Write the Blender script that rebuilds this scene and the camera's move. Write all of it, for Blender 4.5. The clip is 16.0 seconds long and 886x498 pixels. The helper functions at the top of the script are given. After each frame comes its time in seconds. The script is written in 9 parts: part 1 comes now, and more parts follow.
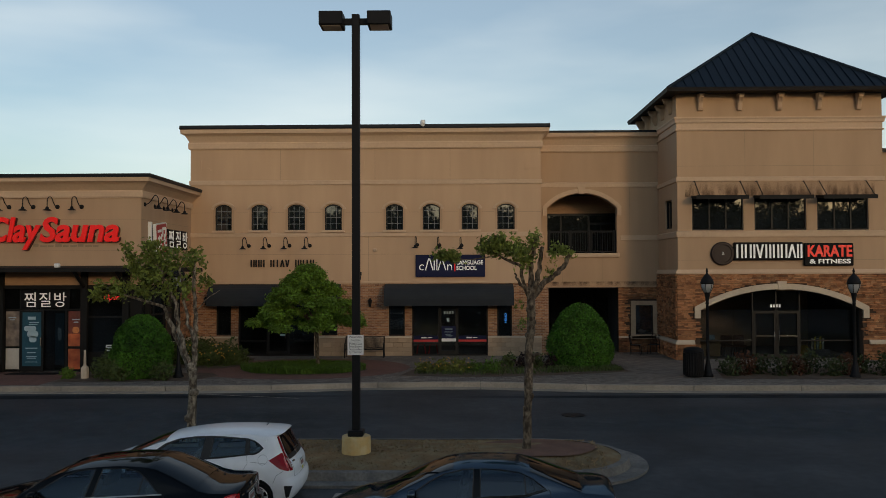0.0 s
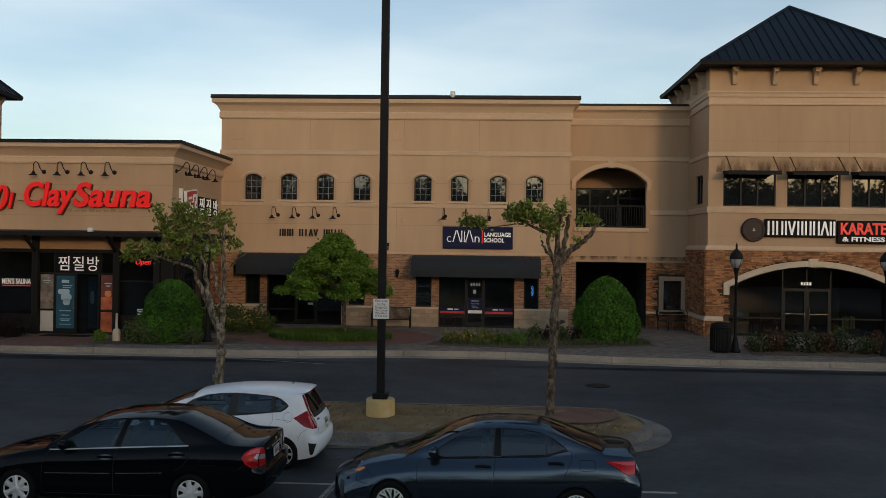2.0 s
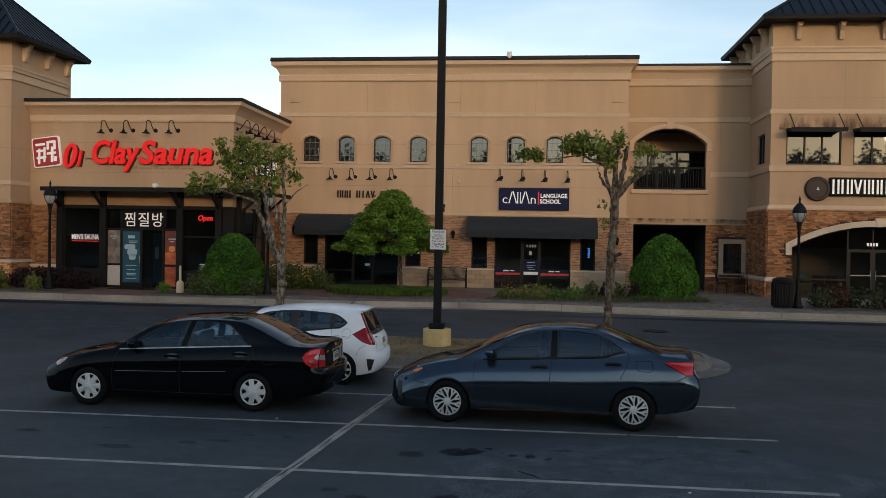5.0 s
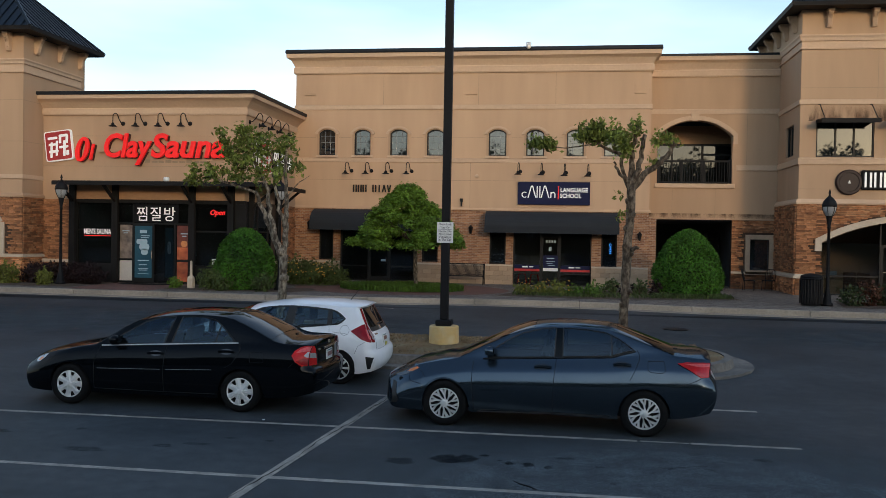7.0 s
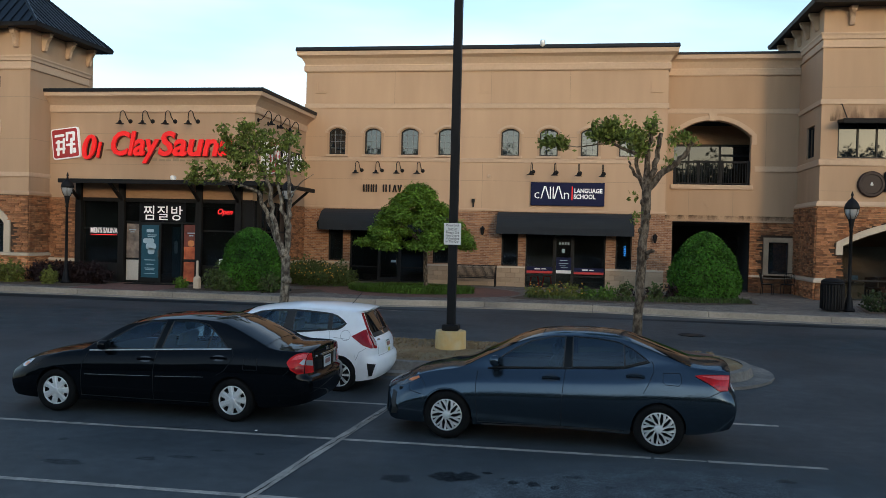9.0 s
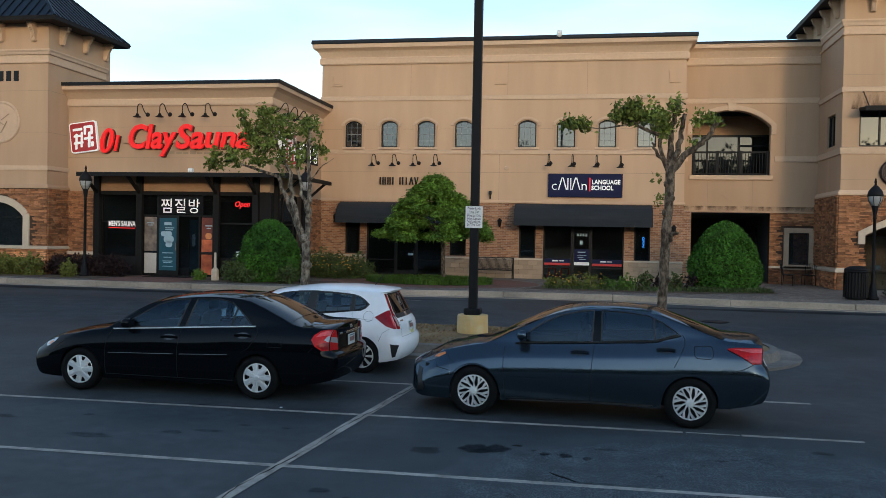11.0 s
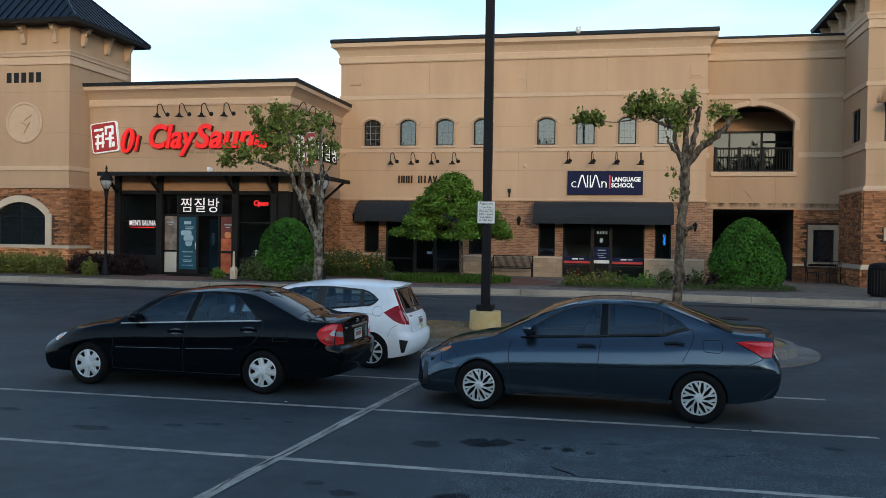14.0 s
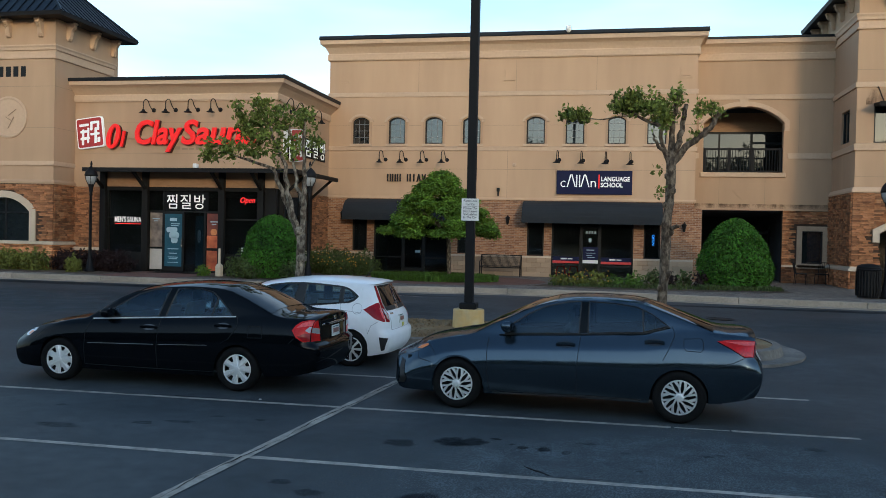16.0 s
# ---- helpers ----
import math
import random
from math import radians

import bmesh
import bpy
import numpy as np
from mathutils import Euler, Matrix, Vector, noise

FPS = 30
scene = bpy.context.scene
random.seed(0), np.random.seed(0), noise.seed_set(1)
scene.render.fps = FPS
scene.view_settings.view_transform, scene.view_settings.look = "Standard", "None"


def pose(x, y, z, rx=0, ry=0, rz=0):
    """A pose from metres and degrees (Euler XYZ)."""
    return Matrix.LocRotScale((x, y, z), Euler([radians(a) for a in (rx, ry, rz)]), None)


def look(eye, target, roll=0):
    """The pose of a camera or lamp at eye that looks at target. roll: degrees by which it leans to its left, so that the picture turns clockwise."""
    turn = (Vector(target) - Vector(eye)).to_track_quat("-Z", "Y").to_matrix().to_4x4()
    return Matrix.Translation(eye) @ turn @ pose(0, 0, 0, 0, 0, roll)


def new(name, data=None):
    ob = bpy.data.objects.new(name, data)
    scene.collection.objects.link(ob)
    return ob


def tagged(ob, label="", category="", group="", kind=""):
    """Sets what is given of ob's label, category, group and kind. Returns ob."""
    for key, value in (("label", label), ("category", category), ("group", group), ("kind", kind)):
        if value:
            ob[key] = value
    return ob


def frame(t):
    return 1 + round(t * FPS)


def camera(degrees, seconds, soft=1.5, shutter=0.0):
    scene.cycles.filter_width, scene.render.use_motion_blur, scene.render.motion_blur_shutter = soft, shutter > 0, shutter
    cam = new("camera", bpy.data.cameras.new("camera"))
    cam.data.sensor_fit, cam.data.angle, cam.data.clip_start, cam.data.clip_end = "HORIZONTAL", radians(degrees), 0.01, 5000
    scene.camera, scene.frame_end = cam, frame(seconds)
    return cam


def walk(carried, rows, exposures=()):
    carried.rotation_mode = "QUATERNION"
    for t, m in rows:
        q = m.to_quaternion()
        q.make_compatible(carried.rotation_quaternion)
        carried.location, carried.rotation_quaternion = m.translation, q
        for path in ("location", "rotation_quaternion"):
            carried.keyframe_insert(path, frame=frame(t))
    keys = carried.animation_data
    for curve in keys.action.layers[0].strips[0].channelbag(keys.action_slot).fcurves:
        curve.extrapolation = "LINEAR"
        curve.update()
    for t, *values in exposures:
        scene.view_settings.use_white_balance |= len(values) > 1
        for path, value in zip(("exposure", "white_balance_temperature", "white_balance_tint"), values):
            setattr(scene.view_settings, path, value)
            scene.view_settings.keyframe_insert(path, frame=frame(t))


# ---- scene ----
cam = camera(54.9, 16.0, soft=0.6)
PATH = [
    (0, (-0.233, -0.005, 4.308), (-0.269, 1.994, 4.361), -0.2),
    (0.5, (-0.222, -0.011, 4.307), (-0.251, 1.989, 4.343), 0.1),
    (1, (-0.205, -0.018, 4.297), (-0.257, 1.982, 4.319), 0.4),
    (1.5, (-0.193, -0.017, 4.174), (-0.271, 1.981, 4.184), 0.6),
    (2, (-0.18, -0.036, 4.047), (-0.283, 1.962, 4.047), 0.8),
    (2.5, (-0.173, -0.061, 3.807), (-0.301, 1.935, 3.8), 0.9),
    (3, (-0.191, -0.053, 3.561), (-0.336, 1.942, 3.549), 0.9),
    (3.5, (-0.188, -0.099, 3.34), (-0.356, 1.894, 3.322), 1.0),
    (4, (-0.18, -0.116, 3.098), (-0.373, 1.875, 3.077), 1.0),
    (4.5, (-0.182, -0.149, 2.935), (-0.395, 1.84, 2.912), 1.0),
    (5, (-0.187, -0.15, 2.739), (-0.418, 1.836, 2.714), 1.0),
    (7.5, (0.211, 0.99, 2.649), (-0.091, 2.966, 2.616), 1.2),
    (8, (0.243, 1.157, 2.649), (-0.066, 3.133, 2.618), 1.4),
    (8.5, (0.236, 1.239, 2.651), (-0.086, 3.213, 2.619), 1.4),
    (9, (0.185, 1.389, 2.676), (-0.142, 3.362, 2.644), 1.4),
    (11.5, (-0.006, 1.491, 2.242), (-0.372, 3.457, 2.211), 1.0),
    (12, (0.002, 1.473, 2.213), (-0.373, 3.437, 2.183), 0.9),
    (12.5, (0.15, 1.473, 2.219), (-0.239, 3.434, 2.188), 0.9),
    (13, (0.205, 1.464, 2.221), (-0.195, 3.423, 2.189), 1.2),
    (13.5, (0.191, 1.554, 2.224), (-0.217, 3.511, 2.194), 1.2),
    (14, (0.243, 1.651, 2.226), (-0.172, 3.607, 2.195), 0.9),
    (14.5, (0.401, 1.727, 2.229), (-0.007, 3.685, 2.198), 1.4),
    (15, (0.416, 1.792, 2.217), (0.026, 3.753, 2.186), 1.3),
    (15.5, (0.402, 1.891, 2.194), (0.034, 3.857, 2.166), 1.4),
    (16, (0.385, 1.883, 2.167), (-0.013, 3.843, 2.137), 1.3),
]
EXPOSURES = [(0, -0.01, 7100, 9), (1, 0.2, 7200, 10), (2.9, 0.25, 7100, 10), (3.7, 0.48, 7150, 11), (5, 0.56, 7000, 11), (8, 0.88, 6350, 8), (9, 0.88, 6250, 6), (12, 1.02, 6090, 6), (14, 1.01, 6010, 4), (16, 1.01, 5930, 3)]
walk(cam, [(t, look(eye, target, roll)) for t, eye, target, roll in PATH], EXPOSURES)

# ---- sky and sun ----
world = bpy.data.worlds.new("sky")
scene.world = world
world.use_nodes = True
wn, wl = world.node_tree.nodes, world.node_tree.links
SUN_AZ, SUN_EL = radians(157), radians(9)
sky = wn.new("ShaderNodeTexSky")
sky.sky_type, sky.sun_disc = 'NISHITA', False
sky.sun_elevation, sky.sun_rotation = SUN_EL, SUN_AZ
sky.air_density, sky.dust_density, sky.ozone_density = 1.0, 1.2, 2.6
w_tc = wn.new("ShaderNodeTexCoord")
w_map = wn.new("ShaderNodeMapping")
w_map.inputs["Scale"].default_value = (1.3, 1.3, 5.5)
w_noise = wn.new("ShaderNodeTexNoise")
w_noise.inputs["Scale"].default_value = 1.3
w_noise.inputs["Detail"].default_value = 5
w_noise.inputs["Roughness"].default_value = 0.45
w_ramp = wn.new("ShaderNodeValToRGB")
w_ramp.color_ramp.elements[0].position, w_ramp.color_ramp.elements[1].position = 0.48, 0.85
w_ramp.color_ramp.elements[0].color, w_ramp.color_ramp.elements[1].color = (0.17, 0.17, 0.17, 1), (0.66, 0.66, 0.66, 1)
w_mix = wn.new("ShaderNodeMix")
w_mix.data_type = 'RGBA'
w_mix.inputs[7].default_value = (6.5, 7.0, 7.2, 1)
wl.new(w_tc.outputs["Generated"], w_map.inputs["Vector"])
wl.new(w_map.outputs["Vector"], w_noise.inputs["Vector"])
wl.new(w_noise.outputs["Fac"], w_ramp.inputs["Fac"])
w_sep = wn.new("ShaderNodeSeparateXYZ")
w_veil = wn.new("ShaderNodeMapRange")
w_veil.interpolation_type = 'SMOOTHSTEP'
w_veil.inputs["From Min"].default_value, w_veil.inputs["From Max"].default_value = 0.38, 0.7
w_veil.inputs["To Min"].default_value, w_veil.inputs["To Max"].default_value = 1.0, 0.1
w_thin = wn.new("ShaderNodeMath")
w_thin.operation = 'MULTIPLY'
wl.new(w_tc.outputs["Generated"], w_sep.inputs[0])
wl.new(w_sep.outputs["Z"], w_veil.inputs["Value"])
wl.new(w_ramp.outputs["Color"], w_thin.inputs[0])
wl.new(w_veil.outputs["Result"], w_thin.inputs[1])
wl.new(w_thin.outputs[0], w_mix.inputs[0])
wl.new(sky.outputs["Color"], w_mix.inputs[6])
wl.new(w_mix.outputs[2], wn["Background"].inputs["Color"])
wn["Background"].inputs["Strength"].default_value = 0.155

sun = new("sun", bpy.data.lights.new("sun", 'SUN'))
sun.data.energy, sun.data.angle, sun.data.color = 0.56, radians(7), (1.0, 0.72, 0.45)
sun_dir = Vector((math.sin(SUN_AZ) * math.cos(SUN_EL), math.cos(SUN_AZ) * math.cos(SUN_EL), math.sin(SUN_EL)))
sun.matrix_world = look(sun_dir * 100, (0, 0, 0))

# ---- materials ----
def mat(name, col, rough=0.6, metal=0.0, var=0.15, scales=(0.8, 14.0), bump=0.0, bscale=40.0, coat=0.0, islands=0.0, objects=0.0,
        spec=0.5, tint=None, stretch=(1, 1, 1)):
    """A surface: base colour with broad and fine variation, optional relief, and variation from piece to piece."""
    m = bpy.data.materials.new(name)
    m.use_nodes = True
    n, l = m.node_tree.nodes, m.node_tree.links
    b = n["Principled BSDF"]
    b.inputs["Roughness"].default_value, b.inputs["Metallic"].default_value = rough, metal
    b.inputs["Coat Weight"].default_value, b.inputs["Coat Roughness"].default_value = coat, 0.03
    b.inputs["Specular IOR Level"].default_value = spec
    tc, mp = n.new("ShaderNodeTexCoord"), n.new("ShaderNodeMapping")
    mp.inputs["Scale"].default_value = stretch
    l.new(tc.outputs["Object"], mp.inputs["Vector"])
    value = None
    for s, amount in ((scales[0], var), (scales[1], var * 0.7)):
        t = n.new("ShaderNodeTexNoise")
        t.inputs["Scale"].default_value, t.inputs["Detail"].default_value = s, 4
        l.new(mp.outputs["Vector"], t.inputs["Vector"])
        r = n.new("ShaderNodeMapRange")
        r.inputs["From Min"].default_value, r.inputs["From Max"].default_value = 0.25, 0.75
        r.inputs["To Min"].default_value, r.inputs["To Max"].default_value = 1 - amount, 1 + amount
        l.new(t.outputs["Fac"], r.inputs["Value"])
        value = times(n, l, value, r.outputs["Result"])
    for amount, node, out in ((islands, "ShaderNodeNewGeometry", "Random Per Island"), (objects, "ShaderNodeObjectInfo", "Random")):
        if amount:
            r = n.new("ShaderNodeMapRange")
            r.inputs["To Min"].default_value, r.inputs["To Max"].default_value = 1 - amount, 1 + amount
            l.new(n.new(node).outputs[out], r.inputs["Value"])
            value = times(n, l, value, r.outputs["Result"])
    c = n.new("ShaderNodeMix")
    c.data_type = 'RGBA'
    c.inputs[6].default_value, c.inputs[7].default_value = (*col, 1), (*(tint or col), 1)
    c.inputs[0].default_value = 0
    if tint:
        t = n.new("ShaderNodeTexNoise")
        t.inputs["Scale"].default_value, t.inputs["Detail"].default_value = scales[0] * 2.3, 3
        l.new(mp.outputs["Vector"], t.inputs["Vector"])
        r = n.new("ShaderNodeMapRange")
        r.inputs["From Min"].default_value, r.inputs["From Max"].default_value = 0.4, 0.65
        l.new(t.outputs["Fac"], r.inputs["Value"])
        l.new(r.outputs["Result"], c.inputs[0])
    v = n.new("ShaderNodeVectorMath")
    v.operation = 'SCALE'
    l.new(c.outputs[2], v.inputs[0])
    l.new(value, v.inputs["Scale"])
    l.new(v.outputs["Vector"], b.inputs["Base Color"])
    if bump:
        t = n.new("ShaderNodeTexNoise")
        t.inputs["Scale"].default_value, t.inputs["Detail"].default_value = bscale, 5
        l.new(mp.outputs["Vector"], t.inputs["Vector"])
        bp = n.new("ShaderNodeBump")
        bp.inputs["Strength"].default_value, bp.inputs["Distance"].default_value = 1.0, bump
        l.new(t.outputs["Fac"], bp.inputs["Height"])
        l.new(bp.outputs["Normal"], b.inputs["Normal"])
    return m


def times(n, l, a, b):
    if a is None:
        return b
    m = n.new("ShaderNodeMath")
    m.operation = 'MULTIPLY'
    l.new(a, m.inputs[0])
    l.new(b, m.inputs[1])
    return m.outputs[0]


def masonry(name, cols, mortar, width, height, rough=0.85, bump=0.004, upright=True):
    """Small bricks or pavers, laid in running bond at true size."""
    m = mat(name, cols[0], rough, var=0.12)
    n, l = m.node_tree.nodes, m.node_tree.links
    b = n["Principled BSDF"]
    old = b.inputs["Base Color"].links[0].from_socket
    tc = n.new("ShaderNodeTexCoord")
    sep, com = n.new("ShaderNodeSeparateXYZ"), n.new("ShaderNodeCombineXYZ")
    l.new(tc.outputs["Object"], sep.inputs[0])
    if upright:
        add = n.new("ShaderNodeMath")
        l.new(sep.outputs["X"], add.inputs[0])
        l.new(sep.outputs["Y"], add.inputs[1])
        l.new(add.outputs[0], com.inputs["X"])
        l.new(sep.outputs["Z"], com.inputs["Y"])
    else:
        l.new(sep.outputs["X"], com.inputs["X"])
        l.new(sep.outputs["Y"], com.inputs["Y"])
    br = n.new("ShaderNodeTexBrick")
    br.inputs["Scale"].default_value = 1.0
    br.inputs["Brick Width"].default_value, br.inputs["Row Height"].default_value = width, height
    br.inputs["Mortar Size"].default_value = 0.006
    br.inputs["Color1"].default_value, br.inputs["Color2"].default_value, br.inputs["Mortar"].default_value = (*cols[0], 1), (*cols[1], 1), (*mortar, 1)
    l.new(com.outputs[0], br.inputs["Vector"])
    mx = n.new("ShaderNodeMix")
    mx.data_type, mx.blend_type = 'RGBA', 'MULTIPLY'
    mx.inputs[0].default_value = 1.0
    g = n.new("ShaderNodeVectorMath")
    g.operation = 'DIVIDE'
    g.inputs[1].default_value = cols[0]
    l.new(old, g.inputs[0])
    l.new(g.outputs[0], mx.inputs[6])
    l.new(br.outputs["Color"], mx.inputs[7])
    l.new(mx.outputs[2], b.inputs["Base Color"])
    bp = n.new("ShaderNodeBump")
    bp.inputs["Distance"].default_value = -bump
    l.new(br.outputs["Fac"], bp.inputs["Height"])
    l.new(bp.outputs["Normal"], b.inputs["Normal"])
    return m


def glow(name, col, strength):
    m = mat(name, col, 0.4, var=0.05)
    b = m.node_tree.nodes["Principled BSDF"]
    b.inputs["Emission Color"].default_value, b.inputs["Emission Strength"].default_value = (*col, 1), strength
    return m


def clear(name, tint, rough=0.0, sheen=(0.9, 0.95, 1.0), ior=1.6, haze=0.0):
    """Thin tinted window glass, with a pale veil that stands in for reflected haze."""
    m = bpy.data.materials.new(name)
    m.use_nodes = True
    n, l = m.node_tree.nodes, m.node_tree.links
    n.remove(n["Principled BSDF"])
    tr, gl, mx, fr = n.new("ShaderNodeBsdfTransparent"), n.new("ShaderNodeBsdfGlossy"), n.new("ShaderNodeMixShader"), n.new("ShaderNodeFresnel")
    tr.inputs["Color"].default_value = (*tint, 1)
    gl.inputs["Roughness"].default_value = rough
    gl.inputs["Color"].default_value = (*sheen, 1)
    fr.inputs["IOR"].default_value = ior
    l.new(fr.outputs[0], mx.inputs[0])
    l.new(tr.outputs[0], mx.inputs[1])
    l.new(gl.outputs[0], mx.inputs[2])
    last = mx.outputs[0]
    # Thin diffuse layer imitates the grey reflection that lies on the panes.
    if haze:
        df, dm, t, r = n.new("ShaderNodeBsdfDiffuse"), n.new("ShaderNodeMixShader"), n.new("ShaderNodeTexNoise"), n.new("ShaderNodeMapRange")
        df.inputs["Color"].default_value = (0.5, 0.52, 0.54, 1)
        t.inputs["Scale"].default_value, t.inputs["Detail"].default_value = 1.6, 5
        r.inputs["From Min"].default_value, r.inputs["From Max"].default_value, r.inputs["To Min"].default_value, r.inputs["To Max"].default_value = 0.3, 0.7, haze * 0.3, haze * 1.5
        l.new(n.new("ShaderNodeTexCoord").outputs["Object"], t.inputs["Vector"])
        l.new(t.outputs["Fac"], r.inputs["Value"])
        l.new(r.outputs["Result"], dm.inputs[0])
        l.new(last, dm.inputs[1])
        l.new(df.outputs[0], dm.inputs[2])
        last = dm.outputs[0]
    l.new(last, n["Material Output"].inputs["Surface"])
    return m


STUCCO = mat("stucco", (0.46, 0.305, 0.19), 0.9, var=0.05, scales=(0.35, 3), bump=0.002, bscale=90, stretch=(1, 1, 0.16), tint=(0.42, 0.275, 0.17))
TRIM = mat("stucco trim", (0.54, 0.382, 0.26), 0.88, var=0.07, scales=(0.6, 9), bump=0.0015, bscale=90)
# Brighter copy of the stucco: the wall's stronger light is in its colour.
LITSTUCCO = mat("stucco brightened for light", (0.52, 0.348, 0.22), 0.9, var=0.05, scales=(0.35, 3), bump=0.002, bscale=90, stretch=(1, 1, 0.16), tint=(0.475, 0.315, 0.198))
JOINT = mat("stucco joint", (0.30, 0.215, 0.14), 0.95, var=0.05)
BRICK = masonry("brick", ((0.2, 0.085, 0.042), (0.42, 0.215, 0.11)), (0.40, 0.31, 0.23), 0.21, 0.072)
PAVER = masonry("paver", ((0.112, 0.09, 0.072), (0.255, 0.212, 0.17)), (0.04, 0.03, 0.027), 0.2, 0.1, bump=0.002, upright=False)
REDPAVER = masonry("red paver", ((0.16, 0.065, 0.048), (0.22, 0.1, 0.07)), (0.09, 0.06, 0.05), 0.2, 0.1, bump=0.002, upright=False)
LEDGE = mat("ledge stone", (0.32, 0.128, 0.052), 0.9, var=0.25, scales=(2.5, 30), bump=0.006, bscale=30, islands=0.5, objects=0.5, tint=(0.37, 0.19, 0.092))
LEDGEBACK = mat("stone bedding", (0.06, 0.036, 0.023), 0.95, var=0.2)
BLOCK = mat("split block", (0.40, 0.29, 0.195), 0.92, var=0.16, scales=(1.5, 20), bump=0.008, bscale=25, objects=0.12)
CAP = mat("cast stone", (0.55, 0.45, 0.335), 0.85, var=0.1, scales=(1, 16), bump=0.002)
COPING = mat("dark coping metal", (0.012, 0.014, 0.017), 0.55, 0.0, var=0.1, spec=0.25)
ROOF = mat("standing seam metal", (0.010, 0.016, 0.024), 0.42, 0.5, var=0.12, scales=(0.6, 12))
ROOFEDGE = mat("brown fascia", (0.014, 0.013, 0.014), 0.6, 0.0, var=0.12, spec=0.25)
BLACKMETAL = mat("black metal", (0.007, 0.007, 0.008), 0.6, 0.0, var=0.15, spec=0.2)
BRONZE = mat("bronze frame", (0.010, 0.0095, 0.009), 0.5, 0.0, var=0.1, spec=0.25)
FABRIC = mat("black canvas", (0.014, 0.0175, 0.022), 0.85, var=0.15, scales=(2, 40))
GLASS = mat("dark window glass", (0.012, 0.016, 0.02), 0.02, var=0.2, scales=(0.7, 3))
GLASS.node_tree.nodes["Principled BSDF"].inputs["IOR"].default_value = 1.95
UPPERGLASS = mat("upper window glass", (0.012, 0.015, 0.017), 0.02, var=0.2, scales=(0.7, 3))
UPPERGLASS.node_tree.nodes["Principled BSDF"].inputs["IOR"].default_value = 1.58
SHOPGLASS = clear("shop glass", (0.58, 0.63, 0.66), ior=1.45, haze=0.006, sheen=(0.8, 0.92, 1.0))
# Dark base colour carries the dimness of unlit rooms, recess and passage.
INTERIOR = mat("interior with dimness in colour", (0.06, 0.07, 0.08), 0.8, var=0.3)
SHOPROOM = mat("painted shop wall", (0.36, 0.34, 0.31), 0.8, var=0.15)
INTFLOOR = mat("interior floor", (0.10, 0.08, 0.065), 0.5, var=0.2)
WOOD = mat("stained wood", (0.36, 0.2, 0.10), 0.6, var=0.2, scales=(1, 20), stretch=(0.2, 1, 1), bump=0.001)
WOODDARK = mat("dark timber", (0.010, 0.009, 0.0085), 0.65, var=0.2, scales=(1, 20), spec=0.2)
MUNTIN = mat("grey muntin", (0.20, 0.205, 0.20), 0.5, var=0.05)
KERB = mat("kerb concrete", (0.31, 0.264, 0.212), 0.9, var=0.25, scales=(0.7, 18), bump=0.002, objects=0.1)
# Darker copy of the kerb concrete; the island's shade is in the colour.
SHADEKERB = mat("kerb concrete darkened for shade", (0.185, 0.165, 0.14), 0.9, var=0.35, scales=(0.9, 18), bump=0.002, tint=(0.12, 0.11, 0.098))
CONCRETE = mat("pale concrete", (0.40, 0.38, 0.34), 0.9, var=0.15, scales=(1.2, 20), bump=0.002)
YELLOW = mat("worn yellow paint", (0.62, 0.41, 0.16), 0.75, var=0.07, scales=(2, 12), tint=(0.62, 0.47, 0.24))
LINEPAINT = mat("worn white line paint", (0.38, 0.345, 0.295), 0.85, var=0.4, scales=(2, 26), tint=(0.25, 0.23, 0.2))
MULCH = mat("mulch", (0.10, 0.065, 0.042), 0.98, var=0.3, scales=(2, 40), bump=0.02, bscale=40)
DRYGRASS = mat("dry grass ground", (0.2, 0.12, 0.052), 0.98, var=0.3, scales=(1.2, 30), bump=0.02, bscale=50, tint=(0.22, 0.17, 0.09))
REDMULCH = mat("red mulch", (0.17, 0.085, 0.055), 0.98, var=0.25, scales=(2, 40), bump=0.02, bscale=40)
BARK = mat("bark", (0.05, 0.034, 0.021), 0.95, var=0.5, scales=(7, 45), bump=0.035, bscale=24, stretch=(1, 1, 0.5), tint=(0.18, 0.142, 0.1))
PALEBARK = mat("lichened bark", (0.065, 0.047, 0.032), 0.95, var=0.5, scales=(7, 45), bump=0.035, bscale=24, stretch=(1, 1, 0.5), tint=(0.3, 0.255, 0.19))
WHITE = mat("white paint", (0.78, 0.78, 0.76), 0.5, var=0.04)
# A little emission is put into the sign faces to brighten them.
LETTERWHITE = glow("white sign face, glow added", (0.85, 0.85, 0.83), 0.12)
LETTERRED = glow("red sign face, glow added", (0.74, 0.009, 0.007), 0.2)
NAVY = mat("navy sign panel", (0.012, 0.015, 0.05), 0.6, var=0.06, spec=0.12)
BLACKSIGN = mat("black sign panel", (0.007, 0.007, 0.008), 0.6, var=0.1, spec=0.12)
NEONBLUE = glow("blue neon", (0.03, 0.3, 1.0), 0.4)
NEONRED = glow("red neon", (1.0, 0.03, 0.03), 0.5)
# Emission is added to these white letters, which have no lamp.
GLOWWHITE = glow("white letters with added glow", (0.9, 0.82, 0.8), 0.14)


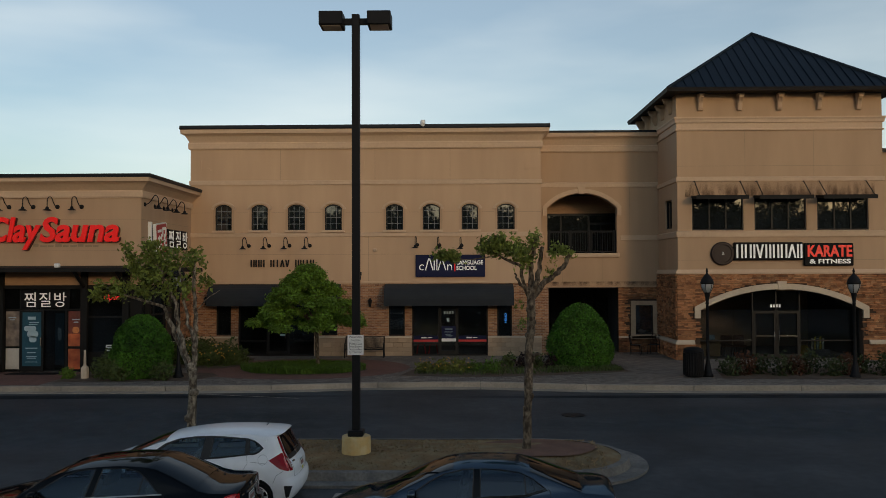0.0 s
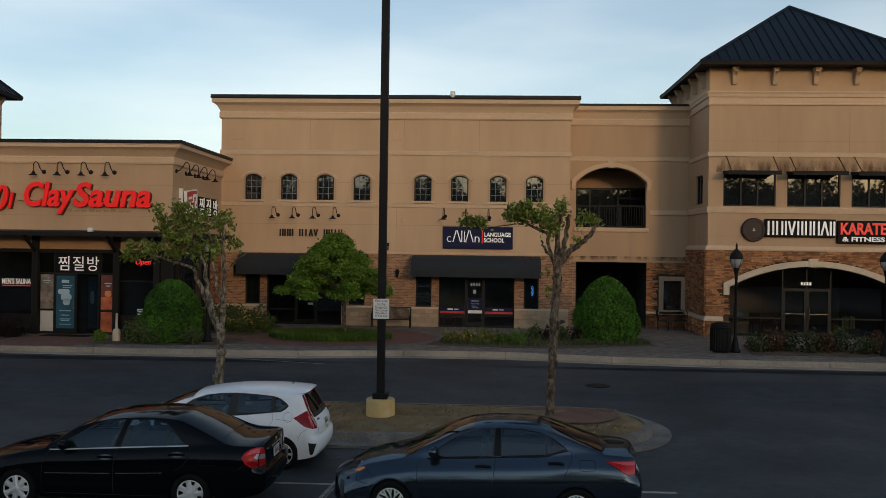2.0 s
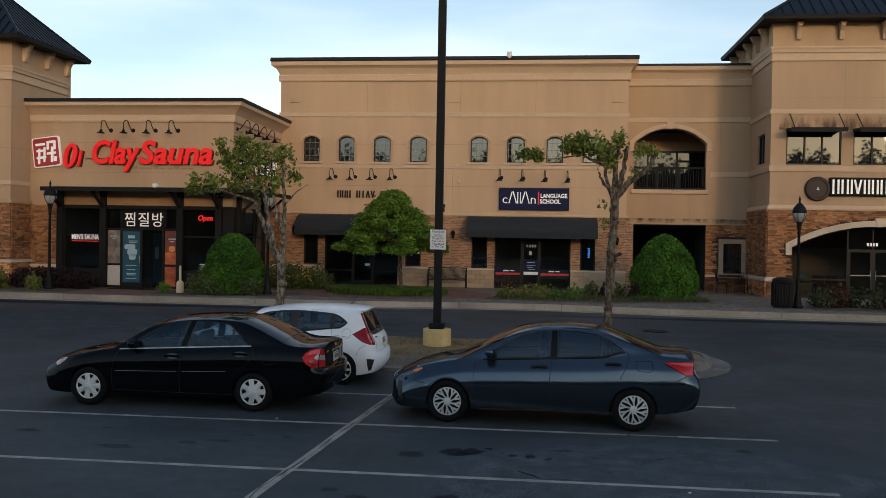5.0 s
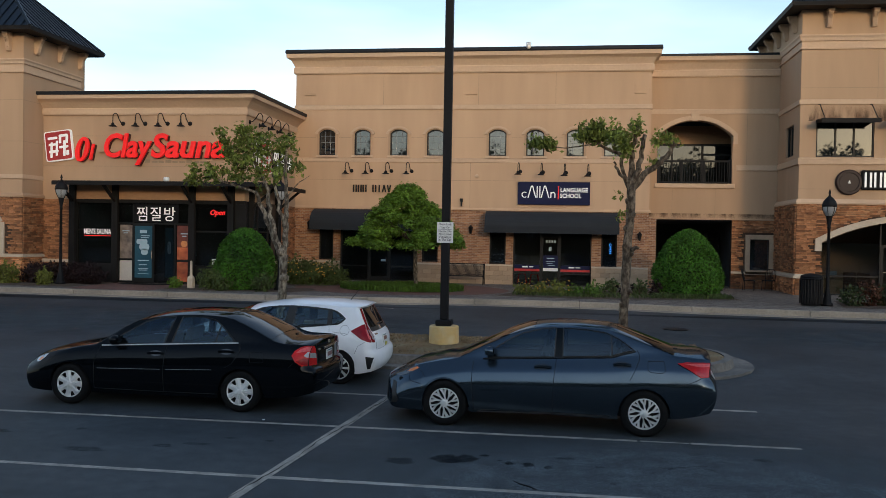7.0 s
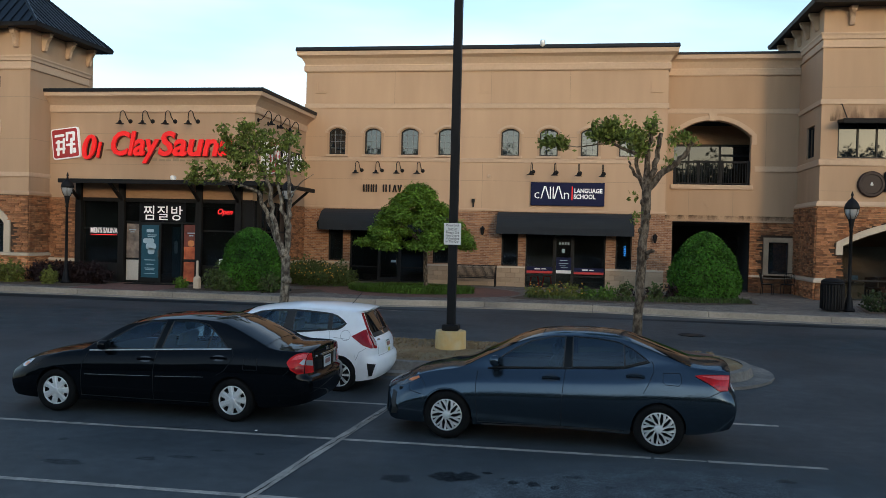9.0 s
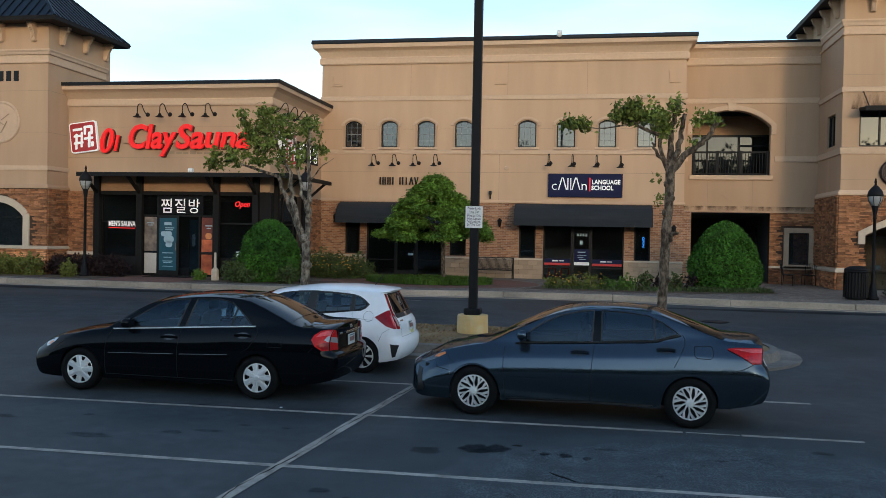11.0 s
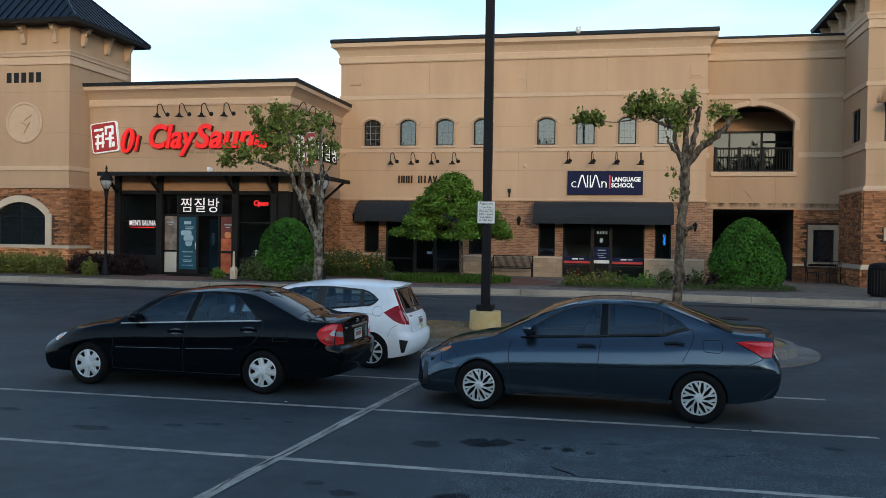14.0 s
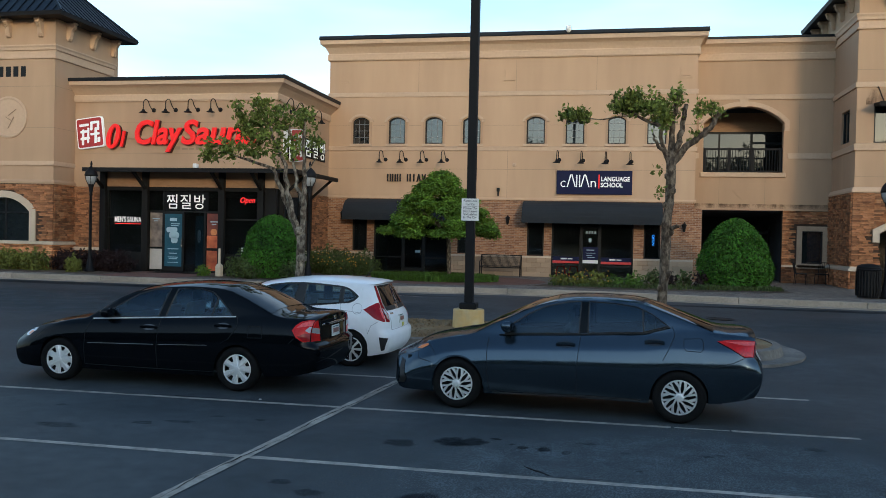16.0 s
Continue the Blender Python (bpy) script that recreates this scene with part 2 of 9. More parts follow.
def grime(name, col, low, high):
    """Rain streaks: a thin dirty film, ragged, fading from low to high (object z)."""
    m = bpy.data.materials.new(name)
    m.use_nodes = True
    n, l = m.node_tree.nodes, m.node_tree.links
    b = n["Principled BSDF"]
    b.inputs["Base Color"].default_value, b.inputs["Roughness"].default_value = (*col, 1), 0.95
    tc, mp, t, sep = n.new("ShaderNodeTexCoord"), n.new("ShaderNodeMapping"), n.new("ShaderNodeTexNoise"), n.new("ShaderNodeSeparateXYZ")
    mp.inputs["Scale"].default_value = (4, 4, 1.0)
    l.new(tc.outputs["Object"], mp.inputs["Vector"])
    l.new(mp.outputs["Vector"], t.inputs["Vector"])
    l.new(tc.outputs["Object"], sep.inputs[0])
    t.inputs["Scale"].default_value, t.inputs["Detail"].default_value = 1.0, 6
    a, c = n.new("ShaderNodeMapRange"), n.new("ShaderNodeMapRange")
    a.inputs["From Min"].default_value, a.inputs["From Max"].default_value, a.inputs["To Max"].default_value = 0.35, 0.75, 0.55
    c.inputs["From Min"].default_value, c.inputs["From Max"].default_value = high, low
    l.new(t.outputs["Fac"], a.inputs["Value"])
    l.new(sep.outputs["Z"], c.inputs["Value"])
    l.new(times(n, l, a.outputs["Result"], c.outputs["Result"]), b.inputs["Alpha"])
    return m


GRIMEUP = grime("rain grime over the awnings", (0.15, 0.075, 0.04), 7.56, 8.1)
GRIMEDOWN = grime("drip stains under the band", (0.10, 0.055, 0.032), 3.80, 3.55)


def leaf(name, col, var=0.35):
    m = mat(name, col, 0.6, var=var, scales=(1.6, 9), islands=0.4, spec=0.2)
    b = m.node_tree.nodes["Principled BSDF"]
    b.inputs["Subsurface Weight"].default_value = 0.0
    return m


LEAFTREE = leaf("tree leaf", (0.14, 0.178, 0.036), 0.45)
LEAFDARK = leaf("crown leaf", (0.105, 0.19, 0.022), 0.45)
LEAFBUSH = leaf("clipped bush leaf", (0.046, 0.125, 0.013), 0.45)
LEAFBED = leaf("bed grass blade", (0.075, 0.14, 0.02))
LEAFLIME = leaf("lime shrub leaf", (0.13, 0.145, 0.03))
LEAFPURPLE = leaf("purple shrub leaf", (0.019, 0.010, 0.011))
LEAFOLIVE = leaf("olive shrub leaf", (0.06, 0.085, 0.024))
LEAFRUST = leaf("rusty shrub leaf", (0.075, 0.03, 0.016))
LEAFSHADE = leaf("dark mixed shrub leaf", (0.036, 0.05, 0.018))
LEAFFAR = leaf("far tree leaf", (0.05, 0.07, 0.025))


def asphalt():
    m = mat("asphalt", (0.0295, 0.036, 0.0402), 0.7, var=0.38, scales=(0.3, 5), bump=0.003, bscale=120, spec=0.38, tint=(0.042, 0.05, 0.0555))
    n, l = m.node_tree.nodes, m.node_tree.links
    b = n["Principled BSDF"]
    old = b.inputs["Base Color"].links[0].from_socket
    t = n.new("ShaderNodeTexNoise")
    t.inputs["Scale"].default_value, t.inputs["Detail"].default_value = 260, 2
    tc = n.new("ShaderNodeTexCoord")
    l.new(tc.outputs["Object"], t.inputs["Vector"])
    r = n.new("ShaderNodeMapRange")
    r.inputs["To Min"].default_value, r.inputs["To Max"].default_value = 0.6, 1.4
    l.new(t.outputs["Fac"], r.inputs["Value"])
    v = n.new("ShaderNodeVectorMath")
    v.operation = 'SCALE'
    l.new(old, v.inputs[0])
    l.new(r.outputs["Result"], v.inputs["Scale"])
    l.new(v.outputs[0], b.inputs["Base Color"])
    return m


def blot(name, col, most, even=0.4, grain=14):
    """A soaked-in stain whose edge thins out."""
    m = mat(name, col, 0.95, var=0.3, scales=(3, 20), spec=0.1)
    n, l = m.node_tree.nodes, m.node_tree.links
    a, t, r = n.new("ShaderNodeAttribute"), n.new("ShaderNodeTexNoise"), n.new("ShaderNodeMapRange")
    a.attribute_name = "fade"
    t.inputs["Scale"].default_value, t.inputs["Detail"].default_value = grain, 4
    r.inputs["From Min"].default_value, r.inputs["From Max"].default_value, r.inputs["To Min"].default_value, r.inputs["To Max"].default_value = 0.3, 0.6, most * even, most
    l.new(n.new("ShaderNodeTexCoord").outputs["Object"], t.inputs["Vector"])
    l.new(t.outputs["Fac"], r.inputs["Value"])
    l.new(times(n, l, a.outputs["Fac"], r.outputs["Result"]), n["Principled BSDF"].inputs["Alpha"])
    return m


ASPHALT = asphalt()
STAIN = blot("oil stain", (0.006, 0.009, 0.013), 0.7)
FAINT = blot("faint stain", (0.007, 0.0105, 0.016), 0.38)
PALE = blot("paler tarmac", (0.105, 0.121, 0.13), 0.8, 0.6, 60)
NEWTAR = blot("newer dark tarmac", (0.018, 0.022, 0.026), 0.55, 0.6, 1.1)
GREYTAR = blot("greyed tarmac", (0.084, 0.098, 0.106), 0.5, 0.4, 2)
CRACK = mat("crack in tarmac", (0.006, 0.006, 0.007), 0.95, var=0.2, spec=0.05)

# ---- building blocks ----
def part(name, bm, material, parent=None, label="", smooth=False, m=None):
    """Links a bmesh as one mesh object under a thing or a part."""
    me = bpy.data.meshes.new(name)
    if m is not None:
        bm.transform(m)
    bm.normal_update()
    bm.to_mesh(me)
    bm.free()
    me.materials.append(material)
    if smooth:
        me.polygons.foreach_set("use_smooth", [True] * len(me.polygons))
    ob = new(name, me)
    if parent is not None:
        ob.parent = parent
        ob.matrix_parent_inverse = Matrix.Translation(-full_place(parent))
    if label:
        tagged(ob, label)
    return ob


def full_place(ob):
    place = Vector(ob.location)
    while ob.parent is not None:
        if ob.matrix_parent_inverse == Matrix():
            place = place + ob.parent.location
        ob = ob.parent
    return place


def thing(name, place, label, category, group="", kind=""):
    ob = new(name)
    ob.location = place
    ob.empty_display_size = 0.2
    return tagged(ob, label, category, group, kind)


def box(bm, x0, x1, y0, y1, z0, z1, bevel=0.0, m=None):
    vs = [bm.verts.new(v) for v in ((x0, y0, z0), (x1, y0, z0), (x1, y1, z0), (x0, y1, z0), (x0, y0, z1), (x1, y0, z1), (x1, y1, z1), (x0, y1, z1))]
    fs = [bm.faces.new([vs[i] for i in f]) for f in ((3, 2, 1, 0), (4, 5, 6, 7), (0, 1, 5, 4), (1, 2, 6, 5), (2, 3, 7, 6), (3, 0, 4, 7))]
    if bevel:
        r = bmesh.ops.bevel(bm, geom=list({e for f in fs for e in f.edges}), offset=bevel, segments=1, affect='EDGES')
        vs = list({v for v in r["verts"]} | {v for v in vs if v.is_valid})
    if m is not None:
        bmesh.ops.transform(bm, matrix=m, verts=vs)
    return vs


def boxes(*rows, bevel=0.0):
    bm = bmesh.new()
    for r in rows:
        box(bm, *r, bevel=bevel)
    return bm


def tube(bm, pts, radii, n=8, cap=True):
    """A round bar along points with a radius at each."""
    pts = [Vector(p) for p in pts]
    if not hasattr(radii, "__len__"):
        radii = [radii] * len(pts)
    rings, side = [], None
    for i, p in enumerate(pts):
        d = (pts[min(i + 1, len(pts) - 1)] - pts[max(i - 1, 0)]).normalized()
        if side is None:
            side = d.orthogonal().normalized()
        side = (side - d * side.dot(d)).normalized()
        up = d.cross(side)
        rings.append([bm.verts.new(p + (side * math.cos(2 * math.pi * k / n) + up * math.sin(2 * math.pi * k / n)) * radii[i]) for k in range(n)])
    for a, b in zip(rings, rings[1:]):
        for k in range(n):
            bm.faces.new((a[k], a[(k + 1) % n], b[(k + 1) % n], b[k]))
    if cap:
        bm.faces.new(rings[0][::-1])
        bm.faces.new(rings[-1])
    return bm


def lathe(bm, profile, n=16, centre=(0, 0, 0), cap=True):
    """A turned shape from (radius, height) pairs."""
    c = Vector(centre)
    rings = [[bm.verts.new(c + Vector((r * math.cos(2 * math.pi * k / n), r * math.sin(2 * math.pi * k / n), z))) for k in range(n)] for r, z in profile]
    for a, b in zip(rings, rings[1:]):
        for k in range(n):
            bm.faces.new((a[k], a[(k + 1) % n], b[(k + 1) % n], b[k]))
    if cap:
        bm.faces.new(rings[0][::-1])
        bm.faces.new(rings[-1])
    return bm


def prism(bm, outline, y0, y1, m=None):
    """A flat outline in x and z, given thickness in y."""
    a = [bm.verts.new((x, y0, z)) for x, z in outline]
    b = [bm.verts.new((x, y1, z)) for x, z in outline]
    bm.faces.new(a)
    bm.faces.new(b[::-1])
    for i in range(len(a)):
        j = (i + 1) % len(a)
        bm.faces.new((a[j], a[i], b[i], b[j]))
    if m is not None:
        bmesh.ops.transform(bm, matrix=m, verts=a + b)
    return bm


def sweep(bm, path, profile, closed=False):
    """A moulding: a closed profile of (out, z) along a plan path; out is to the right of the way."""
    n = len(path)
    rings = []
    for i in range(n):
        p = Vector(path[i])
        dirs = []
        if i > 0 or closed:
            dirs.append((p - Vector(path[i - 1])).normalized())
        if i < n - 1 or closed:
            dirs.append((Vector(path[(i + 1) % n]) - p).normalized())
        outs = [Vector((d.y, -d.x)) for d in dirs]
        o = sum(outs, Vector((0, 0)))
        o = o / max(o.dot(outs[0]), 0.2)
        rings.append([bm.verts.new((p.x + o.x * a, p.y + o.y * a, z)) for a, z in profile])
    k = len(profile)
    pairs = list(zip(rings, rings[1:])) + ([(rings[-1], rings[0])] if closed else [])
    for a, b in pairs:
        for i in range(k):
            bm.faces.new((a[i], b[i], b[(i + 1) % k], a[(i + 1) % k]))
    if not closed:
        bm.faces.new(rings[0])
        bm.faces.new(rings[-1][::-1])
    return bm


def arch_top(o, x):
    """The height of an opening's head at x."""
    xa, xb, za, zb, rise = o
    if rise <= 0:
        return zb
    a = (xb - xa) / 2
    r = (a * a + rise * rise) / (2 * rise)
    d = min(abs(x - (xa + xb) / 2), a)
    return zb + math.sqrt(max(r * r - d * d, 0)) - (r - rise)


def outline(o, grow=0.0, n=14, foot=True):
    """The outline of an opening, counter-clockwise from its lower left."""
    xa, xb, za, zb, rise = o
    pts = [(xa - grow, za - (grow if foot else 0)), (xb + grow, za - (grow if foot else 0))]
    if rise <= 0:
        return pts + [(xb + grow, zb + grow), (xa - grow, zb + grow)]
    a = (xb - xa) / 2
    r = (a * a + rise * rise) / (2 * rise)
    c, cz, big = (xa + xb) / 2, zb + rise - r, r + grow
    half = math.asin(min((a + grow) / big, 1))
    return pts + [(c + big * math.sin(half * (1 - 2 * k / n)), cz + big * math.cos(half * (1 - 2 * k / n))) for k in range(n + 1)]


def wall(bm, x0, x1, z0, z1, y, thick, openings=(), m=None):
    """A wall along x, its face at y, with openings (xa, xb, za, zb, rise) that go through it."""
    cuts = {x0, x1}
    for o in openings:
        k = 12 if o[4] > 0 else 1
        cuts |= {o[0] + (o[1] - o[0]) * i / k for i in range(k + 1)}
    cuts = sorted(cuts)
    made = []
    for a, b in zip(cuts, cuts[1:]):
        inside = sorted((o for o in openings if o[0] <= (a + b) / 2 <= o[1]), key=lambda o: o[2])
        low = (z0, z0)
        spans = []
        for o in inside:
            spans.append((low, (o[2], o[2])))
            low = (arch_top(o, a), arch_top(o, b))
        spans.append((low, (z1, z1)))
        for (la, lb), (ha, hb) in spans:
            if ha - la < 1e-5 and hb - lb < 1e-5:
                continue
            for yy, flip in ((y, False), (y + thick, True)):
                vs = [bm.verts.new(v) for v in ((a, yy, la), (b, yy, lb), (b, yy, hb), (a, yy, ha))]
                bm.faces.new(vs[::-1] if flip else vs)
                made += vs
    for o in openings:
        ring = outline(o, n=12)
        f = [bm.verts.new((x, y, z)) for x, z in ring]
        g = [bm.verts.new((x, y + thick, z)) for x, z in ring]
        for i in range(len(ring)):
            j = (i + 1) % len(ring)
            bm.faces.new((f[i], f[j], g[j], g[i]))
        made += f + g
    for a, b, c, d in (((x0, z0), (x0, z1), 0, 0), ((x1, z1), (x1, z0), 0, 0), ((x0, z1), (x1, z1), 0, 0), ((x1, z0), (x0, z0), 0, 0)):
        vs = [bm.verts.new(v) for v in ((a[0], y, a[1]), (b[0], y, b[1]), (b[0], y + thick, b[1]), (a[0], y + thick, a[1]))]
        bm.faces.new(vs)
        made += vs
    if m is not None:
        bmesh.ops.transform(bm, matrix=m, verts=made)
    bmesh.ops.remove_doubles(bm, verts=bm.verts, dist=0.0005)
    return bm


def each(name, material, parent, *rows, label=""):
    """One part for every box."""
    for r in rows:
        part(name, boxes(r), material, parent, label)


def surround(bm, o, width, y0, y1, foot=False, full=True):
    """A raised band round an opening; full: down the sides too."""
    inner, outer = outline(o, 0.0, 14, foot), outline(o, width, 14, foot)
    if not full:
        inner, outer = inner[2:], outer[2:]
    elif not foot:
        inner, outer = inner[1:] + inner[:1], outer[1:] + outer[:1]
    k = len(inner)
    rows = [[bm.verts.new((x, y, z)) for x, z in ring] for ring, y in ((inner, y0), (outer, y0), (outer, y1), (inner, y1))]
    span = range(k) if foot and full else range(k - 1)
    for i in span:
        j = (i + 1) % k
        for a, b in ((0, 1), (1, 2), (3, 0)):
            bm.faces.new((rows[a][i], rows[a][j], rows[b][j], rows[b][i]))
    if not (foot and full):
        for i in (0, k - 1):
            bm.faces.new([r[i] for r in rows])
    bmesh.ops.recalc_face_normals(bm, faces=bm.faces)
    return bm


def writing(text, size, place, material, parent, depth=0.01, width=None, lean=0.0, spacing=1.0, name="lettering", label="", turn=0.0, bold=0.0, m=None):
    """Raised words with the built-in font; place is the middle of the base line; width fits the run."""
    cu = bpy.data.curves.new(name, 'FONT')
    cu.body, cu.size, cu.extrude, cu.shear, cu.space_character, cu.offset = text, size, depth / 2, lean, spacing, bold
    cu.align_x, cu.resolution_u = 'CENTER', 3
    tmp = bpy.data.objects.new(name, cu)
    scene.collection.objects.link(tmp)
    me = bpy.data.meshes.new_from_object(tmp.evaluated_get(bpy.context.evaluated_depsgraph_get()))
    bpy.data.objects.remove(tmp)
    bpy.data.curves.remove(cu)
    s = 1.0
    if width and len(me.vertices):
        xs = [v.co.x for v in me.vertices]
        s = width / max(max(xs) - min(xs), 1e-4)
    me.transform(Matrix.Translation(place) @ pose(0, 0, 0, 0, 0, turn) @ pose(0, 0, 0, 90) @ Matrix.Diagonal((s, 1, 1, 1)))
    if m is not None:
        me.transform(m)
    me.materials.clear()
    me.materials.append(material)
    ob = new(name, me)
    if parent is not None:
        ob.parent = parent
        ob.matrix_parent_inverse = Matrix.Translation(-full_place(parent))
    if label:
        tagged(ob, label)
    return ob


def bars(rows, y, material, parent, name="print_bar"):
    """Plain bars for print too small to read: rows of (x0, x1, z0, z1)."""
    for x0, x1, z0, z1 in rows:
        part(name, boxes((x0, x1, y - 0.004, y, z0, z1)), material, parent)


def lift(y):
    """The ground's height: level lot, rising to the kerb in front of the shops."""
    return 0.0 if y < 16 else 0.34 * min((y - 16) / 11.9, 1.0)


WALK_Z = 0.53


def inset(x):
    """How far the kerb bends back from its straight line."""
    return 1.1 * math.exp(-((x + 1.0) / 4.2) ** 2)


# ---- ground ----
bm = bmesh.new()
xs = [-900, -300, -120, -60, -40, -30, -20, -12, -6, 0, 6, 12, 20, 30, 40, 60, 120, 300, 900]
ys = [-900, -300, -120, -60, -35, -20, -10, 0, 8, 12, 16, 19, 22, 25, 27.9, 28.45, 60, 120, 300, 900]
grid = [[bm.verts.new((x, y, lift(y))) for x in xs] for y in ys]
for a, b in zip(grid, grid[1:]):
    for i in range(len(xs) - 1):
        bm.faces.new((a[i], a[i + 1], b[i + 1], b[i]))
ground = tagged(part("ground", bm, ASPHALT), "dark grey asphalt car park with paler tarmac and faint stains", "ground", kind="structure")

bm = bmesh.new()
rows = []
for k in range(81):
    x = k - 40.0
    y = 28.44 + inset(x)
    rows.append([bm.verts.new(p) for p in ((x, y, 0.2), (x, y, WALK_Z), (x, 41.5, WALK_Z), (x, 41.5, 0.2))])
for a, b in zip(rows, rows[1:]):
    for i in range(4):
        bm.faces.new((a[i], b[i], b[(i + 1) % 4], a[(i + 1) % 4]))
bm.faces.new(rows[0])
bm.faces.new(rows[-1])
bmesh.ops.recalc_face_normals(bm, faces=bm.faces)
tagged(part("pavement", bm, PAVER), "grey paved pavement in front of the shops", "pavement", kind="structure")
bm = bmesh.new()
bm.faces.new([bm.verts.new((x, y, WALK_Z + 0.005)) for x, y in ((-17.6, 28.6), (-14.4, 28.6), (-14.4, 32.3), (-17.6, 32.3))])
tagged(part("pavement_red", bm, REDPAVER), "red brick paving before the sauna door", "pavement", kind="structure")
bm = bmesh.new()
ring = [(-6.35 + 4.2 * math.cos(a), 33.6 + 3.6 * math.sin(a)) for a in [2 * math.pi * k / 40 for k in range(40)]]
ring = [(x, min(max(y, 28.6 + inset(x)), 38.3)) for x, y in ring]
bm.faces.new([bm.verts.new((x, y, WALK_Z + 0.005)) for x, y in ring])
tagged(part("pavement_red", bm, REDPAVER), "rounded red brick paving round a planting bed", "pavement", kind="structure")

# kerb stones and gutter along the shops
kerb = thing("kerb", (0, 28, 0.34), "long pale concrete kerb with gutter in cast lengths", "kerb", kind="structure")
for k in range(22):
    x0 = -38 + k * 3.5
    bm = bmesh.new()
    box(bm, x0 + 0.005, x0 + 3.495, 28.3, 28.46, 0.2, WALK_Z + 0.005, 0.02)
    for v in bm.verts:
        v.co.y += inset(v.co.x)
    part("kerb_stone", bm, KERB, kerb)
    bm = boxes((x0 + 0.01, x0 + 3.49, 27.86, 28.31, 0.2, 0.355))
    for v in bm.verts:
        v.co.y += inset(v.co.x)
    part("gutter", bm, KERB, kerb)


def disc_shape(x0, x1, yc, half, n=14):
    """A long plan shape with round ends."""
    pts = [(x1 - half + half * math.sin(a), yc - half * math.cos(a)) for a in [math.pi * k / n for k in range(n + 1)]]
    return pts + [(x0 + half - half * math.sin(a), yc + half * math.cos(a)) for a in [math.pi * k / n for k in range(n + 1)]]


def flat_ring(bm, outer, inner, z_out, z_in):
    a = [bm.verts.new((x, y, z_out)) for x, y in outer]
    b = [bm.verts.new((x, y, z_in)) for x, y in inner]
    for i in range(len(a)):
        j = (i + 1) % len(a)
        bm.faces.new((a[i], a[j], b[j], b[i]))


island = thing("traffic_island", (-2.3, 18.85, 0), "kerbed traffic island with dry brown grass", "traffic island", kind="structure")
IX0, IX1, IYC, IH = -8.2, 3.8, 18.98, 1.95
bm = bmesh.new()
o0, o1 = disc_shape(IX0 - 0.1, IX1 + 0.1, IYC, IH + 0.1), disc_shape(IX0 + 0.28, IX1 - 0.28, IYC, IH - 0.28)
o2, o3 = disc_shape(IX0 + 0.33, IX1 - 0.33, IYC, IH - 0.33), disc_shape(IX0 + 0.48, IX1 - 0.48, IYC, IH - 0.48)
flat_ring(bm, o0, o0, 0.0, 0.05 + 0.02)
flat_ring(bm, o0, o1, 0.07, 0.06)
flat_ring(bm, o1, o2, 0.06, 0.22)
flat_ring(bm, o2, o3, 0.22, 0.23)
for v in bm.verts:
    v.co.z += lift(v.co.y) * 0.6
part("kerb", bm, SHADEKERB, island, "mottled grey concrete kerb with gutter, shade in its colour")
bm = bmesh.new()
inner = disc_shape(IX0 + 0.47, IX1 - 0.47, IYC, IH - 0.47)
rings = []
for f, z in ((1.0, 0.215), (0.8, 0.25), (0.5, 0.29), (0.15, 0.3)):
    rings.append([bm.verts.new((-2.37 + (x + 2.37) * (f if f == 1 else 0.5 + f / 2), IYC + (y - IYC) * f, z + lift(IYC + (y - IYC) * f) * 0.6 + random.uniform(-0.015, 0.015))) for x, y in inner])
for a, b in zip(rings, rings[1:]):
    for i in range(len(a)):
        j = (i + 1) % len(a)
        bm.faces.new((a[i], a[j], b[j], b[i]))
bm.faces.new(rings[-1])
part("turf", bm, DRYGRASS, island, "dry brown grass", smooth=True)
bm = bmesh.new()
bm.faces.new([bm.verts.new((1.5 + 1.35 * math.cos(a) * (1 + 0.1 * math.sin(3 * a)), 19.3 + 0.95 * math.sin(a), 0.365 - 0.03 * abs(math.cos(a)))) for a in [2 * math.pi * k / 26 for k in range(26)]])
part("mulch_ring", bm, REDMULCH, island, "reddish bark mulch")

# painted lines on the lot
lines = thing("parking_lines", (-2.8, 12, 0), "worn white painted parking bay lines", "road marking", kind="structure")


def stripe(x0, y0, x1, y1, w=0.1, up=0.004):
    d = Vector((x1 - x0, y1 - y0)).normalized() * w / 2
    n = Vector((-d.y, d.x))
    bm = bmesh.new()
    k = max(int(math.hypot(x1 - x0, y1 - y0) / 1.0), 1)
    rows = []
    for i in range(k + 1):
        x, y = x0 + (x1 - x0) * i / k, y0 + (y1 - y0) * i / k
        e = random.uniform(0.88, 1.08)
        rows.append([bm.verts.new((x + s * n.x * e, y + s * n.y * e, lift(y) + up)) for s in (-1, 1)])
    for a, b in zip(rows, rows[1:]):
        bm.faces.new((a[0], b[0], b[1], a[1]))
    return part("line", bm, LINEPAINT, lines)


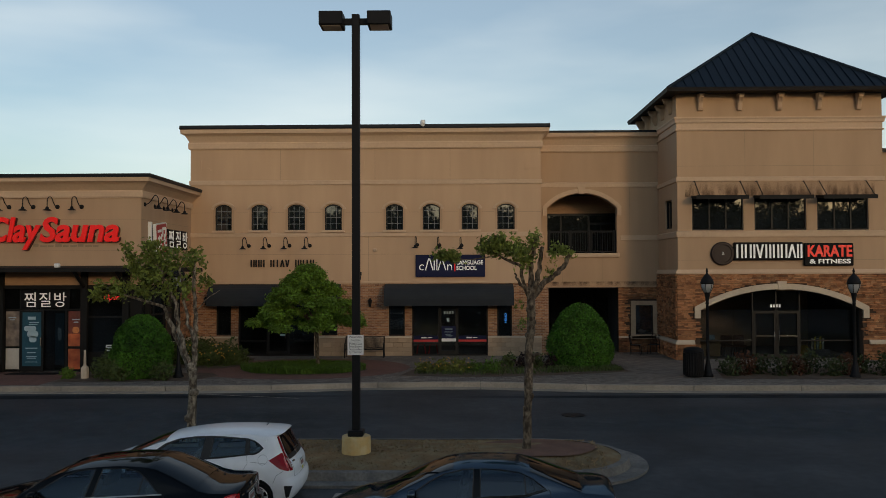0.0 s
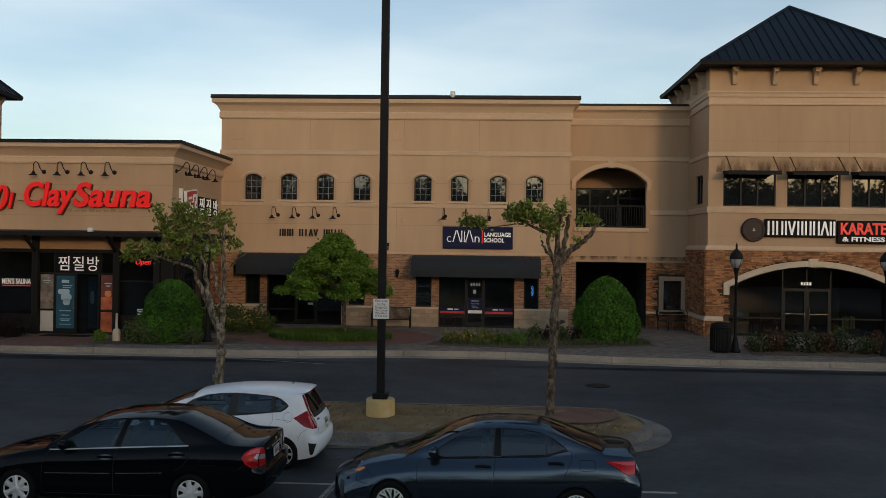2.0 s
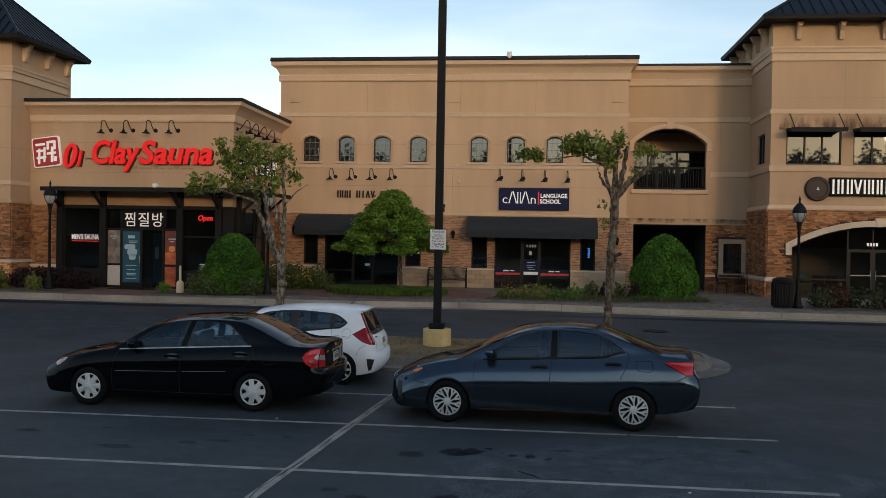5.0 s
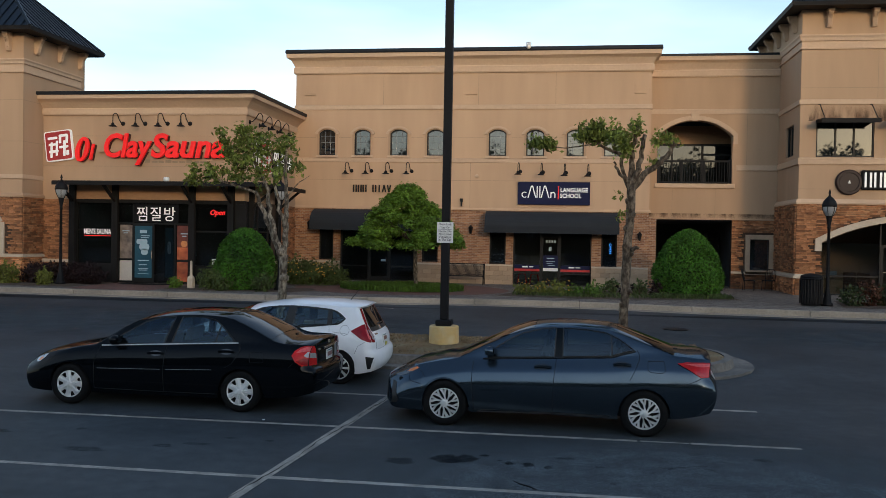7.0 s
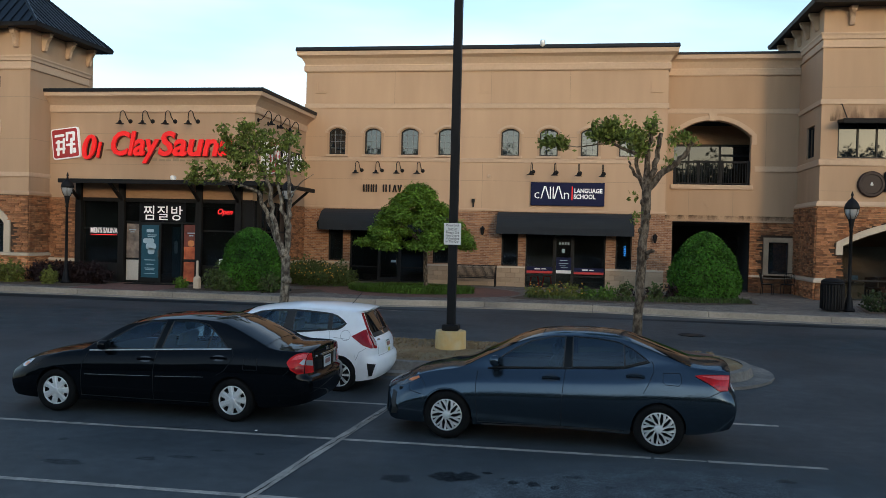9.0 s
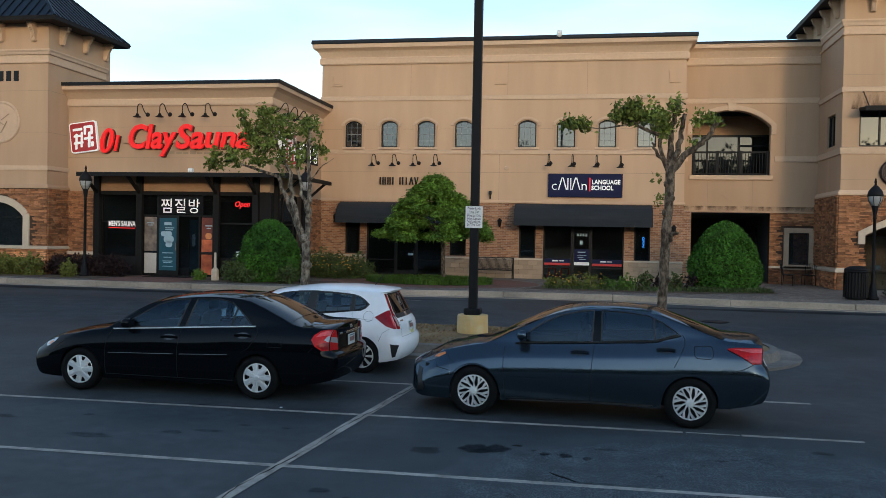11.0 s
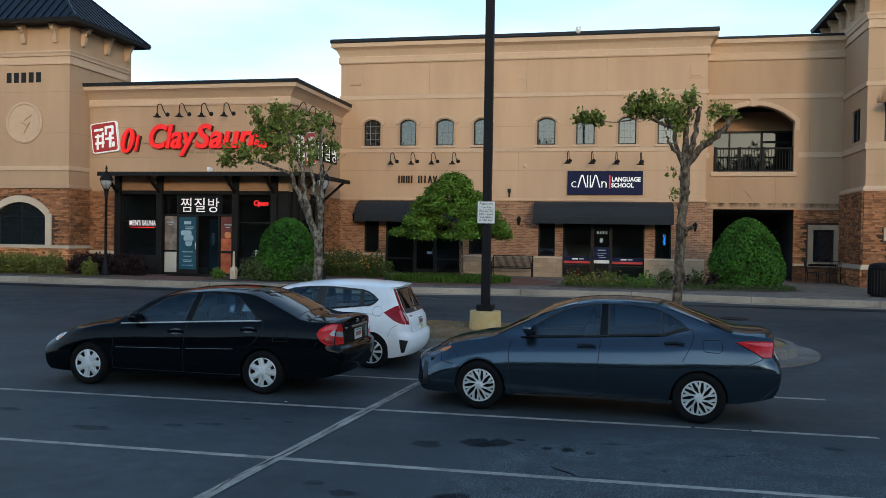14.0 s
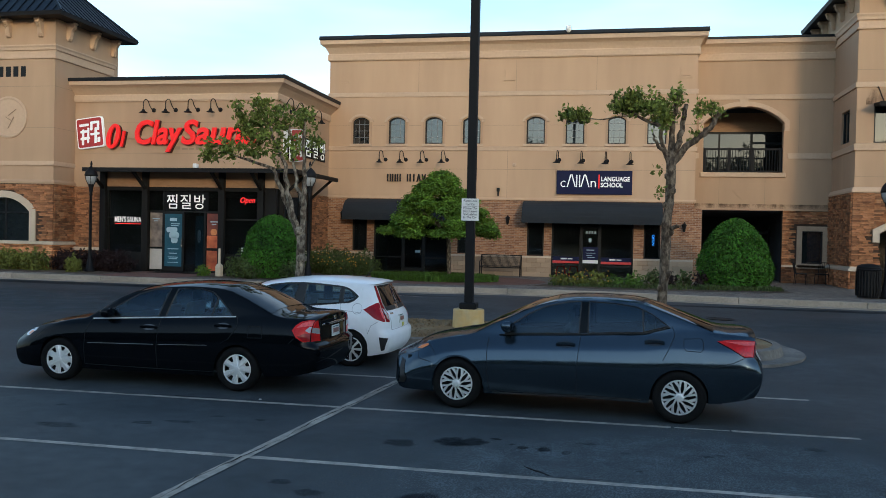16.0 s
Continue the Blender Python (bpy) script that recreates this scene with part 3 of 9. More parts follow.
stripe(-8.4, 14.36, 3.06, 14.48)
stripe(-8.4, 9.46, 3.1, 9.61)
stripe(-8.4, 7.09, 3.1, 7.19)
stripe(-8.4, 11.95, 1.06, 12.12)
stripe(1.1, 12.12, 1.72, 12.125, 0.05)
stripe(1.74, 12.125, 3.12, 12.15)
stripe(-2.56, 16.6, -3.43, 4.6, 0.13, 0.008)
stripe(-9.5, 28.0, -5.3, 27.0, 0.08)
for k, (x0, y0, x1, y1) in enumerate(((-2.635, 15.6, -3.415, 4.8), (-6.8, 12.02, -4.4, 12.03), (-0.9, 9.63, 0.4, 9.64))):
    bm = bmesh.new()
    m = int(math.hypot(x1 - x0, y1 - y0) / 0.09)
    rows, drift = [], 0.0
    for i in range(m + 1):
        f = i / m
        drift = max(-0.045, min(0.045, drift + random.uniform(-0.018, 0.018)))
        x, y = x0 + (x1 - x0) * f, y0 + (y1 - y0) * f
        dx, dy = ((drift, 0), (0, drift), (0, drift))[k]
        wd = random.uniform(0.003, 0.01) * (1 if (i // 9) % 3 else 0.4)
        rows.append([bm.verts.new((x + dx + (s * wd if k == 0 else 0), y + dy + (0 if k == 0 else s * wd), lift(y) + 0.012)) for s in (-1, 1)])
    for a, b in zip(rows, rows[1:]):
        bm.faces.new((a[0], b[0], b[1], a[1]))
    part("crack", bm, CRACK, lines, "thin dark crack through the paint")


def stain(x, y, a, b, material=STAIN, name="oil_stain", label="dark oil stain on the tarmac", up=0.0, core_share=0.72):
    """An uneven blot, lying just over the tarmac."""
    bm = bmesh.new()
    p, q, up = random.uniform(0, 6), random.uniform(0, 6), up or random.uniform(0.0045, 0.007)
    fade = bm.verts.layers.float.new("fade")
    rim = [bm.verts.new((x + a * math.cos(t) * (1 + 0.16 * math.sin(2 * t + p) + 0.1 * math.sin(5 * t + q)), y + b * math.sin(t) * (1 + 0.16 * math.cos(3 * t + q) + 0.08 * math.sin(7 * t)), lift(y) + up)) for t in [2 * math.pi * k / 30 for k in range(30)]]
    mid = [bm.verts.new((x + (v.co.x - x) * core_share, y + (v.co.y - y) * core_share, lift(y + (v.co.y - y) * core_share) + up)) for v in rim]
    core = bm.verts.new((x, y, lift(y) + up))
    for v in rim:
        v.co.z = lift(v.co.y) + up
    for v in mid + [core]:
        v[fade] = 1.0
    for i in range(30):
        j = (i + 1) % 30
        bm.faces.new((rim[i], rim[j], mid[j], mid[i]))
        bm.faces.new((mid[i], mid[j], core))
    tagged(part(name, bm, material), label, "stain", "oil stains", kind="structure")


for x, y, a, b in ((-1.3, 10.71, 0.15, 0.2), (-1.04, 10.74, 0.14, 0.2), (-1.17, 10.6, 0.1, 0.12), (-0.83, 10.94, 0.06, 0.05), (-0.51, 10.64, 0.07, 0.075), (-0.63, 10.76, 0.035, 0.03),
                   (-0.29, 10.62, 0.085, 0.1), (-0.06, 10.56, 0.06, 0.08), (1.32, 10.81, 0.08, 0.04), (1.48, 10.89, 0.05, 0.03), (-0.28, 9.1, 0.03, 0.02), (0.65, 10.05, 0.04, 0.03), (-1.15, 8.66, 0.2, 0.2)):
    stain(x, y, a, b)
for x, y, a, b in ((0.12, 11.01, 0.14, 0.05), (0.53, 10.71, 0.06, 0.05), (0.57, 10.97, 0.04, 0.03), (1.13, 10.57, 0.05, 0.05), (1.74, 11.01, 0.06, 0.04), (1.79, 10.84, 0.07, 0.04), (2.48, 11.43, 0.12, 0.08),
                   (-7.16, 10.81, 0.2, 0.1), (-6.21, 11.15, 0.08, 0.07), (-4.77, 10.56, 0.15, 0.09), (-4.4, 10.72, 0.2, 0.08), (-4.12, 11.09, 0.1, 0.05), (-3.58, 11.07, 0.08, 0.05),
                   (-1.78, 10.48, 0.2, 0.15), (-2.42, 8.83, 0.12, 0.08), (-2.08, 8.61, 0.12, 0.1), (-0.72, 9.1, 0.05, 0.05), (-5.6, 10.2, 0.3, 0.12)):
    stain(x, y, a, b, FAINT, "faint_stain", "faint dark stain on the tarmac")
stain(1.2, 9.9, 4.4, 2.9, PALE, "worn_patch", "pale patch of tarmac between the bays", 0.003, 0.5)
for x, y, a, b in ((-13.0, 22.9, 11.0, 3.1), (10.5, 23.6, 9.5, 2.6)):
    stain(x, y, a, b, GREYTAR, "grey_patch", "greyed paler tarmac along the road", 0.003, 0.5)
for x in (-16.0, 13.0):
    stain(x, 27.25, 13.0, 0.42, NEWTAR, "dark_seam", "dark seam of tarmac along the gutter", 0.0036, 0.7)
part("crack", tube(bmesh.new(), [(-0.42, 9.94, 0.004), (-0.34, 9.84, 0.004), (-0.24, 9.76, 0.004), (-0.15, 9.67, 0.004)], [0.004, 0.009, 0.009, 0.004], 5), CRACK, lines)
for x, y in ((-4.1, 12.2), (1.45, 9.38)):
    tagged(part("litter", boxes((x, x + 0.03, y, y + 0.025, lift(y), lift(y) + 0.008)), WHITE), "small scrap of white litter on tarmac", "litter", "litter scraps")
bm = bmesh.new()
lathe(bm, [(0.34, 0.0), (0.34, 0.012), (0.3, 0.014), (0.29, 0.008)], 24, (3.0, 24.3, lift(24.3)))
tagged(part("manhole_cover", bm, BLACKMETAL), "round dark iron manhole cover in the road", "manhole cover")

# ---- two-storey shop building ----
W, B, T, A, L = 38.45, 39.83, 36.35, 32.4, 31.1
ML, MR = -12.39, 3.5
CORNICE = [(0, 9.88), (0.06, 9.88), (0.09, 9.93), (0.09, 10.16), (0.05, 10.2), (0.07, 10.26), (0.18, 10.46), (0.3, 10.55), (0.36, 10.57), (0.37, 10.75), (0, 10.75)]
shops = thing("shop_building", (-4.4, W, WALK_Z), "two-storey tan stucco shop building with cornice and brick base", "building")
WINX = ((-11.25, -10.5), (-9.6, -8.86), (-7.95, -7.17), (-6.27, -5.5), (-3.5, -2.72), (-1.84, -1.06), (-0.08, 0.66), (1.53, 2.31))
wins = [(a, b, 6.2, 7.2, 0.17) for a, b in WINX]
part("wall", wall(bmesh.new(), ML, MR, 3.78, 10.7, W, 0.3, wins), LITSTUCCO, shops, "tan stucco")
part("side_wall", boxes((ML, ML + 0.3, W + 0.3, 50, 0.4, 10.7)), LITSTUCCO, shops)
part("side_wall", boxes((MR - 0.3, MR, W + 0.3, B + 0.5, 3.78, 10.7)), LITSTUCCO, shops)
part("roof", boxes((ML + 0.3, MR - 0.3, W + 0.3, 50, 10.3, 10.4)), COPING, shops)
part("link_roof", boxes((MR - 0.3, MR + 6, B + 0.36, 50, 10.3, 10.4)), COPING, shops)
part("rear_wall", boxes((ML, MR + 6, 50, 50.2, 0.4, 10.7)), LITSTUCCO, shops)
PATHM = [(ML, 46), (ML, W), (MR, W), (MR, B)]
part("cornice", sweep(bmesh.new(), PATHM, CORNICE), TRIM, shops, "pale moulded stucco cornice")
part("coping", sweep(bmesh.new(), PATHM, [(-0.1, 10.75), (0.39, 10.75), (0.41, 10.8), (0.39, 10.93), (-0.1, 10.95)]), COPING, shops, "dark metal coping")
part("upper_band", sweep(bmesh.new(), PATHM, [(0, 8.27), (0.045, 8.27), (0.05, 8.45), (0.0, 8.47)]), TRIM, shops)
part("sill_band", sweep(bmesh.new(), PATHM, [(0, 5.9), (0.045, 5.91), (0.06, 6.07), (0, 6.09)]), TRIM, shops)
part("sign_band", sweep(bmesh.new(), PATHM, [(0, 3.78), (0.06, 3.78), (0.06, 3.84), (0.035, 3.9), (0, 3.9)]), LITSTUCCO, shops)
for x in (-8.3, -4.0, -0.6):
    each("joint", JOINT, shops, (x, x + 0.012, W - 0.003, W, 8.47, 9.9))
for x in (-4.3,):
    each("joint", JOINT, shops, (x, x + 0.012, W - 0.003, W, 3.9, 5.9))
each("joint", JOINT, shops, (ML, MR, W - 0.003, W, 5.1, 5.112))
for xa, xb in zip([ML] + [b + 0.17 for a, b in WINX], [a - 0.17 for a, b in WINX] + [MR]):
    each("joint", JOINT, shops, (xa, xb, W - 0.003, W, 7.0, 7.012))
for x in (-11.95, -4.55, 2.78):
    bm = boxes((x, x + 0.5, W - 0.05, W, 8.92, 9.0), (x + 0.02, x + 0.08, W - 0.04, W, 9.0, 9.4), (x + 0.02, x + 0.42, W - 0.03, W, 9.02, 9.06))
    part("corner_ornament", bm, LITSTUCCO, shops, "raised stucco corner ornament")


def arched_window(o, y, parent):
    """A small arched window with surround, sill, frame, pane and glazing bars."""
    xa, xb, za, zb, rise = o
    c = (xa + xb) / 2
    frame_ob = part("window", surround(bmesh.new(), (xa + 0.05, xb - 0.05, za + 0.05, zb, rise - 0.05), 0.085, y + 0.04, y + 0.16, foot=True), BRONZE, parent)
    part("surround", surround(bmesh.new(), (xa, xb, za, zb, rise), 0.1, y - 0.03, y + 0.02), STUCCO, frame_ob, "tan stucco surround")
    hood = (xa - 0.05, xb + 0.05, zb, zb + 0.03, rise + 0.02)
    part("hood", surround(bmesh.new(), hood, 0.1, y - 0.085, y, full=False), TRIM, frame_ob)
    each("hood_end", TRIM, frame_ob, (xa - 0.18, xa - 0.05, y - 0.085, y, zb - 0.05, zb + 0.04), (xb + 0.05, xb + 0.18, y - 0.085, y, zb - 0.05, zb + 0.04))
    part("sill", boxes((xa - 0.13, xb + 0.13, y - 0.085, y + 0.06, za - 0.1, za), bevel=0.01), TRIM, frame_ob)
    part("pane", prism(bmesh.new(), outline((xa + 0.04, xb - 0.04, za + 0.04, zb, rise - 0.04)), y + 0.11, y + 0.125), GLASS, frame_ob)
    bm = bmesh.new()
    for k in (1, 2):
        x = xa + (xb - xa) * k / 3
        box(bm, x - 0.009, x + 0.009, y + 0.098, y + 0.11, za + 0.05, zb + rise - 0.08)
    for k in (1, 2, 3):
        z = za + (zb + rise - za) * k / 4
        box(bm, xa + 0.05, xb - 0.05, y + 0.097, y + 0.109, z - 0.009, z + 0.009)
    part("muntin_grid", bm, MUNTIN, frame_ob)


for o in wins:
    arched_window(o, W, shops)

# ground floor of the shop building: brick piers, block base, shopfronts
A110 = [(-11.2, -10.52, 1.45, 2.95, 0), (-10.2, -6.75, 0.53, 2.95, 0), (-6.42, -5.7, 1.45, 2.95, 0)]
A120 = [(-3.38, -2.66, 1.42, 3.0, 0), (-2.33, 1.08, 0.53, 3.0, 0), (1.5, 2.17, 1.38, 3.0, 0)]
part("brick_wall", wall(bmesh.new(), ML, MR, 0.4, 3.785, W + 0.01, 0.28, A110 + A120), BRICK, shops, "brown brick")


def bays(x0, x1, openings):
    """The stretches of wall between openings that reach the floor."""
    gaps = sorted((o[0], o[1]) for o in openings if o[2] < 1)
    out, x = [], x0
    for a, b in gaps:
        out.append((x, a))
        x = b
    return out + [(x, x1)]


block_shapes = {}


def block(dx, dz, depth):
    key = (round(dx, 2), round(dz, 2))
    if key not in block_shapes:
        bm = bmesh.new()
        box(bm, 0, dx, 0, depth, 0, dz, 0.012)
        me = bpy.data.meshes.new("block")
        bm.to_mesh(me)
        bm.free()
        me.materials.append(BLOCK)
        block_shapes[key] = me
    return block_shapes[key]


def block_course(parent, x0, x1, y):
    for row in range(4):
        z, x, first = WALK_Z + row * 0.2, x0, True
        while x < x1 - 0.01:
            dx = min(0.2 if first and row % 2 else 0.4, x1 - x)
            first = False
            ob = new("block", block(dx - 0.005, 0.196, 0.08))
            ob.parent = parent
            ob.location = Vector((x, y - 0.07 - random.uniform(0, 0.008), z)) - parent.location
            x += dx
    part("block_cap", boxes((x0, x1, y - 0.11, y + 0.02, WALK_Z + 0.8, WALK_Z + 0.88), bevel=0.012), CAP, parent)


for xa, xb in bays(ML, MR, A110 + A120):
    block_course(shops, xa, xb, W)


def shopfront(o, y, parent, cols, rails, doors=(), depth=5.0, room=True, name="shopfront", margin=1.2, walls=SHOPROOM):
    """Dark metal frame, panes and doors in an opening, with a dim room behind."""
    xa, xb, za, zb, rise = o
    top = zb + rise
    fy = y + 0.14
    frame_ob = part(name, surround(bmesh.new(), (xa + 0.06, xb - 0.06, za + 0.06, zb - (0.06 if rise <= 0 else 0), rise), 0.062, fy - 0.05, fy + 0.05, foot=True), BRONZE, parent)
    for x in cols:
        part("mullion", boxes((x - 0.03, x + 0.03, fy - 0.05, fy + 0.05, za, arch_top(o, x) - 0.02)), BRONZE, frame_ob)
    for r0, r1, z in rails:
        part("rail", boxes((r0, r1, fy - 0.045, fy + 0.045, z - 0.03, z + 0.03)), BRONZE, frame_ob)
    edges = [xa] + list(cols) + [xb]
    for a, b in zip(edges, edges[1:]):
        part("pane", prism(bmesh.new(), outline((a + 0.02, b - 0.02, za + 0.02, (arch_top(o, a + 0.03) if rise > 0 and a == xa else arch_top(o, b - 0.03) if rise > 0 else zb) - 0.03, 0)), fy - 0.004, fy + 0.004), SHOPGLASS, frame_ob)
    for a, b, h in doors:
        bm = boxes((a, a + 0.08, fy - 0.06, fy + 0.03, za + 0.01, h), (b - 0.08, b, fy - 0.06, fy + 0.03, za + 0.01, h),
                   (a + 0.08, b - 0.08, fy - 0.058, fy + 0.028, h - 0.09, h), (a + 0.08, b - 0.08, fy - 0.058, fy + 0.028, za + 0.01, za + 0.22))
        d = part("door", bm, BRONZE, frame_ob)
    if room:
        g, top = margin, max(3.3, zb + rise + 0.12)
        each("room_wall", walls, parent, (xa - g, xb + g, y + depth, y + depth + 0.1, 0.4, top), (xa - g - 0.1, xa - g, y + 0.3, y + depth, 0.4, top), (xb + g, xb + g + 0.1, y + 0.3, y + depth, 0.4, top))
        part("room_ceiling", boxes((xa - g, xb + g, y + 0.3, y + depth, top - 0.1, top)), walls, parent)
        part("room_floor", boxes((xa - g, xb + g, y + 0.28, y + depth, 0.42, WALK_Z + 0.01)), INTFLOOR, parent)
    return frame_ob


def handle(parent, x, y, z0, z1, bar=None):
    bm = bmesh.new()
    tube(bm, [(x, y, z0), (x, y - 0.06, z0 + 0.02), (x, y - 0.06, z1 - 0.02), (x, y, z1)], 0.014, 6)
    if bar:
        box(bm, bar[0], bar[1], y - 0.03, y - 0.01, bar[2] - 0.015, bar[2] + 0.015)
    return part("handle", bm, CHROME, parent, "chrome handle")


CHROME = mat("chrome", (0.6, 0.6, 0.6), 0.2, 1.0, var=0.03)
for o in (A110[0], A110[2], A120[0], A120[2]):
    shopfront(o, W, shops, (), (), room=False)
f110 = shopfront(A110[1], W, shops, (-8.9, -7.9), [(-10.2, -8.9, 1.2), (-7.9, -6.75, 1.2)], [(-8.87, -7.93, 2.65)], depth=7, walls=INTERIOR)
handle(f110, -8.05, W + 0.08, 1.3, 1.65)
f120 = shopfront(A120[1], W, shops, (-1.12, -0.28), [(-2.33, -1.12, 1.05), (-0.28, 1.08, 1.05), (-1.12, -0.28, 2.7)], [(-1.09, -0.31, 2.7)])
handle(f120, -1.02, W + 0.08, 1.25, 1.7)
# dark sheets that give the dimness behind the small side windows
each("room_wall", INTERIOR, shops, (ML + 0.31, -10.0, W + 1.6, W + 1.7, 0.4, 3.3), (-6.6, -5.0, W + 1.6, W + 1.7, 0.4, 3.3), (-4.0, -2.4, W + 1.6, W + 1.7, 0.4, 3.3), (1.3, 3.2, W + 1.6, W + 1.7, 0.4, 3.3))

# ---- link between the shops and the tower ----
link = thing("link_building", (6.3, B, WALK_Z), "tan stucco link with arched balcony over an open passage", "building")
BALC = (3.92, 7.15, 5.15, 7.24, 0.7)
part("wall", wall(bmesh.new(), MR, 9.1, 3.55, 10.6, B, 0.35, [BALC]), STUCCO, link, "tan stucco")
part("stone_wall", wall(bmesh.new(), 7.2, 9.1, 0.4, 3.55, B + 0.06, 0.29, [(8.0, 8.78, 1.38, 2.72, 0)]), LEDGEBACK, link)
part("pier", boxes((MR - 0.2, 3.82, B - 1.3, B + 0.3, 0.4, 3.55)), BRICK, link)
PATHB = [(MR, B), (9.1, B)]
part("cornice", sweep(bmesh.new(), PATHB, [(a * 0.9, z - 0.02) for a, z in CORNICE]), TRIM, link, "pale moulded stucco cornice")
part("coping", sweep(bmesh.new(), PATHB, [(-0.1, 10.73), (0.36, 10.73), (0.36, 10.83), (-0.1, 10.85)]), COPING, link)
part("upper_band", sweep(bmesh.new(), PATHB, [(0, 8.23), (0.045, 8.23), (0.05, 8.43), (0, 8.45)]), TRIM, link)
each("sill_band", TRIM, link, (MR, 3.75, B - 0.05, B, 5.74, 5.97), (7.32, 9.1, B - 0.05, B, 5.74, 5.97))
part("lower_band", boxes((MR, 9.1, B - 0.05, B, 3.55, 3.62)), STUCCO, link)
part("arch_surround", surround(bmesh.new(), (3.9, 7.17, 6.9, 7.26, 0.7), 0.19, B - 0.07, B, foot=False), TRIM, link, "pale arched surround with keystone")
part("keystone", prism(bmesh.new(), [(5.4, 7.9), (5.64, 7.9), (5.7, 8.24), (5.34, 8.24)], B - 0.1, B), TRIM, link)
part("balcony_sill", boxes((3.82, 7.26, B - 0.09, B + 0.1, 4.95, 5.15), bevel=0.015), TRIM, link)
for k, s in enumerate((0.36, 0.27)):
    c, z = 5.53, 4.35
    bm = bmesh.new()
    prism(bm, [(c - s, z), (c, z - s), (c + s, z), (c, z + s)], B - 0.03 - 0.02 * k, B)
    part("diamond", bm, STUCCO, link, "raised stucco diamond ornament")
each("joint", JOINT, link, (4.6, 4.612, B - 0.003, B, 3.62, 4.95), (6.45, 6.462, B - 0.003, B, 3.62, 4.95), (7.75, 7.762, B - 0.003, B, 5.97, 8.23))
# balcony recess, its shade put into the dark wall colour
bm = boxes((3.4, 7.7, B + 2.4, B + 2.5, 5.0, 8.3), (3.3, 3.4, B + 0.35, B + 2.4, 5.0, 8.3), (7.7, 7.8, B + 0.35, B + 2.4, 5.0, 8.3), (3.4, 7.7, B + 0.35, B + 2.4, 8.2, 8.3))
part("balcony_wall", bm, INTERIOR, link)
part("balcony_floor", boxes((3.4, 7.7, B + 0.35, B + 2.4, 4.9, 5.05)), CONCRETE, link)
part("balcony_beam", boxes((3.4, 7.7, B + 2.3, B + 2.4, 7.15, 8.0)), WOOD, link, "stained timber fascia")
bwin = part("balcony_window", boxes((3.45, 7.6, B + 2.28, B + 2.36, 7.05, 7.15), (3.45, 3.53, B + 2.28, B + 2.36, 5.05, 7.05), (4.78, 4.86, B + 2.28, B + 2.36, 5.05, 7.05), (6.15, 6.25, B + 2.28, B + 2.36, 5.05, 7.05),
                                    (7.5, 7.6, B + 2.28, B + 2.36, 5.05, 7.05), (6.25, 7.5, B + 2.3, B + 2.36, 6.6, 6.7)), BRONZE, link)
for a, b in ((3.53, 4.78), (4.86, 6.15), (6.25, 7.5)):
    part("pane", boxes((a, b, B + 2.31, B + 2.32, 5.05, 7.05)), UPPERGLASS, bwin)
rail = thing("balcony_railing", (5.5, B + 0.25, 5.15), "black metal balcony railing with upright bars", "railing")
part("top_rail", boxes((3.95, 7.12, B + 0.2, B + 0.26, 6.12, 6.2)), BLACKMETAL, rail)
part("bottom_rail", boxes((3.95, 7.12, B + 0.2, B + 0.26, 5.2, 5.25)), BLACKMETAL, rail)
for x in (3.95, 4.95, 5.9, 7.04):
    part("post", boxes((x, x + 0.12, B + 0.17, B + 0.29, 5.15, 6.22)), BLACKMETAL, rail)
for k in range(26):
    x = 4.1 + k * 0.115
    part("baluster", boxes((x, x + 0.022, B + 0.22, B + 0.242, 5.25, 6.12)), BLACKMETAL, rail)
# passage, lined near-black so that its depth reads as shade
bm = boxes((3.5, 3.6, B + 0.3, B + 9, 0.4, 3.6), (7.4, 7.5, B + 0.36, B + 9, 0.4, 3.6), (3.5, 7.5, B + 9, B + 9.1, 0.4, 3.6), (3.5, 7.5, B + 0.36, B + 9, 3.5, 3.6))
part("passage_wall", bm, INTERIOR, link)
part("passage_floor", boxes((3.5, 7.5, B + 0.3, B + 9, 0.35, WALK_Z + 0.004)), PAVER, link)
part("passage_door", boxes((6.1, 6.2, B + 4, B + 4.1, 0.53, 3.0), (7.3, 7.4, B + 4, B + 4.1, 0.53, 3.0), (6.65, 6.8, B + 4, B + 4.1, 0.53, 3.0), (6.1, 7.4, B + 4, B + 4.1, 2.6, 2.75)), BRONZE, link)
sw = part("window", surround(bmesh.new(), (7.98, 8.8, 1.36, 2.72, 0), 0.2, B - 0.06, B + 0.1, foot=True), BLOCK, link, "square stone-framed window")
part("pane", boxes((7.98, 8.8, B + 0.14, B + 0.15, 1.36, 2.72)), GLASS, sw)
part("frame", surround(bmesh.new(), (8.02, 8.76, 1.4, 2.68, 0), 0.045, B + 0.09, B + 0.15, foot=True), BRONZE, sw)
part("sill_course", boxes((7.2, 9.1, B - 0.06, B + 0.06, 1.2, 1.29)), CAP, link)

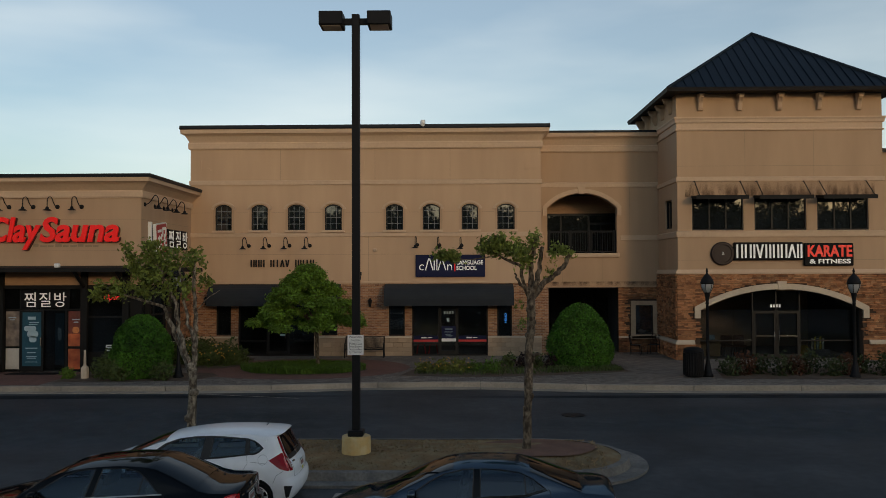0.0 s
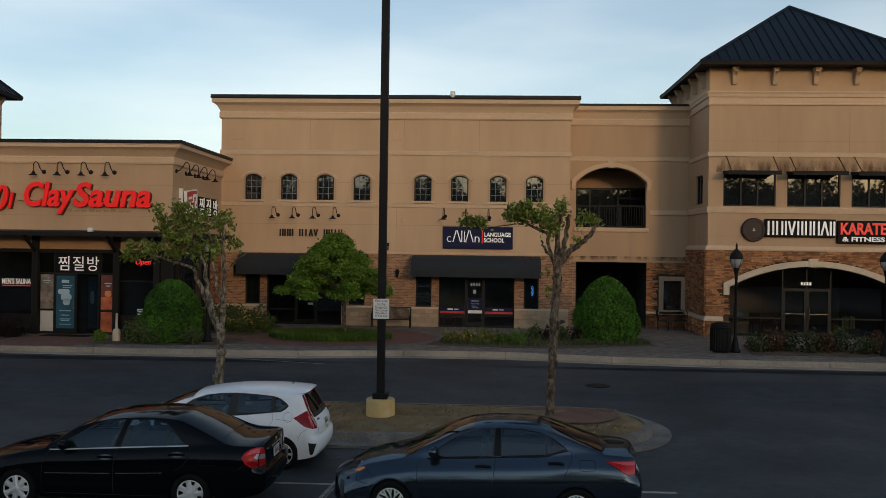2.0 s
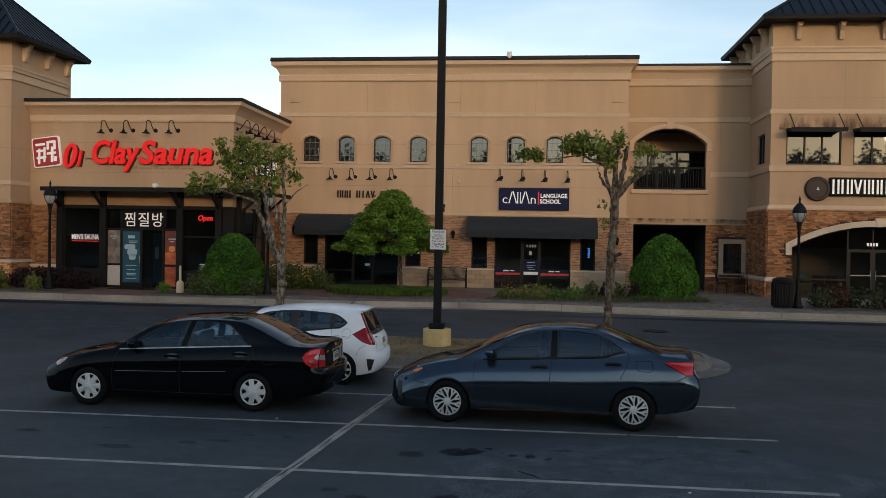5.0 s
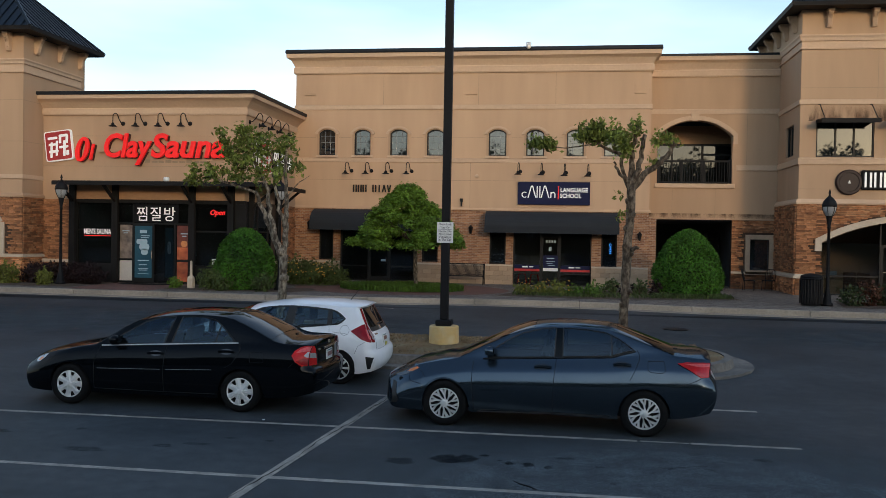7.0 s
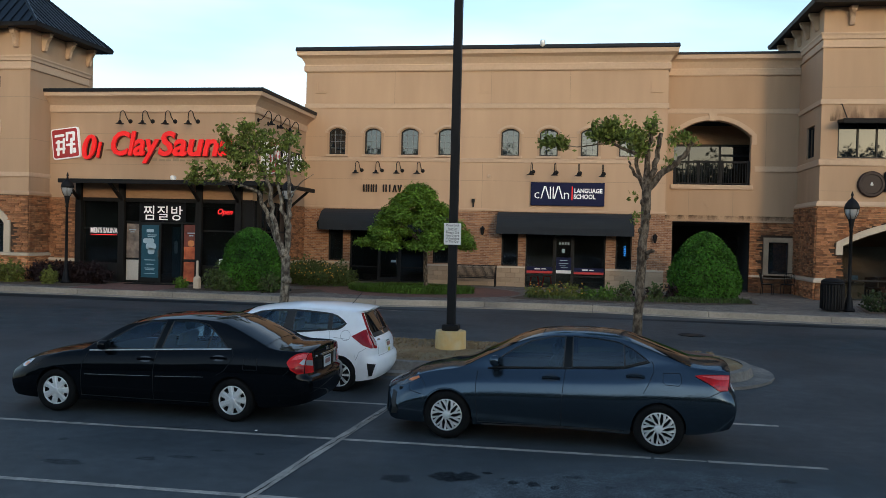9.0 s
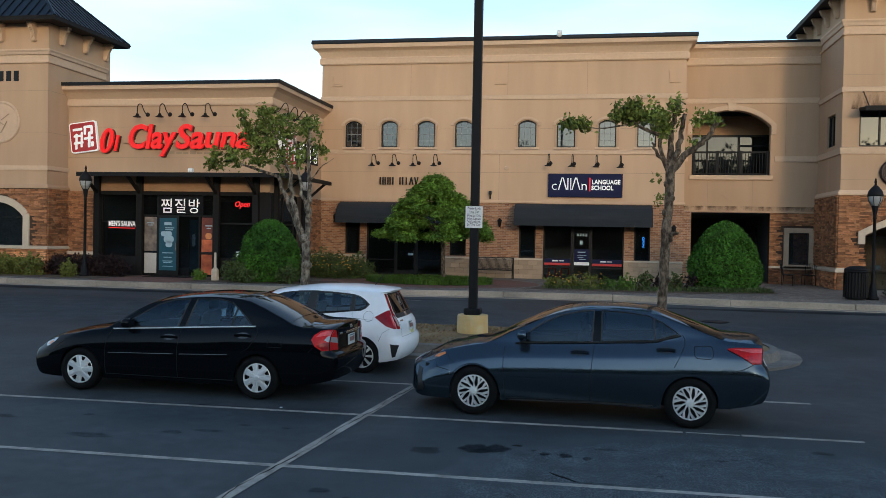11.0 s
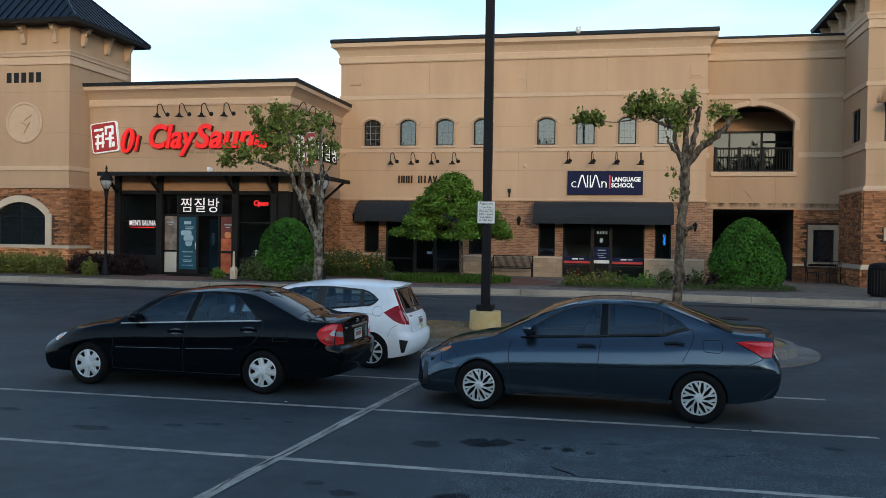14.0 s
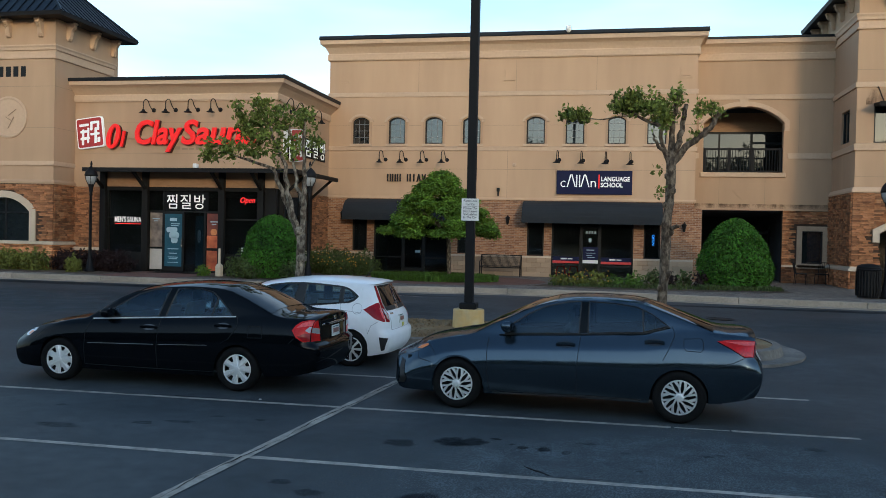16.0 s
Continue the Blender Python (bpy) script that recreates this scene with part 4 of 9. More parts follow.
# ---- stone and stucco corner tower ----
tower = thing("corner_tower", (13.4, T, WALK_Z), "tan stucco tower with stone base and dark hipped metal roof", "building")
TL, TR, TB = 9.08, 17.75, 43.0
ARCH = (9.98, 16.8, 0.5, 2.64, 0.88)
TW = [(9.7, 11.87, 6.02, 7.42, 0), (12.33, 14.52, 6.02, 7.42, 0), (14.97, 17.13, 6.02, 7.42, 0)]
part("wall", wall(bmesh.new(), TL, TR, 4.2, 11.9, T, 0.3, TW), STUCCO, tower, "tan stucco")
TS = wall(bmesh.new(), T + 0.3, TB, 4.2, 11.9, 0, 0.3, [(37.3, 38.5, 6.15, 7.42, 0)], pose(TL, 0, 0, 0, 0, 90) @ Matrix.Diagonal((1, -1, 1, 1)))
bmesh.ops.recalc_face_normals(TS, faces=TS.faces)
part("side_wall", TS, STUCCO, tower)
part("side_wall", boxes((TR - 0.3, TR, T + 0.3, TB, 0.4, 11.9)), STUCCO, tower)
part("rear_wall", boxes((TL, TR, TB, TB + 0.3, 0.4, 11.9)), STUCCO, tower)
part("stone_wall", wall(bmesh.new(), TL - 0.06, TR + 0.06, 0.4, 4.2, T - 0.02, 0.32, [ARCH]), LEDGEBACK, tower)
part("stone_side", boxes((TL - 0.06, TL + 0.26, T + 0.3, B + 0.1, 0.4, 4.2)), LEDGEBACK, tower)
PATHT = [(TL, B), (TL, T), (TR, T), (TR, TB)]
PATHTOP = [(TL, TB), (TL, T), (TR, T), (TR, TB)]
part("upper_band", sweep(bmesh.new(), PATHT, [(0, 8.1), (0.05, 8.1), (0.06, 8.28), (0, 8.3)]), TRIM, tower)
part("sill_band", sweep(bmesh.new(), PATHT, [(0, 5.74), (0.05, 5.74), (0.07, 5.96), (0, 6.0)]), TRIM, tower)
part("stone_cap", sweep(bmesh.new(), PATHT, [(0, 4.16), (0.11, 4.16), (0.12, 4.22), (0.05, 4.36), (0, 4.36)]), TRIM, tower)
part("frieze", sweep(bmesh.new(), PATHTOP, [(0, 10.26), (0.06, 10.265), (0.07, 10.33), (0.012, 10.345), (0.012, 10.59), (0.07, 10.6), (0.09, 10.72), (0.13, 10.79), (0.13, 10.84), (0, 10.86)]), TRIM, tower, "pale moulded frieze")
part("stone_sill", sweep(bmesh.new(), [(TL, B), (TL, T), (ARCH[0] - 0.25, T)], [(0.05, 1.2), (0.17, 1.2), (0.17, 1.28), (0.06, 1.38), (0.05, 1.38)]), CAP, tower)
part("stone_sill", sweep(bmesh.new(), [(ARCH[1] + 0.25, T), (TR, T), (TR, TB)], [(0.05, 1.2), (0.17, 1.2), (0.17, 1.28), (0.06, 1.38), (0.05, 1.38)]), CAP, tower)
part("arch_surround", surround(bmesh.new(), (9.98, 16.8, 2.3, 2.64, 0.88), 0.24, T - 0.13, T + 0.05, foot=False), CAP, tower, "pale cast stone arch with keystone")
part("keystone", prism(bmesh.new(), [(13.28, 3.5), (13.52, 3.5), (13.6, 3.85), (13.2, 3.85)], T - 0.17, T), CAP, tower)
for x in (11.95, 14.85):
    each("joint", JOINT, tower, (x, x + 0.012, T - 0.003, T, 8.3, 10.3))
each("joint", JOINT, tower, (TL, TR, T - 0.003, T, 8.75, 8.762), (TL, TR, T - 0.003, T, 4.75, 4.762))


def wide_window(o, y, parent, n=3):
    xa, xb, za, zb, _ = o
    f = part("window", surround(bmesh.new(), (xa + 0.05, xb - 0.05, za + 0.05, zb - 0.05, 0), 0.06, y + 0.03, y + 0.14, foot=True), BRONZE, parent)
    for k in range(n):
        a, b = xa + 0.05 + (xb - xa - 0.1) * k / n, xa + 0.05 + (xb - xa - 0.1) * (k + 1) / n
        part("pane", boxes((a + 0.02, b - 0.02, y + 0.09, y + 0.1, za + 0.05, zb - 0.05)), UPPERGLASS, f)
        if k:
            part("mullion", boxes((a - 0.03, a + 0.03, y + 0.04, y + 0.13, za + 0.03, zb - 0.03)), BRONZE, f)
    return f


for o in TW:
    wide_window(o, T, tower)
f = part("window", boxes((TL + 0.08, TL + 0.16, 37.3, 38.5, 6.15, 6.21), (TL + 0.08, TL + 0.16, 37.3, 38.5, 7.36, 7.42), (TL + 0.08, TL + 0.16, 37.3, 37.36, 6.21, 7.36), (TL + 0.08, TL + 0.16, 38.44, 38.5, 6.21, 7.36),
                         (TL + 0.08, TL + 0.16, 37.87, 37.93, 6.21, 7.36)), BRONZE, tower)
part("pane", boxes((TL + 0.12, TL + 0.13, 37.36, 38.44, 6.21, 7.36)), GLASS, f)
f130 = shopfront(ARCH, T + 0.5, tower, (12.4, 13.4, 14.4), [(9.98, 12.4, 1.3), (14.4, 16.8, 1.3), (12.4, 14.4, 2.55)], [(12.43, 13.38, 2.55), (13.42, 14.37, 2.55)], depth=8, margin=0.4, walls=INTERIOR)
for x in (13.3, 13.5):
    handle(f130, x, T + 0.57, 1.3, 1.75, (12.5, 13.3, 1.5) if x < 13.4 else (13.5, 14.3, 1.5))
part("arch_reveal", wall(bmesh.new(), 9.7, 17.1, 0.5, 3.9, T + 0.3, 0.3, [ARCH]), BRONZE, tower)


def hip_roof(parent, x0, x1, y0, y1, z, peak, seams, over):
    """A hipped metal roof with raised seams, a fascia and a soffit."""
    px, py, pz = peak
    bm = bmesh.new()
    c = [bm.verts.new(v) for v in ((x0, y0, z), (x1, y0, z), (x1, y1, z), (x0, y1, z))]
    p = bm.verts.new(peak)
    for i in range(4):
        bm.faces.new((c[i], c[(i + 1) % 4], p))
    r = part("roof", bm, ROOF, parent, "dark standing seam metal roof")
    bm = bmesh.new()
    for (ax, ay), (bx, by) in (((x0, y0), (x1, y0)), ((x1, y0), (x1, y1)), ((x1, y1), (x0, y1)), ((x0, y1), (x0, y0))):
        n = seams
        for k in range(1, n):
            f = k / n
            # where the seam's line meets the hip
            h = min(f, 1 - f) * 2
            sx, sy = ax + (bx - ax) * f, ay + (by - ay) * f
            mx, my = (ax + bx) / 2, (ay + by) / 2
            ex, ey = sx + (px - mx) * h, sy + (py - my) * h
            tube(bm, [(sx, sy, z + 0.02), (ex, ey, z + (pz - z) * h + 0.02)], 0.028, 4)
    part("seams", bm, ROOF, r)
    bm = bmesh.new()
    for cx, cy in ((x0, y0), (x1, y0), (x1, y1), (x0, y1)):
        tube(bm, [(cx, cy, z + 0.02), (px, py, pz + 0.02)], 0.06, 6)
    part("hip_cap", bm, ROOF, r)
    part("fascia", sweep(bmesh.new(), [(x0, y0), (x1, y0), (x1, y1), (x0, y1)], [(-0.1, z - 0.12), (0.0, z - 0.12), (0.03, z - 0.03), (0.05, z + 0.02), (-0.1, z + 0.02)], closed=True), ROOFEDGE, parent)
    part("soffit", boxes((x0 + 0.05, x1 - 0.05, y0 + 0.05, y1 - 0.05, z - 0.09, z - 0.05)), ROOFEDGE, parent)


def bracket(parent, x, y, z, turn):
    """A scrolled eave bracket standing out from a wall."""
    m = pose(x, y, z, 0, 0, turn)
    prof = [(0, 0), (0, -0.55), (0.05, -0.62), (0.12, -0.6), (0.16, -0.5), (0.2, -0.3), (0.28, -0.12), (0.34, -0.08), (0.34, 0)]
    bm = bmesh.new()
    prism(bm, [(a, b) for a, b in prof], -0.09, 0.09, m @ pose(0, 0, 0, 0, 0, -90))
    for s in (-0.05, 0.0, 0.05):
        prism(bm, [(a + 0.012, b) for a, b in prof[1:-1]], s - 0.012, s + 0.012, m @ pose(0, 0, 0, 0, 0, -90))
    box(bm, -0.12, 0.12, -0.38, 0, 0, 0.08, m=m)
    bmesh.ops.recalc_face_normals(bm, faces=bm.faces)
    part("bracket", bm, TRIM, parent)


hip_roof(tower, 8.5, 18.35, 35.5, 43.7, 11.92, (13.42, 39.6, 15.3), 24, 0.85)
for x in (10.07, 11.74, 13.41, 15.08, 16.75):
    bracket(tower, x, T, 11.72, 0)
for y in (37.2, 38.6, 40.0, 41.4, 42.8):
    bracket(tower, TL, y, 11.72, -90)

wing = thing("wing_building", (21, 38.5, WALK_Z), "brown lower shop wing beside the tower", "building")
part("wall", boxes((TR, 40, 38.5, 38.8, 0.4, 9.6)), STUCCO, wing)
part("coping", boxes((TR, 40, 38.3, 38.9, 9.6, 9.75)), COPING, wing)

# ---- sauna building ----
sauna = thing("sauna_building", (-16.7, A, WALK_Z), "single-storey tan stucco sauna building with dark timber shopfront", "building")
SL, SR = -20.95, -12.37
FRONT = (-19.5, -12.75, 0.5, 3.75, 0)
part("wall", wall(bmesh.new(), SL, SR, 0.4, 7.6, A, 0.3, [FRONT]), STUCCO, sauna, "tan stucco")
SSIDE = wall(bmesh.new(), A + 0.3, W, 0.4, 7.6, 0, 0.3, [(33.0, 34.9, 1.0, 3.75, 0)], pose(SR, 0, 0, 0, 0, 90))
bmesh.ops.recalc_face_normals(SSIDE, faces=SSIDE.faces)
part("side_wall", SSIDE, STUCCO, sauna)
part("side_window", boxes((SR - 0.2, SR - 0.19, 33.0, 34.9, 1.0, 3.75)), GLASS, sauna)
PATHS = [(SL, A), (SR, A), (SR, W)]
SC = [(0, 7.18), (0.06, 7.18), (0.08, 7.24), (0.08, 7.42), (0.05, 7.46), (0.08, 7.5), (0.26, 7.68), (0.38, 7.76), (0.44, 7.78), (0.46, 7.93), (0, 7.93)]
part("cornice", sweep(bmesh.new(), PATHS, SC), TRIM, sauna, "pale moulded stucco cornice")
part("coping", sweep(bmesh.new(), PATHS, [(-0.3, 7.93), (0.5, 7.93), (0.52, 8.06), (-0.3, 8.08)]), COPING, sauna, "dark metal coping")
part("roof", boxes((-40, SR - 0.3, A + 0.3, 50, 7.4, 7.5)), COPING, sauna)
each("joint", JOINT, sauna, (SL, SR, A - 0.003, A, 6.35, 6.362), (SL, SR, A - 0.003, A, 5.15, 5.162))
each("joint", JOINT, sauna, (SR, SR + 0.003, A, W, 6.35, 6.362), (SR, SR + 0.003, A, W, 5.15, 5.162))
part("stone_panel_back", boxes((SL, -19.55, A - 0.03, A, 0.4, 3.82)), LEDGEBACK, sauna)
part("stone_panel_back", boxes((SR, SR + 0.03, 35.3, 38.3, 0.4, 3.82)), LEDGEBACK, sauna)
part("stone_sill", boxes((SL, -19.55, A - 0.16, A, 1.3, 1.42)), CAP, sauna)
part("stone_sill", boxes((SR, SR + 0.16, 35.3, 38.3, 1.3, 1.42)), CAP, sauna)

# canopy that wraps the corner
canopy = thing("timber_canopy", (-15.5, 31.8, 4.4), "dark timber canopy with diagonal struts over the sauna front", "canopy")
CF, CR = A - 1.2, SR + 1.2
bm = bmesh.new()
sweep(bm, [(-19.75, A), (SR, A), (SR, 36.2)], [(0, 4.5), (0, 4.58), (1.2, 4.5), (1.22, 4.46), (1.22, 4.34), (1.12, 4.34), (1.12, 4.4)])
part("deck", bm, WOODDARK, canopy)
for x in (-19.55, -17.72, -14.5, -12.9):
    bm = bmesh.new()
    tube(bm, [(x, A - 0.12, 3.75), (x, CF + 0.15, 4.4)], 0.07, 4)
    part("strut", bm, WOODDARK, canopy)
    part("post", boxes((x - 0.12, x + 0.12, A - 0.17, A - 0.002, WALK_Z, 4.45)), WOODDARK, canopy)
for y in (32.9, 35.9):
    bm = bmesh.new()
    tube(bm, [(SR + 0.12, y, 3.6), (CR - 0.15, y, 4.4)], 0.07, 4)
    part("strut", bm, WOODDARK, canopy)
    part("post", boxes((SR + 0.002, SR + 0.16, y - 0.1, y + 0.1, WALK_Z, 4.45)), WOODDARK, canopy)
each("valance_board", WOOD, canopy, (-19.43, -17.84, A - 0.03, A - 0.004, 3.84, 4.4), (-17.6, -14.62, A - 0.03, A - 0.004, 3.84, 4.4), (-14.38, -13.02, A - 0.03, A - 0.004, 3.84, 4.4), label="varnished timber boards")
part("head_beam", boxes((-19.6, SR, A - 0.06, A + 0.1, 3.7, 3.84)), WOODDARK, canopy)

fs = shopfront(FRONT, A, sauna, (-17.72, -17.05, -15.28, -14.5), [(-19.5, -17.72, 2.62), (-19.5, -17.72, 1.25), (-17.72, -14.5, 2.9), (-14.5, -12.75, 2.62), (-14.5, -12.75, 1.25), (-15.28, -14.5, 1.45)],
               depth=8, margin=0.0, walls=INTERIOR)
each("lower_panel", BRONZE, fs, (-19.47, -17.75, A + 0.1, A + 0.18, 0.5, 1.22), (-14.47, -12.8, A + 0.1, A + 0.18, 0.5, 1.22))

# ---- clock tower ----
clock_tower = thing("clock_tower", (-23.05, L, WALK_Z), "tan stucco tower with stone base and hipped metal roof", "building")
CL, CR2, CB = -25.2, -20.92, 35.0
CARCH = (-24.2, -21.88, 1.62, 2.75, 0.55)
part("wall", wall(bmesh.new(), CL, CR2, 3.9, 10.2, L, 0.3), STUCCO, clock_tower, "tan stucco")
part("side_wall", boxes((CR2 - 0.3, CR2, L + 0.3, CB, 0.4, 10.2)), STUCCO, clock_tower)
part("side_wall", boxes((CL, CL + 0.3, L + 0.3, CB, 0.4, 10.2)), STUCCO, clock_tower)
part("rear_wall", boxes((CL, CR2, CB, CB + 0.3, 7, 10.2)), STUCCO, clock_tower)
part("stone_wall", wall(bmesh.new(), CL - 0.05, CR2 + 0.05, 0.4, 3.9, L - 0.03, 0.33, [CARCH]), LEDGEBACK, clock_tower)
part("stone_side", boxes((CR2, CR2 + 0.05, L + 0.3, A, 0.4, 3.9)), LEDGEBACK, clock_tower)
PATHC = [(CL, A), (CL, L), (CR2, L), (CR2, A)]
PATHC2 = [(CL, CB), (CL, L), (CR2, L), (CR2, CB)]
part("stone_cap", sweep(bmesh.new(), PATHC, [(0, 3.84), (0.1, 3.84), (0.1, 3.92), (0.04, 4.0), (0, 4.0)]), STUCCO, clock_tower)
part("lower_band", sweep(bmesh.new(), PATHC, [(0, 4.55), (0.04, 4.55), (0.04, 4.72), (0, 4.72)]), TRIM, clock_tower)
part("frieze", sweep(bmesh.new(), PATHC2, [(0, 8.66), (0.06, 8.665), (0.07, 8.73), (0.012, 8.745), (0.012, 8.98), (0.07, 8.99), (0.09, 9.08), (0.13, 9.14), (0.13, 9.19), (0, 9.21)]), TRIM, clock_tower, "pale moulded frieze")
part("stone_sill", sweep(bmesh.new(), [(CL, L), (CR2, L), (CR2, A)], [(0.04, 1.5), (0.16, 1.5), (0.16, 1.6), (0.04, 1.63)]), CAP, clock_tower)
each("joint", JOINT, clock_tower, (CL, CR2, L - 0.003, L, 7.6, 7.612), (CL, CR2, L - 0.003, L, 6.0, 6.012), (CR2, CR2 + 0.003, L, A, 7.6, 7.612), (CR2, CR2 + 0.003, L, A, 6.0, 6.012))
w = part("window", surround(bmesh.new(), CARCH, 0.26, L - 0.1, L + 0.05, foot=False), CAP, clock_tower, "pale stone arched window surround")
part("pane", prism(bmesh.new(), outline(CARCH), L + 0.1, L + 0.11), GLASS, w)
part("muntin_grid", boxes((-23.07, -23.02, L + 0.06, L + 0.1, 1.62, 3.3), (-24.2, -21.88, L + 0.06, L + 0.1, 2.7, 2.75)), BRONZE, w)
hip_roof(clock_tower, -25.95, -20.2, 30.4, 35.6, 10.28, (-23.05, 32.85, 12.9), 15, 0.7)
for x in (-24.3, -22.9, -21.5):
    bracket(clock_tower, x, L, 10.1, 0)
for y in (31.85, 33.4, 34.85):
    bracket(clock_tower, CR2, y, 10.1, 90)
bm = bmesh.new()
lathe(bm, [(0.81, 0), (0.81, 0.05), (0.75, 0.07), (0.71, 0.05), (0.69, 0.03)], 36)
part("clock_face", bm, TRIM, clock_tower, "round blank clock face with thin hands", m=Matrix.Translation((-22.9, L, 6.41)) @ pose(0, 0, 0, 90))
bm = bmesh.new()
for a0, x0, z0, n in ((35, 0.02, 0.08, 0.4), (60, 0.0, -0.42, 0.5), (-30, -0.1, 0.0, 0.25)):
    m = Matrix.Translation((-22.9 + x0, L - 0.04, 6.41 + z0)) @ pose(0, 0, 0, 0, -a0, 0)
    box(bm, -0.02, n, -0.02, 0, -0.012, 0.012, m=m)
part("clock_hands", bm, JOINT, clock_tower)
bars([(-23.72 + k * 0.33, -23.5 + k * 0.33, 7.98, 8.38) for k in range(5)], L - 0.01, BRONZE, clock_tower, "number_bar")

# rain grime over the tower's window canopies and under the link's band
for x0, x1 in ((9.4, 12.05), (12.05, 14.7), (14.7, 17.4)):
    part("grime", boxes((x0, x1, T - 0.004, T - 0.002, 7.45, 8.1)), GRIMEUP, tower, "brown rain grime")
part("grime", boxes((3.6, 9.0, B - 0.004, B - 0.002, 3.56, 3.82)), GRIMEDOWN, link, "brown drip stains")

# ---- cars ----
def paint(name, col, rough=0.3, metal=0.0, coat=1.0, blur=0.05, ior=1.5, edge=(1, 1, 1)):
    m = mat(name, col, rough, metal, var=0.05, scales=(0.8, 6), coat=coat, spec=0.0)
    b = m.node_tree.nodes["Principled BSDF"]
    b.inputs["Coat Roughness"].default_value, b.inputs["Coat IOR"].default_value = blur, ior
    b.inputs["Specular Tint"].default_value = (*edge, 1)
    return m


BLACKPAINT = paint("black car paint", (0.0025, 0.0035, 0.005), 0.6, 0.0, 0.6, 0.06, 1.36)
BLUEPAINT = paint("slate blue metallic paint", (0.062, 0.086, 0.11), 0.15, 0.85, 0.35, 0.03, 1.42, (0.3, 0.35, 0.4))
WHITEPAINT = paint("white car paint", (0.84, 0.85, 0.86), 0.4, 0.0, 0.8, 0.1)
# The blue sheen puts the sky's colour into the car glass reflections.
CARGLASS = clear("tinted car glass", (0.26, 0.36, 0.40), sheen=(0.6, 0.8, 1.0))
BLACKCARGLASS = clear("lightly tinted car glass", (0.48, 0.6, 0.63), sheen=(0.6, 0.8, 1.0))
LIGHTGLASS = clear("light car glass", (0.6, 0.74, 0.76), sheen=(0.6, 0.8, 1.0))
DARKGLASS = mat("dark car glass", (0.004, 0.006, 0.008), 0.03, var=0.3, scales=(1.5, 4), spec=0.12)
RUBBER = mat("tyre rubber", (0.008, 0.008, 0.008), 0.85, var=0.2, spec=0.12)
UNDER = mat("underbody", (0.008, 0.008, 0.008), 0.9, var=0.2)
SILVER = mat("silver wheel", (0.80, 0.80, 0.78), 0.38, 0.5, var=0.08)
DARKLENS = mat("dark headlamp lens", (0.05, 0.065, 0.08), 0.1, 0.3, var=0.4, scales=(6, 20), coat=1.0)
HANDLE = mat("gloss black handle", (0.012, 0.013, 0.015), 0.25, 0.2, var=0.1, coat=1.0)
DARKWHEEL = mat("wheel recess", (0.004, 0.004, 0.004), 0.9, 0.0, var=0.2)
REDLENS = mat("red lens", (0.52, 0.011, 0.012), 0.25, var=0.25, scales=(5, 30), coat=0.3, spec=0.1)
DARKRED = mat("deep red lens", (0.27, 0.006, 0.012), 0.2, var=0.2, scales=(5, 30), coat=0.3, spec=0.1)
BRIGHTRED = mat("pale red lens", (0.75, 0.1, 0.09), 0.15, var=0.3, scales=(8, 40), coat=0.6)
DEEPRED = mat("scarlet lens", (0.6, 0.008, 0.008), 0.15, var=0.3, scales=(8, 40), coat=0.5)
YELLOWTAG = mat("yellow sticker", (0.55, 0.5, 0.05), 0.5)
CLEARLENS = mat("clear lens", (0.40, 0.38, 0.38), 0.12, 0.2, var=0.12, coat=0.8)
AMBER = mat("amber lens", (0.75, 0.20, 0.04), 0.2, var=0.1, coat=0.6)
SEAL = mat("black trim", (0.01, 0.01, 0.01), 0.5, var=0.1)
SEAMPALE = mat("shaded panel gap", (0.33, 0.34, 0.35), 0.8, var=0.05)
SEAMDARK = mat("panel gap", (0.004, 0.004, 0.004), 0.8, var=0.05)
# Chrome strip's reflected sky is put into this pale base colour.
SKYCHROME = mat("chrome trim with sky in colour", (0.7, 0.71, 0.73), 0.3, 0.2, var=0.03)
# Grey that paints the sky's highlight along the door mouldings.
MOULDGLINT = mat("moulding highlight", (0.16, 0.175, 0.19), 0.35, var=0.05)
SEAT = mat("seat cloth", (0.12, 0.12, 0.115), 0.9, var=0.2)


def smooth_curve(keys, x):
    """A monotone-ish cubic through (x, value) keys."""
    if x <= keys[0][0]:
        return keys[0][1]
    if x >= keys[-1][0]:
        return keys[-1][1]
    for i in range(len(keys) - 1):
        (x0, a), (x1, b) = keys[i], keys[i + 1]
        if x0 <= x <= x1:
            def slope(j):
                if j <= 0 or j >= len(keys) - 1:
                    return 0.0
                l, r = (keys[j][1] - keys[j - 1][1]) / (keys[j][0] - keys[j - 1][0]), (keys[j + 1][1] - keys[j][1]) / (keys[j + 1][0] - keys[j][0])
                return 0.0 if l * r <= 0 else 2 * l * r / (l + r)
            h, t = x1 - x0, (x - x0) / (x1 - x0)
            s0, s1 = slope(i) if i else (b - a) / h, slope(i + 1) if i + 1 < len(keys) - 1 else (b - a) / h
            return a * (1 + 2 * t) * (1 - t) ** 2 + s0 * h * t * (1 - t) ** 2 + b * t * t * (3 - 2 * t) + s1 * h * t * t * (t - 1)


LOWN, UPN, ROOFN, CAPN = 20, 7, 12, 14


